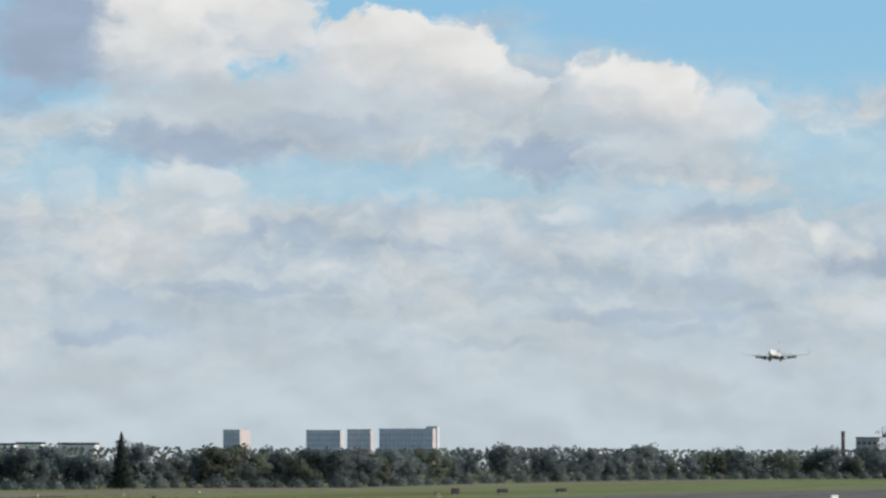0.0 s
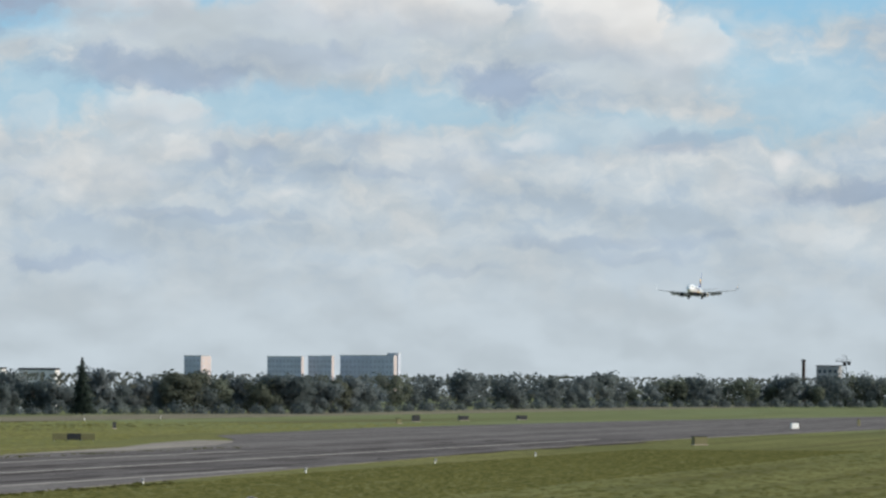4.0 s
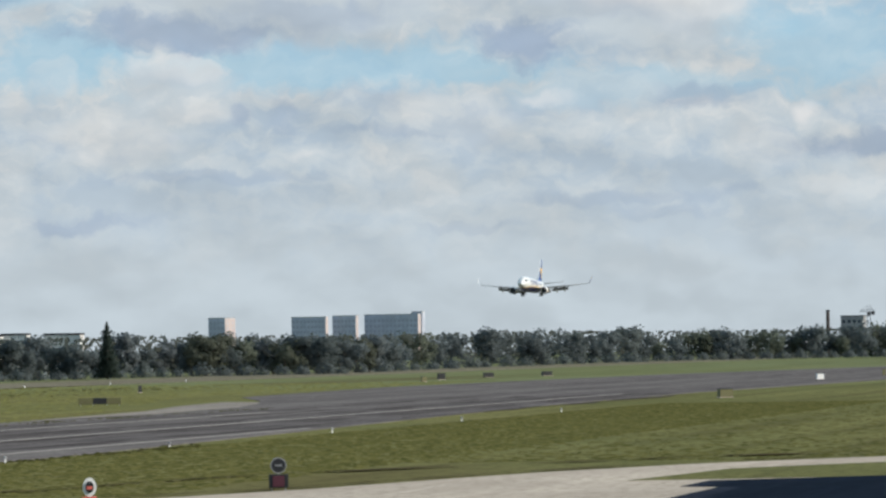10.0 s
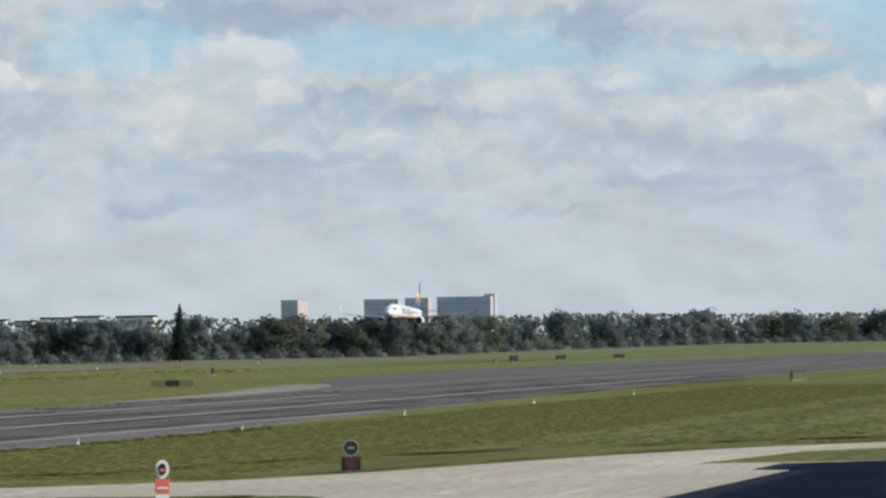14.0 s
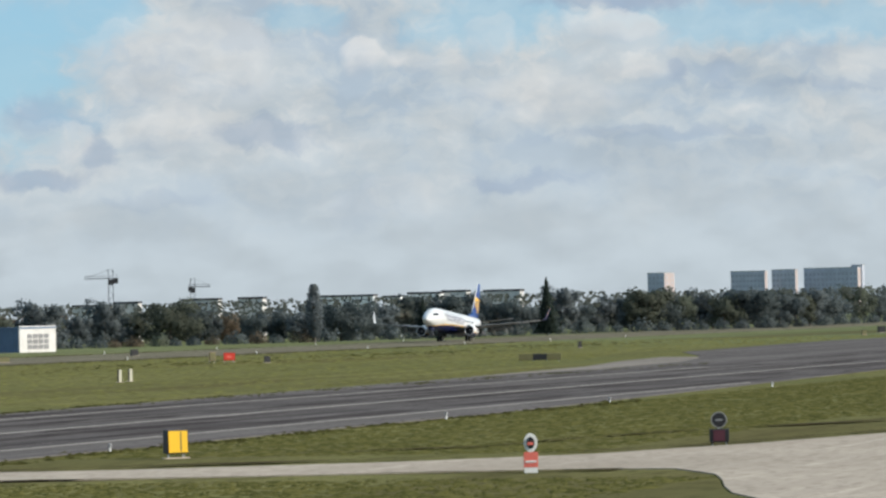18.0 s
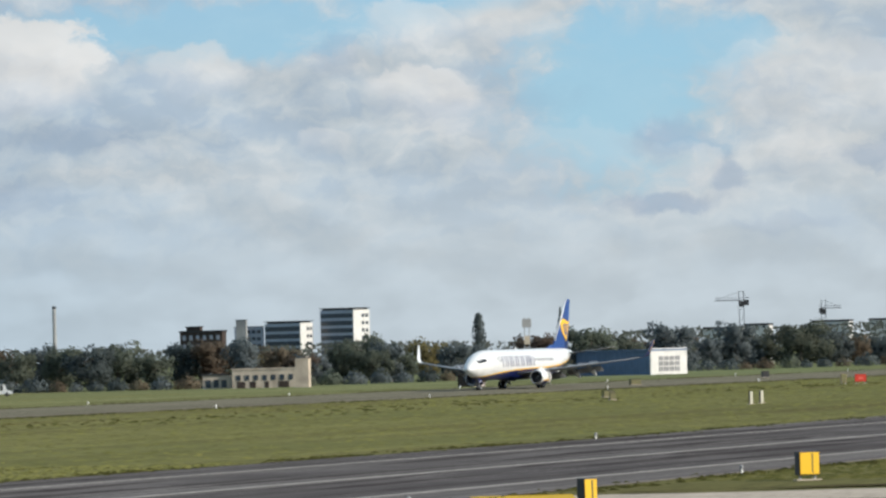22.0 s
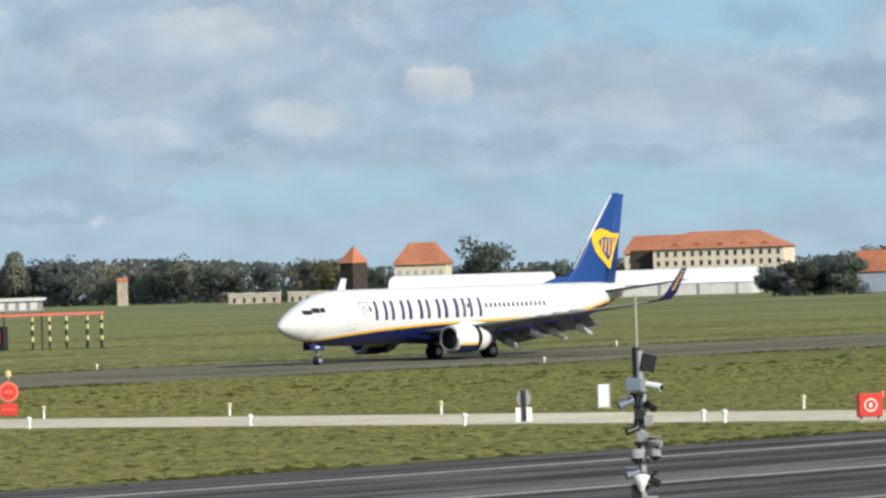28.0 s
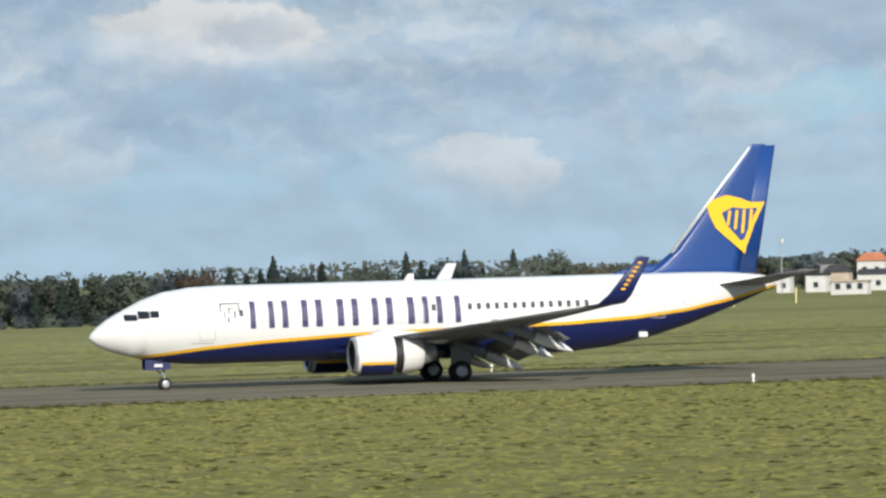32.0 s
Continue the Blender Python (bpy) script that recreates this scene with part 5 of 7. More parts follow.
def building(name, label, turn, d, wl, wr, high, phi, wall, roof, kind="flat", rise=0.0, front=None, end=None, base=-0.3, category="building", over=0.25, lie=0.0):
    """A house seen at its corner: wl and wr are how wide its two sides look, phi how far its front is turned away."""
    a = radians(phi)
    ll, lr = wl / math.cos(a), (wr / math.sin(a) if wr else max(6.0, wl * 0.5))
    p = polar(turn, d)
    ob = thing(name, pose(p.x, p.y, 0, 0, 0, -turn - phi), label, category)
    body = part("wall", boxed(-ll, 0, 0, lr, base, high), wall, ob)
    bm = bmesh.new()
    if kind == "flat":
        box(bm, -ll - over, over, -over, lr + over, high, high + max(0.25, rise))
    elif kind == "gable":
        ring = lambda x: [Vector((x, -over, high - 0.12)), Vector((x, lr / 2, high + rise)), Vector((x, lr + over, high - 0.12)), Vector((x, lr / 2, high - 0.1))]
        loft(bm, [ring(-ll - over), ring(over)])
    elif kind == "cross_gable":
        ring = lambda y: [Vector((-ll - over, y, high - 0.12)), Vector((-ll / 2, y, high + rise)), Vector((over, y, high - 0.12)), Vector((-ll / 2, y, high - 0.1))]
        loft(bm, [ring(-over), ring(lr + over)])
    elif kind == "hip":
        inset = min(lr / 2, ll / 2) * 0.9
        low = [bm.verts.new(q) for q in ((-ll - over, -over, high), (over, -over, high), (over, lr + over, high), (-ll - over, lr + over, high))]
        top = [bm.verts.new(q) for q in ((-ll + inset, lr / 2, high + rise), (-inset, lr / 2, high + rise))]
        bm.faces.new((low[0], low[1], top[1], top[0]))
        bm.faces.new((low[1], low[2], top[1]))
        bm.faces.new((low[2], low[3], top[0], top[1]))
        bm.faces.new((low[3], low[0], top[0]))
        bm.faces.new(low)
    elif kind == "barrel":
        arc = [radians(k) for k in range(0, 181, 18)]
        ring = lambda x: [Vector((x, lr / 2 - (lr / 2 + over) * math.cos(t), high + rise * math.sin(t) ** 0.7 if 0 < math.sin(t) else high)) for t in arc]
        loft(bm, [ring(-ll - over), ring(over)])
    part("roof", bm, roof, ob)
    if front:
        glaze(ob, -ll + 0.3, -0.3, *front, -0.02)
    if end:
        glaze(ob, 0.3, lr - 0.3, *end, 0.02, side=True)
    return ob, ll, lr


# the housing slabs behind the wood
for turn, wl, wr, high, floors, cols in ((-1.97, 8.6, 5.2, 22.9, 7, 4), (-0.84, 17.5, 1.3, 22.8, 7, 9), (-0.50, 12.0, 1.3, 23.2, 7, 6), (0.20, 27.5, 1.6, 23.6, 7, 13)):
    ob, ll, lr = building("apartment_block", "tall grey-blue apartment block rising behind the wood", turn, 2600, wl, wr, high, 24, SLAB_WALL, GREY_WALL,
             front=(9.0, floors - 2, 2.7, cols, 1.3, 1.4), end=(9.0, floors - 2, 2.7, 2, 1.2, 1.4) if wr > 3 else None, category="apartment building", over=0.1)
    part("end_wall", boxed(-0.1, 0.008, 0.1, lr - 0.1, -0.3, high - 0.2), LIT_END, ob, "end wall painted paler and pinker as if sunlit")
building("apartment_block", "stepped end of a tall apartment block behind the wood", 0.25, 2610, 5.6, 1.2, 24.8, 24, SLAB_WALL, GREY_WALL, over=0.1, category="apartment building")
building("office_block", "grey building with a sloping roof behind the wood", 6.4, 2300, 21, 3, 17.5, 18, SLATE_WALL, SLATE_WALL, "hip", 7.5, front=(9, 3, 2.8, 6, 2.0, 1.3), category="building")
building("office_block", "pale low block above the tree tops", 5.2, 2200, 9.5, 1.5, 17.4, 20, GREY_WALL, DARK_ROOF, front=(9, 3, 2.7, 4, 1.3, 1.3))
for turn, w, high in ((-7.0, 9, 9.9), (-6.5, 6, 10.0), (-5.25, 14, 10.0), (-4.95, 4.2, 9.6), (-4.5, 8, 10.3), (-4.2, 6.2, 10.6), (-8.2, 9.5, 8.9), (-7.9, 6, 9.5), (-3.6, 9, 10.5)):
    building("flat_roofed_block", "pale flat-roofed block behind the tree tops", turn, 1250, w, 1.0, high, 22, (WHITE_WALL, TENT, TENT)[int(w) % 3], DARK_ROOF, rise=0.5, front=(8.8, 1, 2.6, max(3, int(w / 1.8)), 0.6, 0.6), over=0.1)
building("row_house", "low house with a rusty red roof among trees", -8.75, 1180, 9, 1, 6.4, 20, BROWN_WALL, ORANGE_TILE, "gable", 1.2, category="house")


def crane(turn, d, high, left, right):
    p = polar(turn, d)
    ob = thing("tower_crane", pose(p.x, p.y, 0, 0, 0, -turn), "tall dark tower crane on a distant building site", "crane", "tower cranes")
    bm = bmesh.new()
    for sx in (-0.7, 0.7):
        for sy in (-0.7, 0.7):
            box(bm, sx - 0.09, sx + 0.09, sy - 0.09, sy + 0.09, -0.3, high + 1.5)
    for k in range(int(high / 1.6)):
        s = 1 if k % 2 else -1
        rod(bm, (-0.7 * s, -0.7, k * 1.6), (0.7 * s, -0.7, k * 1.6 + 1.6), 0.05, sides=5)
        rod(bm, (-0.7 * s, 0.7, k * 1.6), (0.7 * s, 0.7, k * 1.6 + 1.6), 0.05, sides=5)
    part("mast", bm, DARK, ob)
    bm = bmesh.new()
    box(bm, -left, right, -0.35, 0.35, high - 1.4, high - 1.15)
    box(bm, -left, right, -0.1, 0.1, high - 0.62, high - 0.5)
    part("jib", bm, DARK, ob)
    part("counterweight", boxed(right - 1.4 if right < left else -left, right if right < left else -left + 1.4, -0.6, 0.6, high - 2.8, high - 1.3), DARK, ob)
    part("cab", boxed(-0.8, 0.8, -1.6, -0.7, high - 3.2, high - 1.6), DARK, ob)
    bm = bmesh.new()
    rod(bm, (0, 0, high + 1.4), (-left * 0.9, 0, high - 0.9), 0.045, sides=5)
    rod(bm, (0, 0, high + 1.4), (right * 0.9, 0, high - 0.9), 0.045, sides=5)
    part("tie", bm, DARK, ob)


crane(-8.2, 1500, 19.0, 7.8, 2.2)
crane(-7.28, 1600, 16.6, 1.4, 5.6)
crane(5.27, 2200, 20.6, 4.0, 2.5)


def chimney(name, label, turn, d, high, r, mat=None, cap=False):
    p = polar(turn, d)
    ob = thing(name, pose(p.x, p.y, 0), label, "chimney")
    part("shaft", rodded((0, 0, -0.3), (0, 0, high), r, r * 0.8, 16), mat or BROWN_WALL, ob)
    part("rim", rodded((0, 0, high - 0.8), (0, 0, high + 0.15), r * 0.98, r * 0.95, 16), DARK, ob)


chimney("chimney", "slender brick chimney above the wood", 4.81, 2200, 20.0, 0.9)
chimney("chimney", "tall thin factory chimney with faint smoke", -15.93, 2100, 27.0, 0.9, GREY_WALL)
chimney("chimney", "dark iron chimney, one of a pair behind the hangar", -21.19, 1150, 17.5, 0.78, NAVY_WALL)
chimney("chimney", "dark iron chimney, one of a pair behind the hangar", -20.95, 1150, 17.5, 0.78, NAVY_WALL)

# offices with dark glass fronts and white ends
for turn, wl, wr, high, floors in ((-12.57, 12.4, 6.0, 21.0, 6), (-13.17, 13.3, 4.6, 16.6, 4)):
    ob, ll, lr = building("office_building", "office block with dark glass bands and a white end", turn, 1900, wl, wr, high, 30, PALE_OFFICE, DARK_ROOF, rise=0.6, over=-0.6)
    for f in range(floors):
        z = high - 2.9 - f * 2.75
        part("window_band", boxed(-ll + 0.3, -0.3, -0.08, 0.1, z, z + 1.7), PANE, ob)
    part("end_wall", boxed(-0.2, 0.12, -0.1, lr, -0.3, high + 0.1), WHITE_WALL, ob, "white rendered end wall")
    for f in range(floors):
        for c in range(2):
            z = high - 2.7 - f * 2.75
            part("window", boxed(0.1, 0.2, lr * (0.5 + 0.24 * c), lr * (0.66 + 0.24 * c), z, z + 1.3), PANE, ob)
    part("roof_edge", boxed(-ll - 0.2, 0.3, -0.2, lr, high + 0.6, high + 0.9), DARK, ob)
building("office_building", "pale blue-grey office block above the trees", -13.6, 1910, 10.4, 0.6, 15.6, 20, PALE_OFFICE, DARK_ROOF, front=(8, 3, 2.6, 5, 1.5, 1.2), over=0.1)
building("stair_tower", "grey stair tower of an office block", -13.78, 1905, 3.8, 0.5, 18.2, 20, GREY_WALL, DARK_ROOF, over=0.1)
building("factory_building", "dark old factory building above the trees", -14.05, 1500, 12.5, 1.2, 12.4, 25, BROWN_WALL, DARK_ROOF, rise=0.5, front=(7.5, 2, 2.6, 6, 1.0, 1.4))
building("factory_building", "dark roof house of an old factory", -14.3, 1510, 4, 0.8, 14.0, 25, BROWN_WALL, DARK_ROOF)

# blue hangar with a white end, the hut and the ruin by the runway
ob, ll, lr = building("hangar", "low blue steel hangar with a white end wall", -9.23, 945, 14.0, 6.4, 4.4, 40, PALE_BLUE, PALE_BLUE, "flat", 0.3)
part("end_wall", boxed(-0.1, 0.15, -0.3, lr + 0.3, -0.3, 4.9), WHITE_WALL, ob, "white end wall of the hangar")
for k in range(12):
    part("cladding_rib", boxed(-ll + k * ll / 12, -ll + k * ll / 12 + 0.16, -0.06, 0.02, 0, 4.3), PALE_BLUE, ob)
for c in range(4):
    for f in range(3):
        part("door_panel", boxed(0.16, 0.24, lr * (0.2 + 0.16 * c), lr * (0.33 + 0.16 * c), 0.6 + f * 1.0, 1.4 + f * 1.0), GREY_WALL, ob)
# shade and sun on the hut's two sides come from two wall colours
ob, ll, lr = building("equipment_hut", "small hut with one side painted dark and the other as sunlit", -11.25, 770, 2.2, 1.9, 2.3, 40, BROWN_WALL, DARK_ROOF, front=(0.9, 1, 1, 1, 0.5, 0.6), category="hut")
part("end_wall", boxed(-0.05, 0.05, 0.05, lr, 0, 2.25), LIT_END, ob, "end wall painted pale as the sunlit side")
ob, ll, lr = building("derelict_building", "long low cream derelict building with empty windows", -13.22, 862, 11.0, 0.8, 3.1, 12, CREAM, CREAM, front=(1.3, 1, 1, 7, 0.75, 0.9), over=0.1)
for x0, x1 in ((-10.4, -9.0), (-8.2, -7.2), (-5.6, -4.9), (-3.2, -1.4)):
    part("rubble_opening", boxed(x0, x1, -0.05, 0.1, -0.2, 1.1), BROWN_WALL, ob)
building("derelict_tower", "plain cream wall tower of the derelict building", -13.09, 850, 2.2, 0.4, 4.6, 12, CREAM, CREAM, over=0.05)
building("derelict_wing", "low cream wing of the derelict building with dark openings", -13.98, 868, 4.6, 0.3, 2.3, 12, CREAM, DARK_ROOF, front=(0.2, 1, 1, 3, 0.9, 1.3), over=0.2)
p = polar(-10.62, 900)
ob = thing("radio_mast", pose(p.x, p.y, 0, 0, 0, 11), "thin lattice radio mast with white and grey panels", "mast")
for k in range(4):
    part("mast_leg", rodded((0.5 * (-1) ** k, 0.5 * (1 if k < 2 else -1), -0.3), (0.4 * (-1) ** k, 0.4 * (1 if k < 2 else -1), 11), 0.07, sides=6), STEEL, ob)
for z, w, mat in ((1.0, 1.0, GREY_WALL), (4.2, 1.1, GREY_WALL), (6.2, 1.0, CREAM), (9.2, 1.6, GREY_WALL)):
    part("mast_panel", boxed(-w / 2, w / 2, -0.65, -0.5, z, z + 1.5), mat, ob)

# blue sheds, the cream-fronted hangar and the little tower
ob, ll, lr = building("shed", "long low blue steel shed", -17.4, 850, 30.5, 0.6, 4.2, 6, BLUE_CLAD, BLUE_CLAD, "gable", 0.3, over=0.3)
for k in range(26):
    part("cladding_rib", boxed(-ll * (k + 0.5) / 26 - 0.09, -ll * (k + 0.5) / 26 + 0.09, -0.07, 0.02, 0, 4.1), BLUE_CLAD, ob)
for x0, x1 in ((-29.0, -25.8), (-17.0, -13.8), (-8.0, -4.8)):
    part("gate", boxed(x0, x1, -0.12, 0.02, -0.1, 3.3), GATE_BLUE, ob, "dark sliding gate")
building("workshop", "flat-roofed beige workshop beside the blue shed", -16.7, 838, 8.2, 1.0, 3.9, 14, CREAM, DARK_ROOF, front=(0.9, 1, 1, 4, 1.0, 1.2), over=0.6)
building("workshop", "small beige upper storey of the workshop", -17.0, 842, 4.4, 0.6, 4.8, 14, CREAM, DARK_ROOF, over=0.9)
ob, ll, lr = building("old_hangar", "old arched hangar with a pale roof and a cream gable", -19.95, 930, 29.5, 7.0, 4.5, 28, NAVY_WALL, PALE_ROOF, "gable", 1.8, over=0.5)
part("gable_wall", boxed(-0.1, 0.2, -0.2, lr + 0.2, -0.3, 5.4), CREAM, ob, "cream rendered gable wall")
part("gable_top", boxed(-0.1, 0.18, lr * 0.25, lr * 0.75, 5.4, 6.0), CREAM, ob)
for c in range(5):
    part("gable_window", boxed(0.18, 0.26, lr * (0.2 + 0.13 * c), lr * (0.28 + 0.13 * c), 0.5, 3.9), WHITE_WALL, ob, "pale tall window in the gable")
for c in range(3):
    part("gable_vent", boxed(0.18, 0.26, lr * (0.42 + 0.07 * c), lr * (0.46 + 0.07 * c), 4.5, 4.9), PANE, ob)
part("window_band", boxed(-ll + 0.5, -0.4, -0.1, 0.05, 1.5, 3.2), NAVY_WALL, ob)
part("sill_band", boxed(-ll + 0.5, -0.4, -0.16, 0.0, 2.2, 2.5), SLATE_WALL, ob, "paler rail along the gates")
# both sheds wear the wall colour with shade painted in
building("shed", "long blue-grey shed behind the guard house, walls darkened for shade", -22.5, 1010, 19.5, 0.5, 5.3, 10, SHADED_WALL, DARK_ROOF, front=(1.0, 1, 1, 11, 0.7, 2.0), over=0.3)
building("shed", "shed with a broad gate, its walls darkened for shade", -23.75, 1040, 10.5, 0.5, 5.8, 10, SHADED_WALL, DARK_ROOF, front=(0.4, 1, 1, 3, 1.8, 3.0), over=0.2)
building("lookout_tower", "small square lookout tower with a yellow base", -22.32, 890, 3.3, 0.6, 7.4, 15, GREY_WALL, DARK_ROOF, front=(5.4, 1, 1, 2, 0.7, 0.9), over=0.2)
building("guard_house", "small yellow rendered guard house before the lookout tower", -22.31, 884, 3.6, 0.6, 3.2, 15, YELLOW_WALL, DARK_ROOF, front=(0.9, 1, 1, 2, 0.6, 1.0), over=0.15)
building("storehouse", "grey tumbledown storehouse with dark openings", -21.8, 925, 7.6, 0.8, 5.0, 18, GREY_WALL, GREY_WALL, front=(1.2, 1, 1, 4, 1.2, 2.4), over=0.1)

# the orange-roofed barracks, the white tents and the water tower
ob, ll, lr = building("barracks", "long pale yellow barracks with an orange tiled hip roof", -28.2, 1480, 38.0, 3.4, 13.0, 10, YELLOW_WALL, ORANGE_TILE, "hip", 5.0, front=(5.4, 3, 2.7, 15, 0.95, 1.5), over=0.8)
# the shaded end is painted in with a darker wall colour
part("end_wall", boxed(-ll - 7.5, -ll, 3.0, 10.0, -0.3, 13.0), BROWN_WALL, ob, "gable end box painted dark for shade")
for k in range(5):
    part("dormer", boxed(-ll + 6 + k * 6.6, -ll + 7.6 + k * 6.6, 1.0, 2.6, 14.0, 14.8, bevel=0.2), ORANGE_TILE, ob)
for turn, d, wl, high, rise in ((-28.58, 1380, 42, 3.2, 4.0), (-30.88, 1520, 47, 3.4, 4.3)):
    ob, ll, lr = building("tent_hangar", "long white tent hangar with a rounded roof", turn, d, wl, 0.0, high, 7, WHITE_WALL, TENT, "barrel", rise, category="hangar")
    for k in range(4):
        part("wall_joint", boxed(-ll + (k + 0.6) * ll / 4, -ll + (k + 0.6) * ll / 4 + 0.9, -0.06, 0.05, 0, 3.0), GREY_WALL, ob)
building("barracks", "cream house with a steep orange roof behind the tents", -32.0, 1570, 16, 1.8, 11.2, 12, YELLOW_WALL, ORANGE_TILE, "hip", 6.8, front=(8.0, 1, 1, 6, 0.9, 1.4), over=0.8)
building("barracks", "cream house with an orange roof behind the tents", -29.02, 1600, 27, 1.0, 12.6, 10, YELLOW_WALL, ORANGE_TILE, "hip", 5.6, front=(6.5, 2, 3, 9, 0.9, 1.5), over=0.8)
building("brick_house", "building with a low gable, its walls darkened for shade", -27.33, 1250, 9.0, 0.6, 7.6, 15, SHADED_WALL, DARK_ROOF, "gable", 1.6)
building("tiled_house", "low house under a broad orange tiled roof", -26.8, 1245, 12.8, 0.6, 5.0, 12, SHADED_WALL, ORANGE_TILE, "gable", 5.2)
building("blue_shed", "low pale blue-grey shed with a plain front", -26.66, 1225, 15.6, 0.5, 4.7, 10, PALE_OFFICE, DARK_ROOF, category="shed")
# slate wall and white face put the shade and sunlight into colour
ob, ll, lr = building("water_tower", "square tower, one side coloured for shade and one pale for sun", -26.84, 1262, 3.0, 3.6, 18.2, 42, OFFICE_WALL, GREY_WALL, rise=0.6)
part("face", boxed(-0.05, 0.12, 0.0, lr, 6, 18.1), WHITE_WALL, ob, "pale face coloured as the sunlit side")
for k in range(3):
    part("window", boxed(0.1, 0.2, lr * 0.35, lr * 0.6, 10.5 + k * 2.4, 12.1 + k * 2.4), PANE, ob)
building("house", "narrow white and blue house with a flat roof", -26.25, 1200, 4.4, 0.8, 9.2, 20, WHITE_WALL, DARK_ROOF, front=(1.6, 3, 2.6, 2, 0.9, 1.5))
building("house", "low white and blue house", -26.52, 1206, 5.4, 0.5, 6.0, 12, SLATE_WALL, DARK_ROOF, front=(1.4, 2, 2.3, 3, 0.9, 1.2))
building("house", "white cubic house with dark windows", -25.86, 1120, 6.4, 0.6, 5.7, 12, WHITE_WALL, WHITE_WALL, front=(2.0, 1, 2.4, 2, 1.2, 1.6))
building("shed", "low pale blue shed beside the brick tower", -25.52, 1130, 7.0, 0.4, 5.2, 10, PALE_OFFICE, WHITE_WALL, front=(1.4, 1, 1, 3, 1.0, 1.2))
ob, ll, lr = building("brick_tower", "dark square brick tower with one side painted pale for sun", -25.4, 1100, 2.4, 1.5, 10.2, 35, BROWN_WALL, BROWN_WALL)
# sunlight on this face is painted with a paler panel
part("face", boxed(-0.05, 0.06, 0.0, lr, 0, 10.0), GREY_WALL, ob, "pale face panel painted as if sunlit")
building("warehouse", "low white-roofed warehouse between the trees", -24.8, 1110, 9.2, 0.4, 5.2, 10, GREY_WALL, PALE_ROOF, "gable", 0.9)
for turn, wl in ((-33.88, 18.2), (-33.35, 13.8)):
    building("store", "low cream store with dark doors before the wood", turn, 1800, wl, 0.4, 3.5, 8, CREAM, PALE_ROOF, front=(0.3, 1, 1, 5, 1.0, 1.7), over=0.2)
building("house", "distant house with an orange roof in the wood", -35.6, 1990, 3.6, 0.5, 9.6, 12, CREAM, ORANGE_TILE, "gable", 1.4)
building("barracks", "dark-walled house with a steep orange roof among trees", -33.05, 1640, 4.0, 4.6, 12.6, 40, BROWN_WALL, ORANGE_TILE, "hip", 5.4, over=0.5)

# the houses left of the tower
for turn, d, wl, high, kind, wall, roof, rise in ((-58.1, 868, 6.2, 2.2, "flat", WHITE_WALL, CREAM, 0.2), (-57.62, 960, 9.6, 3.2, "gable", WHITE_WALL, DARK_ROOF, 0.9), (-58.56, 955, 3.8, 3.2, "flat", WHITE_WALL, DARK_ROOF, 0.3),
                                                  (-58.96, 960, 2.6, 3.6, "gable", WHITE_WALL, DARK_ROOF, 0.8), (-57.9, 1010, 5.4, 5.6, "hip", WHITE_WALL, ORANGE_TILE, 1.6), (-56.62, 950, 5.0, 5.2, "hip", GREY_WALL, DARK_ROOF, 1.6),
                                                  (-58.47, 1000, 2.6, 5.4, "gable", GREY_WALL, DARK_ROOF, 1.0), (-56.1, 945, 1.3, 7.0, "flat", WHITE_WALL, WHITE_WALL, 0.2), (-56.9, 940, 3.2, 3.0, "gable", WHITE_WALL, DARK_ROOF, 1.0),
                                                  (-57.3, 930, 3.0, 2.6, "gable", CREAM, ORANGE_TILE, 1.0), (-58.3, 990, 5.0, 3.6, "hip", CREAM, DARK_ROOF, 1.4), (-59.4, 900, 4.0, 2.8, "gable", CREAM, DARK_ROOF, 1.0)):
    building("house", "small " + ("white" if wall is WHITE_WALL else "grey" if wall is GREY_WALL else "cream") + " house with a " + ("dark" if roof is DARK_ROOF else "orange" if roof is ORANGE_TILE else "pale") + " roof by the airfield fence",
             turn, d, wl, 0.7, high, 18, wall, roof, kind, rise, front=(0.9, 2 if high > 5 else 1, 2.5, max(1, int(wl / 2)), 0.9, 1.0), over=0.3, category="house")


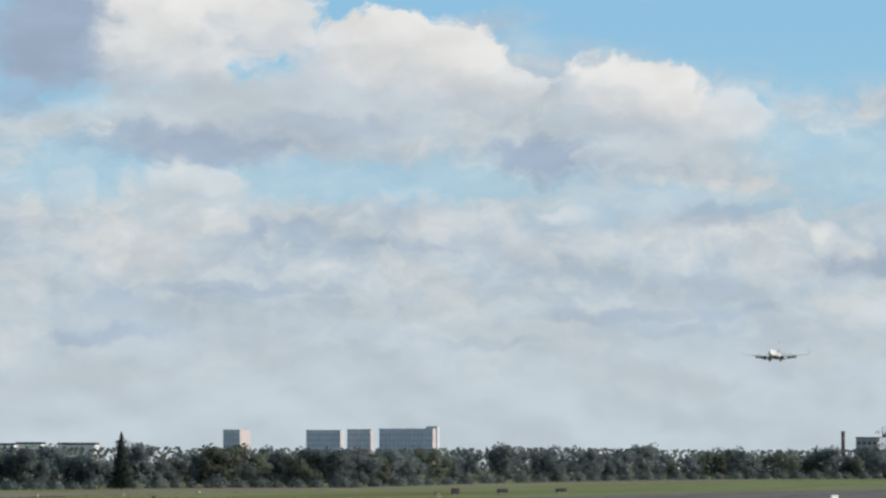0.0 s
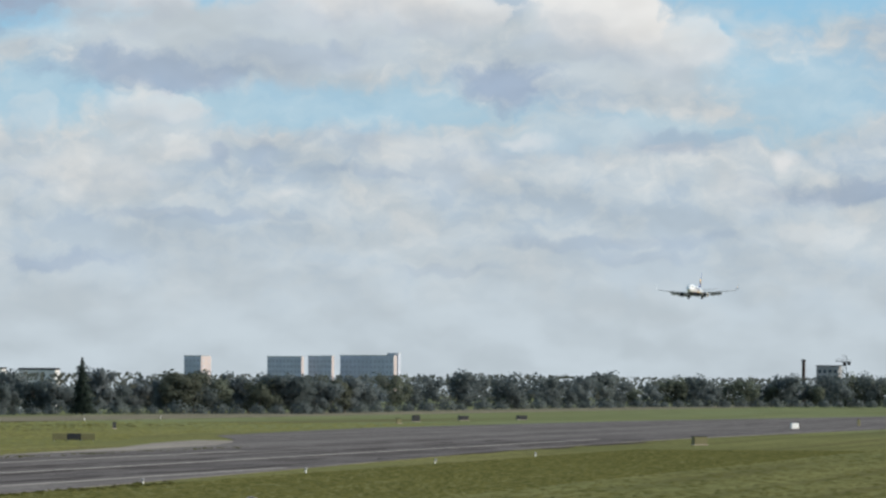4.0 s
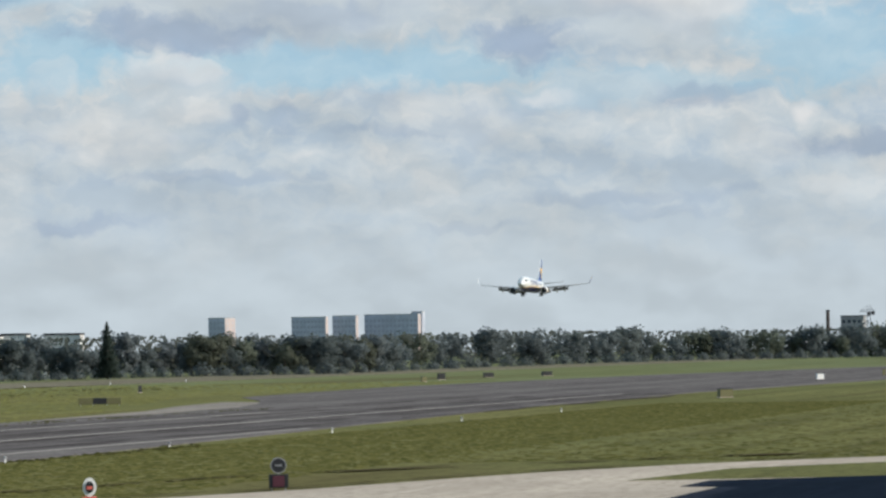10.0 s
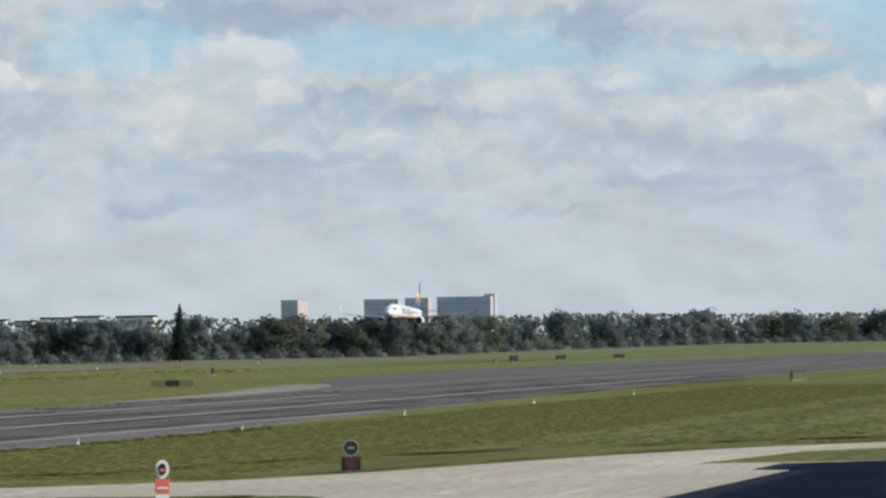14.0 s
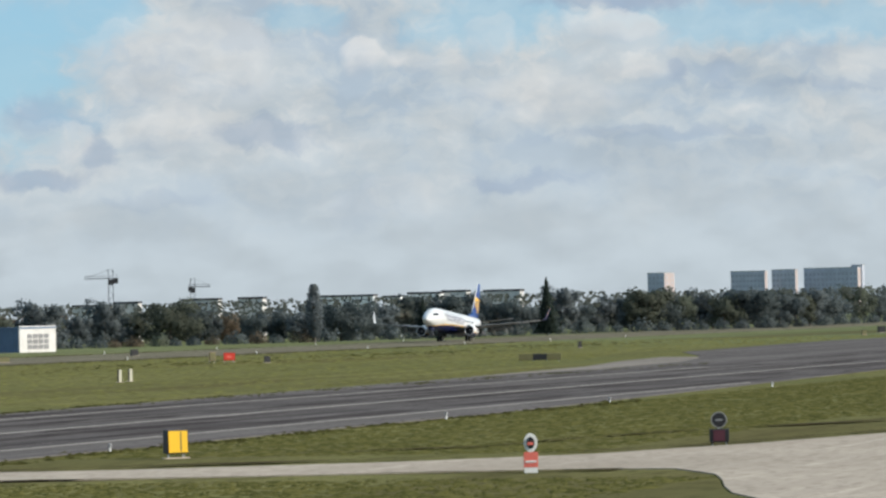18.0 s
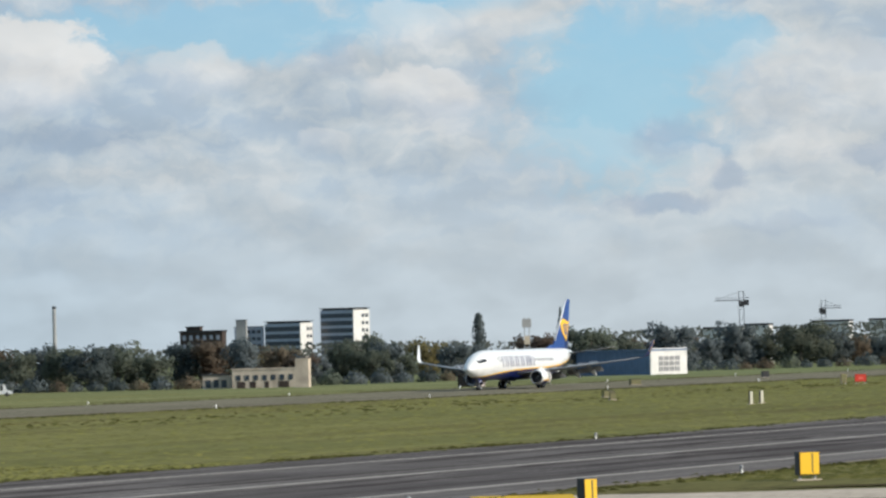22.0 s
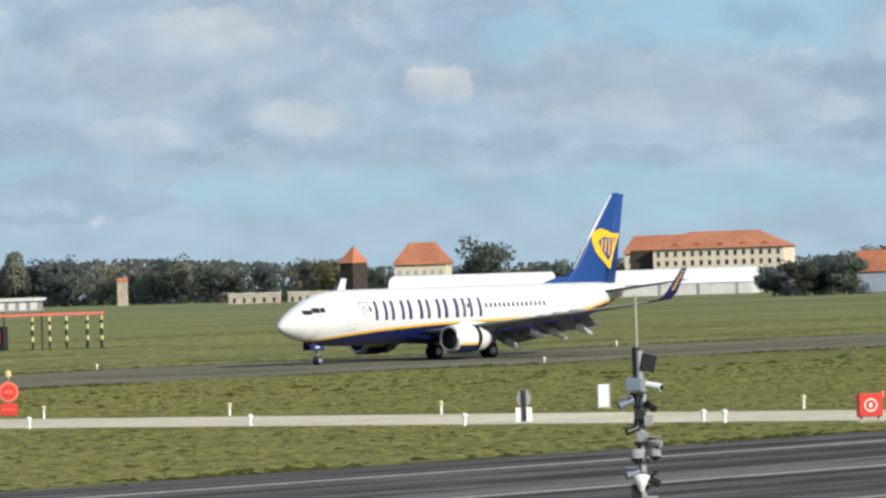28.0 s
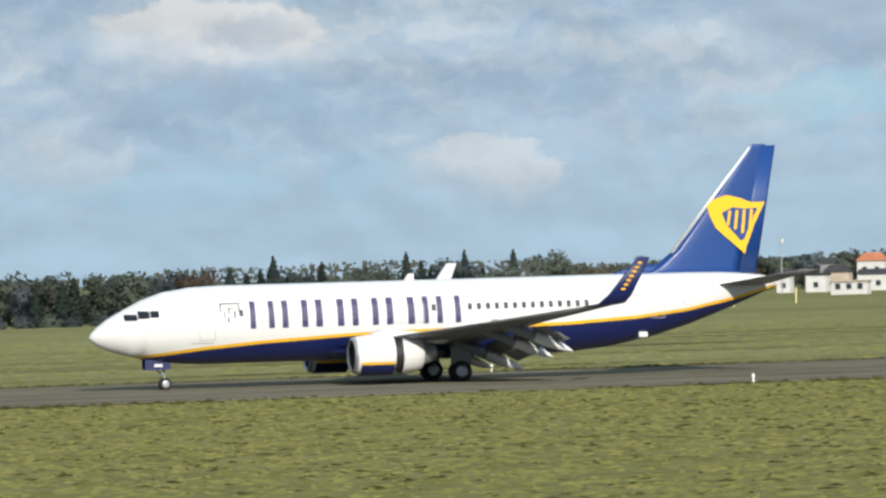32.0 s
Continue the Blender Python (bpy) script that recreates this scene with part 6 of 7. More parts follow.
# ---- the control tower ----
def control_tower():
    p = polar(-52.55, 1010)
    ob = thing("control_tower", pose(p.x, p.y, 0, 0, 0, 52.55), "silver-grey control tower with a flared glazed cab", "tower")
    part("shaft", lathe([(-0.3, 5.3), (10.2, 5.3), (10.6, 5.3)], axis="z", sides=32, caps=True), TOWER_PANEL, ob, smooth=True)
    part("neck", lathe([(10.5, 4.9), (13.5, 4.95), (16.5, 5.3), (18.4, 5.85), (19.6, 6.5)], axis="z", sides=32), TOWER_PANEL, ob, "flaring silver neck", smooth=True)
    part("gallery", lathe([(19.4, 8.9), (19.7, 9.0), (20.5, 9.0), (20.5, 8.2), (19.5, 6.0)], axis="z", sides=36), PALE_PANEL, ob, "pale grey ring gallery", smooth=False)
    part("gallery_wall", lathe([(20.4, 7.6), (21.9, 7.8)], axis="z", sides=36), TOWER_PANEL, ob)
    part("window_ring", lathe([(21.9, 7.75), (23.2, 7.9)], axis="z", sides=36), PANE, ob, "ring of dark windows")
    part("ring_fascia", lathe([(23.1, 8.2), (25.6, 8.6), (25.7, 8.4), (25.7, 5.0)], axis="z", sides=36), PALE_PANEL, ob, "pale curved fascia")
    for k in range(18):
        a = 2 * math.pi * k / 18
        bm = boxed(-0.45, 0.45, 7.72, 8.05, 21.9, 23.2)
        bmesh.ops.rotate(bm, cent=(0, 0, 0), matrix=Matrix.Rotation(a, 3, "Z"), verts=bm.verts)
        if k % 2:
            part("window_pier", bm, TOWER_PANEL, ob)
        else:
            bm.free()
    part("cab_sill", lathe([(25.6, 5.5), (26.4, 5.66)], axis="z", sides=12), TOWER_PANEL, ob)
    cab = part("cab_glazing", lathe([(26.3, 5.62), (30.7, 6.45)], axis="z", sides=12), PANE, ob, "dark outward-leaning cab windows")
    part("cab_roof", lathe([(30.6, 6.6), (32.1, 6.6), (32.4, 6.2), (32.5, 0.1)], axis="z", sides=24), TOWER_PANEL, ob, "silver-grey cab roof")
    for k in range(12):
        a = 2 * math.pi * k / 12
        part("mullion", rodded((5.72 * math.cos(a), 5.72 * math.sin(a), 26.5), (6.56 * math.cos(a), 6.56 * math.sin(a), 30.7), 0.1, sides=6), GREY_WALL, cab)
    for x, y, z, hgt in ((1.5, 0, 32.4, 1.4), (-2.0, 1, 32.4, 0.9), (0.4, -2, 32.4, 2.0)):
        part("aerial", rodded((x, y, z), (x, y, z + hgt), 0.06, sides=6), STEEL, ob)


control_tower()
ob, ll, lr = building("tower_offices", "slate-blue two-storey office wing of the control tower", -53.06, 1000, 16.4, 1.0, 11.6, 16, PALE_OFFICE, DARK_ROOF, front=(5.8, 2, 3.0, 4, 2.4, 1.1), over=0.15)
for z in (4.6, 8.6):
    part("window_band", boxed(-ll + 4.5, -2.0, -0.12, 0.1, z, z + 1.0), PANE, ob)
part("roof_hut", boxed(-4.6, 0.2, 1.0, 4.0, 11.8, 13.2), WHITE_WALL, ob)
building("tower_offices", "white single-storey wing with a few windows", -51.6, 1002, 10.2, 0.8, 8.9, 12, WHITE_WALL, WHITE_WALL, front=(5.4, 1, 3, 3, 1.3, 1.4), over=0.1)
building("tower_link", "pale link between tower and offices", -52.78, 998, 6.0, 0.6, 10.2, 10, GREY_WALL, WHITE_WALL, front=(5.0, 1, 3, 3, 1.1, 1.3), over=0.1)
p = polar(-53.85, 1003)
ob = thing("aerial_frame", pose(p.x, p.y, 0, 0, 0, 53.8), "small steel aerial frame on the office roof", "antenna")
part("post", rodded((0, 0, 11.5), (0, 0, 17.6), 0.16, sides=8), STEEL, ob)
part("hoop", lathe([(15.2, 1.0), (18.0, 1.0)], axis="z", sides=8), STEEL, ob)
for s in (-1, 1):
    part("panel_aerial", boxed(s * 1.3 - 0.25, s * 1.3 + 0.25, -0.2, 0.2, 13.5, 15.4), WHITE_WALL, ob)
p = polar(-49.97, 1060)
MAST_GREY = material("dull_mast_grey", (0.30, 0.32, 0.35), 0.6, grain=0.2, scale=2.0)
ob = thing("lattice_mast", pose(p.x, p.y, 0, 0, 0, 40), "tall slim grey steel radio mast", "mast")
for k in range(3):
    a = 2 * math.pi * k / 3
    part("mast_leg", rodded((0.55 * math.cos(a), 0.55 * math.sin(a), -0.3), (0.4 * math.cos(a), 0.4 * math.sin(a), 32.4), 0.2, sides=6), MAST_GREY, ob)
bm = bmesh.new()
for k in range(32):
    a, b = 2 * math.pi * (k % 3) / 3, 2 * math.pi * ((k + 1) % 3) / 3
    rod(bm, (0.5 * math.cos(a), 0.5 * math.sin(a), k), (0.5 * math.cos(b), 0.5 * math.sin(b), k + 1), 0.11, sides=4)
part("lattice", bm, MAST_GREY, ob)
for z in (27.5, 29.5, 31.0):
    part("drum_aerial", rodded((-0.3, -0.75, z), (-0.3, -0.45, z), 0.5, sides=12), GREY_WALL, ob)
p = polar(-59.05, 930)
ob = thing("lamp_mast", pose(p.x, p.y, 0), "thin grey lamp mast among the houses", "mast")
part("pole", rodded((0, 0, -0.3), (0, 0, 9.6), 0.14, 0.08, 8), STEEL, ob)
part("lamp_head", boxed(-0.35, 0.35, -0.2, 0.2, 9.4, 10.1), WHITE_WALL, ob)
for turn in (-53.55, -53.65, -53.75):
    p = polar(turn + 2.35, 1040)
    ob = thing("flagpole", pose(p.x, p.y, 0), "slim bare flagpole near the tower", "flagpole", "flagpoles by the tower")
    part("pole", rodded((0, 0, -0.3), (0, 0, 11), 0.12, 0.07, 8), STEEL, ob)


# ---- parked cars ----
CAR_PAINTS = [material("car_paint_" + n, c, 0.3, 0.2, coat=0.5) for n, c in (("white", (0.7, 0.7, 0.7)), ("silver", (0.4, 0.41, 0.42)), ("black", (0.02, 0.02, 0.022)), ("blue", (0.03, 0.06, 0.16)), ("red", (0.25, 0.02, 0.02)))]
CAR_WORDS = ("white", "silver", "black", "dark blue", "red")


def car(turn, d, face, k, van=False):
    p = polar(turn, d)
    ob = thing("van" if van else "car", pose(p.x, p.y, 0, 0, 0, face), CAR_WORDS[k] + (" delivery van parked by the building" if van else " parked car at the edge of the field"), "van" if van else "car", "parked cars")
    bm = bmesh.new()
    top = 1.9 if van else 1.42
    prof = [(-2.1, 0.3), (-2.15, 0.8), (-2.0, top - 0.1) if van else (-1.75, 0.95), (-1.9, top) if van else (-1.2, top), (0.9, top) if van else (0.35, top), (1.2, 1.0), (2.1, 0.82), (2.15, 0.35)]
    loft(bm, [[Vector((x, s * w, z)) for x, z in prof] for s, w in ((-1, 0.86), (1, 0.86))])
    body = part("body", bm, CAR_PAINTS[k], ob)
    for s in (-1, 1):
        part("side_glass", boxed(-1.5 if not van else 0.3, 0.75, s * 0.83, s * 0.88, 0.95, top - 0.08), GLASS, body)
        for x in (-1.3, 1.35):
            part("wheel", rodded((x, s * 0.7, 0.31), (x, s * 0.9, 0.31), 0.31, sides=12), RUBBER, ob)


rng = random.Random(9)
for k in range(22):
    turn = -48.4 - k * 0.19 + rng.uniform(-0.04, 0.04)
    if turn < -51.4:
        turn -= 0.1
    car(turn, 1010 + rng.uniform(-6, 14) - 2 * k, 48 + rng.uniform(-10, 10) + 90 * (k % 3 == 0), rng.randrange(4))
car(-16.57, 825, 10, 0, van=True)
car(-18.7, 815, 108, 0)
car(-17.72, 815, 80, 0)
car(-17.52, 820, 85, 1)
car(-57.0, 900, 20, 0)
car(-53.3, 950, 52, 0)


# ---- things on the field ----
SIGN_YELLOW = material("sign_yellow", (0.80, 0.46, 0.01), 0.45, grain=0.08, scale=2.0)
SIGN_RED = material("sign_red", (0.62, 0.045, 0.025), 0.45, grain=0.08, scale=2.0)
SIGN_PINK = material("faded_red", (0.72, 0.16, 0.12), 0.5, grain=0.1, scale=2.0)
SIGN_WHITE = material("sign_white", (0.78, 0.77, 0.74), 0.5, grain=0.06, scale=2.0)
SIGN_BLACK = material("sign_black", (0.012, 0.012, 0.014), 0.5)
MAROON = material("maroon_panel", (0.085, 0.018, 0.03), 0.5, grain=0.1, scale=2.0)
OLIVE = material("olive_box", (0.13, 0.12, 0.05), 0.7, grain=0.2, scale=2.0)
TAN = material("tan_box", (0.36, 0.25, 0.15), 0.7, grain=0.2, scale=2.0)
LAMP_YELLOW = material("yellow_lamp_cap", (0.60, 0.52, 0.24), 0.35)


POLE_GREY = material("weathered_pole", (0.30, 0.29, 0.20), 0.6, grain=0.2, scale=6.0)


def facing(x, y, extra=0.0):
    """A pose at a place on the ground, its front (-y) towards the terrace."""
    return pose(x, y, 0, 0, 0, -math.degrees(math.atan2(x, y)) + extra)


def box_sign(x, y, w, h, deep, mat, label, turned=0.0, bars=(), legs=0.22, side=None, group="taxiway signs", category="sign"):
    ob = thing("taxiway_sign", facing(x, y, turned), label, category, group)
    case = part("case", boxed(-w / 2, w / 2, -deep / 2, deep / 2, legs, legs + h, bevel=0.025), side or SIGN_BLACK, ob, "dark sign case")
    part("face", boxed(-w / 2 + 0.04, w / 2 - 0.04, -deep / 2 - 0.02, -deep / 2 + 0.01, legs + 0.04, legs + h - 0.04), mat, ob)
    for s in (-1, 1):
        part("leg", boxed(s * w * 0.36 - 0.04, s * w * 0.36 + 0.04, -0.04, 0.04, -0.1, legs + 0.02), STEEL, ob)
    part("footing", boxed(-w / 2 - 0.1, w / 2 + 0.1, -0.2, 0.2, -0.1, 0.05, bevel=0.02), CONCRETE, ob)
    for x0, x1, z0, z1, m in bars:
        part("lettering_bar", boxed(x0 * w, x1 * w, -deep / 2 - 0.03, -deep / 2 - 0.015, legs + z0 * h, legs + z1 * h), m, ob)
    return ob


# round signs by the apron
ob = thing("round_sign", facing(-5.3, 218.0), "round black sign with a white bar above a maroon box", "sign")
part("disc", rodded((0, -0.06, 1.08), (0, 0.02, 1.08), 0.32, sides=28), SIGN_BLACK, ob)
part("disc_rim", lathe([(-0.075, 0.30), (-0.075, 0.34), (0.02, 0.345), (0.03, 0.3)], sides=28, at=(0, 0, 1.08)), GREY_WALL, ob)
part("bar", boxed(-0.15, 0.15, -0.085, -0.06, 1.04, 1.12), GREY_WALL, ob)
part("panel", boxed(-0.42, 0.42, -0.14, 0.14, 0.12, 0.7, bevel=0.02), SIGN_BLACK, ob)
part("panel_face", boxed(-0.25, 0.25, -0.16, -0.13, 0.18, 0.64), MAROON, ob, "maroon face of the box")
for s in (-1, 1):
    part("leg", boxed(s * 0.3 - 0.03, s * 0.3 + 0.03, -0.03, 0.03, -0.1, 0.14), STEEL, ob)
part("post", rodded((0, 0.05, 0.6), (0, 0.05, 1.1), 0.035, sides=8), STEEL, ob)
ob = thing("round_sign", facing(-11.4, 185.5), "round white-rimmed sign over a faded red panel", "sign")
plate = part("plate", lathe([(-0.05, 0.01), (-0.05, 0.16), (-0.05, 0.25), (0.03, 0.25)], sides=24, at=(0, 0, 0)), SIGN_WHITE, ob, "white oval plate")
plate.location, plate.scale = (0, 0, 1.12), (1, 1, 1.38)
mark = part("mark", rodded((0, -0.09, 0), (0, -0.05, 0), 0.15, sides=20), SIGN_BLACK, ob, "black oval centre")
mark.location, mark.scale = (0, 0, 1.12), (1, 1, 1.45)
part("mark_bar", boxed(-0.1, 0.1, -0.11, -0.085, 1.04, 1.15), SIGN_PINK, ob)
part("panel", boxed(-0.26, 0.26, -0.05, 0.05, 0.22, 0.78, bevel=0.01), SIGN_PINK, ob, "faded red panel")
part("panel_bar", boxed(-0.2, 0.2, -0.07, -0.045, 0.4, 0.47), SIGN_WHITE, ob)
part("foot_panel", boxed(-0.24, 0.24, -0.04, 0.06, 0.02, 0.22), SIGN_WHITE, ob)
part("post", rodded((0, 0.07, -0.1), (0, 0.07, 1.3), 0.03, sides=8), STEEL, ob)
ob = thing("round_sign", facing(-149.2, 198.3), "round red no-entry sign with a lamp above a red panel", "sign")
part("disc", rodded((0, -0.06, 1.25), (0, 0.02, 1.25), 0.5, sides=28), SIGN_PINK, ob)
part("disc_face", rodded((0, -0.09, 1.25), (0, -0.05, 1.25), 0.36, sides=28), SIGN_RED, ob)
part("bar", boxed(-0.22, 0.22, -0.11, -0.085, 1.19, 1.3), SIGN_PINK, ob)
part("panel", boxed(-0.42, 0.42, -0.06, 0.06, 0.1, 0.68, bevel=0.02), SIGN_RED, ob)
part("panel_bar", boxed(-0.34, 0.34, -0.08, -0.055, 0.36, 0.42), SIGN_PINK, ob)
part("post", rodded((0, 0.06, -0.1), (0, 0.06, 2.0), 0.04, sides=8), STEEL, ob)
part("lamp", lathe([(1.9, 0.05), (1.98, 0.16), (2.16, 0.17), (2.3, 0.06), (2.31, 0.01)], axis="z", sides=14), LAMP_YELLOW, ob, "pale yellow lamp")

box_sign(-28.2, 213.9, 0.95, 1.0, 0.5, SIGN_YELLOW, "yellow taxiway guidance sign with a dark side", 24, ((0.1, 0.16, 0.1, 0.9, OLIVE),))
box_sign(-31.4, 178.3, 0.56, 1.02, 0.5, SIGN_YELLOW, "narrow yellow taxiway guidance sign", 30, ((0.05, 0.16, 0.08, 0.92, OLIVE),))
box_sign(-192.2, 204.7, 1.05, 0.95, 0.4, SIGN_YELLOW, "yellow taxiway sign with dark bars", -8, ((-0.06, 0.0, 0.2, 0.8, OLIVE), (0.16, 0.22, 0.2, 0.8, OLIVE)))
box_sign(-196.9, 184.4, 1.3, 0.95, 0.4, SIGN_YELLOW, "broad yellow taxiway sign with dark bars", 6, ((-0.26, -0.2, 0.15, 0.85, OLIVE), (0.0, 0.05, 0.15, 0.85, OLIVE), (0.24, 0.28, 0.15, 0.85, OLIVE)))
ob = box_sign(-90.6, 175.6, 0.95, 0.9, 0.45, SIGN_RED, "red holding sign with a white ring", 12, (), side=SIGN_RED)
part("ring", lathe([(-0.26, 0.2), (-0.275, 0.23), (-0.26, 0.26)], sides=24, at=(0, 0, 0.67)), SIGN_WHITE, ob, "white ring")
part("numeral_bar", boxed(-0.06, 0.06, -0.275, -0.25, 0.58, 0.76), SIGN_WHITE, ob)
part("side_lamp", rodded((0.52, 0, 0.95), (0.52, 0, 1.2), 0.08, sides=10), SIGN_PINK, ob)
box_sign(-90.7, 208.2, 0.72, 0.95, 0.42, SIGN_RED, "narrow red holding sign", 25, ((-0.08, 0.0, 0.3, 0.7, SIGN_PINK),), side=SIGN_RED)
box_sign(-79.0, 654.1, 1.5, 1.0, 0.4, SIGN_RED, "distant red runway sign", 5, ((-0.2, 0.2, 0.35, 0.6, SIGN_PINK),))
box_sign(-80.9, 651.4, 0.8, 1.1, 0.4, OLIVE, "distant dull yellow sign post", 20, (), side=TAN)
ob = thing("runway_sign", facing(-34.6, 584.3), "long dark sign board on the grass", "sign")
for k, m in enumerate((OLIVE, SIGN_BLACK, OLIVE)):
    part("panel", boxed(-2.45 + k * 1.63, -0.84 + k * 1.63, -0.2, 0.2, 0.12, 0.85, bevel=0.02), m, ob)
for x in (-2.2, -0.8, 0.8, 2.2):
    part("leg", boxed(x - 0.05, x + 0.05, -0.05, 0.05, -0.1, 0.15), STEEL, ob)
BOARD = material("weathered_white_board", (0.50, 0.48, 0.38), 0.7, grain=0.2, scale=3.0)
for x, y in ((-67.0, 469.6), (-66.9, 476.0)):
    ob = thing("marker_board", facing(x, y, 30), "upright white marker board with a dark side", "marker", "white marker boards")
    part("board", boxed(-0.15, 0.15, -0.1, 0.1, 0.05, 1.2, bevel=0.02), BOARD, ob)
    part("side_plate", boxed(-0.2, -0.15, -0.1, 0.1, 0.05, 1.2), DARK, ob)
    part("foot", boxed(-0.35, 0.35, -0.25, 0.25, -0.1, 0.06), CONCRETE, ob)


def cabinet(x, y, w, h, mat, label, lid=None):
    ob = thing("equipment_box", facing(x, y, 20), label, "equipment box", "equipment boxes on the field")
    part("case", boxed(-w / 2, w / 2, -w * 0.3, w * 0.3, 0.08, h, bevel=0.03), mat, ob)
    part("lid", boxed(-w / 2 - 0.04, w / 2 + 0.04, -w * 0.3 - 0.04, w * 0.3 + 0.04, h, h + 0.06), lid or DARK, ob)
    part("plinth", boxed(-w / 2 - 0.08, w / 2 + 0.08, -w * 0.3 - 0.08, w * 0.3 + 0.08, -0.1, 0.08), CONCRETE, ob)


for x, y, w, h, m, label in ((-71.7, 633.2, 0.7, 0.8, DARK, "small dark box on the grass"), (-110.6, 791.7, 1.1, 1.0, SIGN_BLACK, "black equipment box by the runway"), (-118.7, 715.6, 1.5, 0.8, OLIVE, "low olive equipment box"),
                             (-90.5, 530.8, 0.6, 0.8, OLIVE, "narrow olive equipment box"), (4.1, 915, 0.9, 0.9, OLIVE, "small dark box at the taxiway's edge"), (7.7, 972.7, 1.4, 1.2, SIGN_BLACK, "black box beside the taxiway"),
                             (17.6, 1021.8, 1.9, 0.9, SIGN_BLACK, "low black box beside the taxiway"), (30.1, 1048.8, 2.0, 0.85, SIGN_BLACK, "low black box beside the taxiway"), (36.4, 571.4, 1.55, 0.95, OLIVE, "olive sign box on the grass"),
                             (-39.0, 760.3, 0.5, 1.0, SIGN_BLACK, "thin dark post box"), (68.3, 828.7, 1.2, 1.0, SIGN_WHITE, "white box at the far taxiway edge"), (-155.6, 470.0, 1.1, 1.0, OLIVE, "narrow olive post box near the runway"),
                             (92, 900, 1.0, 1.0, OLIVE, "small dark box at the far taxiway edge"), (86, 905, 0.5, 1.2, OLIVE, "thin dark box at the far taxiway edge"), (-96.0, 560.0, 1.2, 0.7, OLIVE, "low dark box on the grass"),
                             (88, 700, 2.6, 1.0, OLIVE, "long dark box at the far taxiway edge")):
    cabinet(x, y, w, h, m, label)
ob = thing("meter_cabinet", facing(-115.5, 197.8, 12), "upright white cabinet beside the service road", "cabinet")
part("case", boxed(-0.24, 0.24, -0.2, 0.2, 0.1, 1.1, bevel=0.03), SIGN_WHITE, ob)
part("side_panel", boxed(0.24, 0.32, -0.2, 0.2, 0.0, 1.15), GREY_WALL, ob)
part("plinth", boxed(-0.3, 0.34, -0.26, 0.26, -0.1, 0.1), CONCRETE, ob)
ob = thing("back_of_sign", facing(-109.5, 181.0, 6), "oval sign seen from behind, split by a dark post", "sign")
part("plate", lathe([(-0.03, 0.01), (-0.03, 0.3), (0.02, 0.3)], sides=24, at=(0, 0, 0)), GREY_WALL, ob)
ob.children[0].location, ob.children[0].scale = (0, 0, 1.0), (1, 1, 1.25)
part("post", boxed(-0.09, 0.09, -0.1, -0.03, -0.1, 1.35), SIGN_BLACK, ob)
part("leg_panel", boxed(-0.34, 0.34, -0.02, 0.03, 0.0, 0.62), SIGN_WHITE, ob)


def edge_marker(name, label, m, tall, r, cap, group):
    ob = thing(name, m, label, "marker", group)
    part("stem", rodded((0, 0, -0.05), (0, 0, tall), r, r * 0.8, 10), SIGN_WHITE, ob)
    part("cap", lathe([(tall, r * 0.8), (tall + 0.02, r * 1.5), (tall + 0.14, r * 1.5), (tall + 0.2, 0.02)], axis="z", sides=12), cap, ob)
    return ob


first = edge_marker("edge_light", "short white edge light with a yellow cap", facing(-157.3, 197.6), 0.42, 0.07, LAMP_YELLOW, "edge lights along the service road")
for x, y in ((-145.4, 196.0), (-134.7, 196.1), (-121.4, 193.5), (-161.6, 196.4), (-154.2, 197.0), (-174.0, 196.0), (-103.0, 193.5)):
    copy_thing(first, facing(x, y))
first = edge_marker("edge_marker", "stubby white edge marker post", facing(-145.1, 181.5), 0.34, 0.08, SIGN_WHITE, "edge markers along the service road")
for x, y in ((-135.4, 181.4), (-123.0, 180.6), (-110.3, 177.6), (-98.0, 177.4), (-167.5, 182.3), (-156.0, 182.0), (-176.6, 182.6), (-188.9, 183.6), (-99.3, 178.0), (-86.0, 184.0)):
    copy_thing(first, facing(x, y))
first = edge_marker("taxiway_light", "small white taxiway edge cone", facing(*field(272, 76.4).xy), 0.2, 0.06, GREY_WALL, "taxiway edge lights")
for a, b in [(x, 76.4) for x in (60, 100, 140, 178, 216, 310, 359, 410, 460)] + [(204, 115.8), (300, 115.8)]:
    copy_thing(first, facing(*field(a, b).xy))
first = edge_marker("runway_light", "small white runway edge light", facing(*field(84, 239).xy), 0.26, 0.06, SIGN_WHITE, "runway edge lights")
for k in range(-2, 16):
    copy_thing(first, facing(*field(84 + 60 * k, 285).xy))
    if k:
        copy_thing(first, facing(*field(84 + 60 * k, 239).xy))


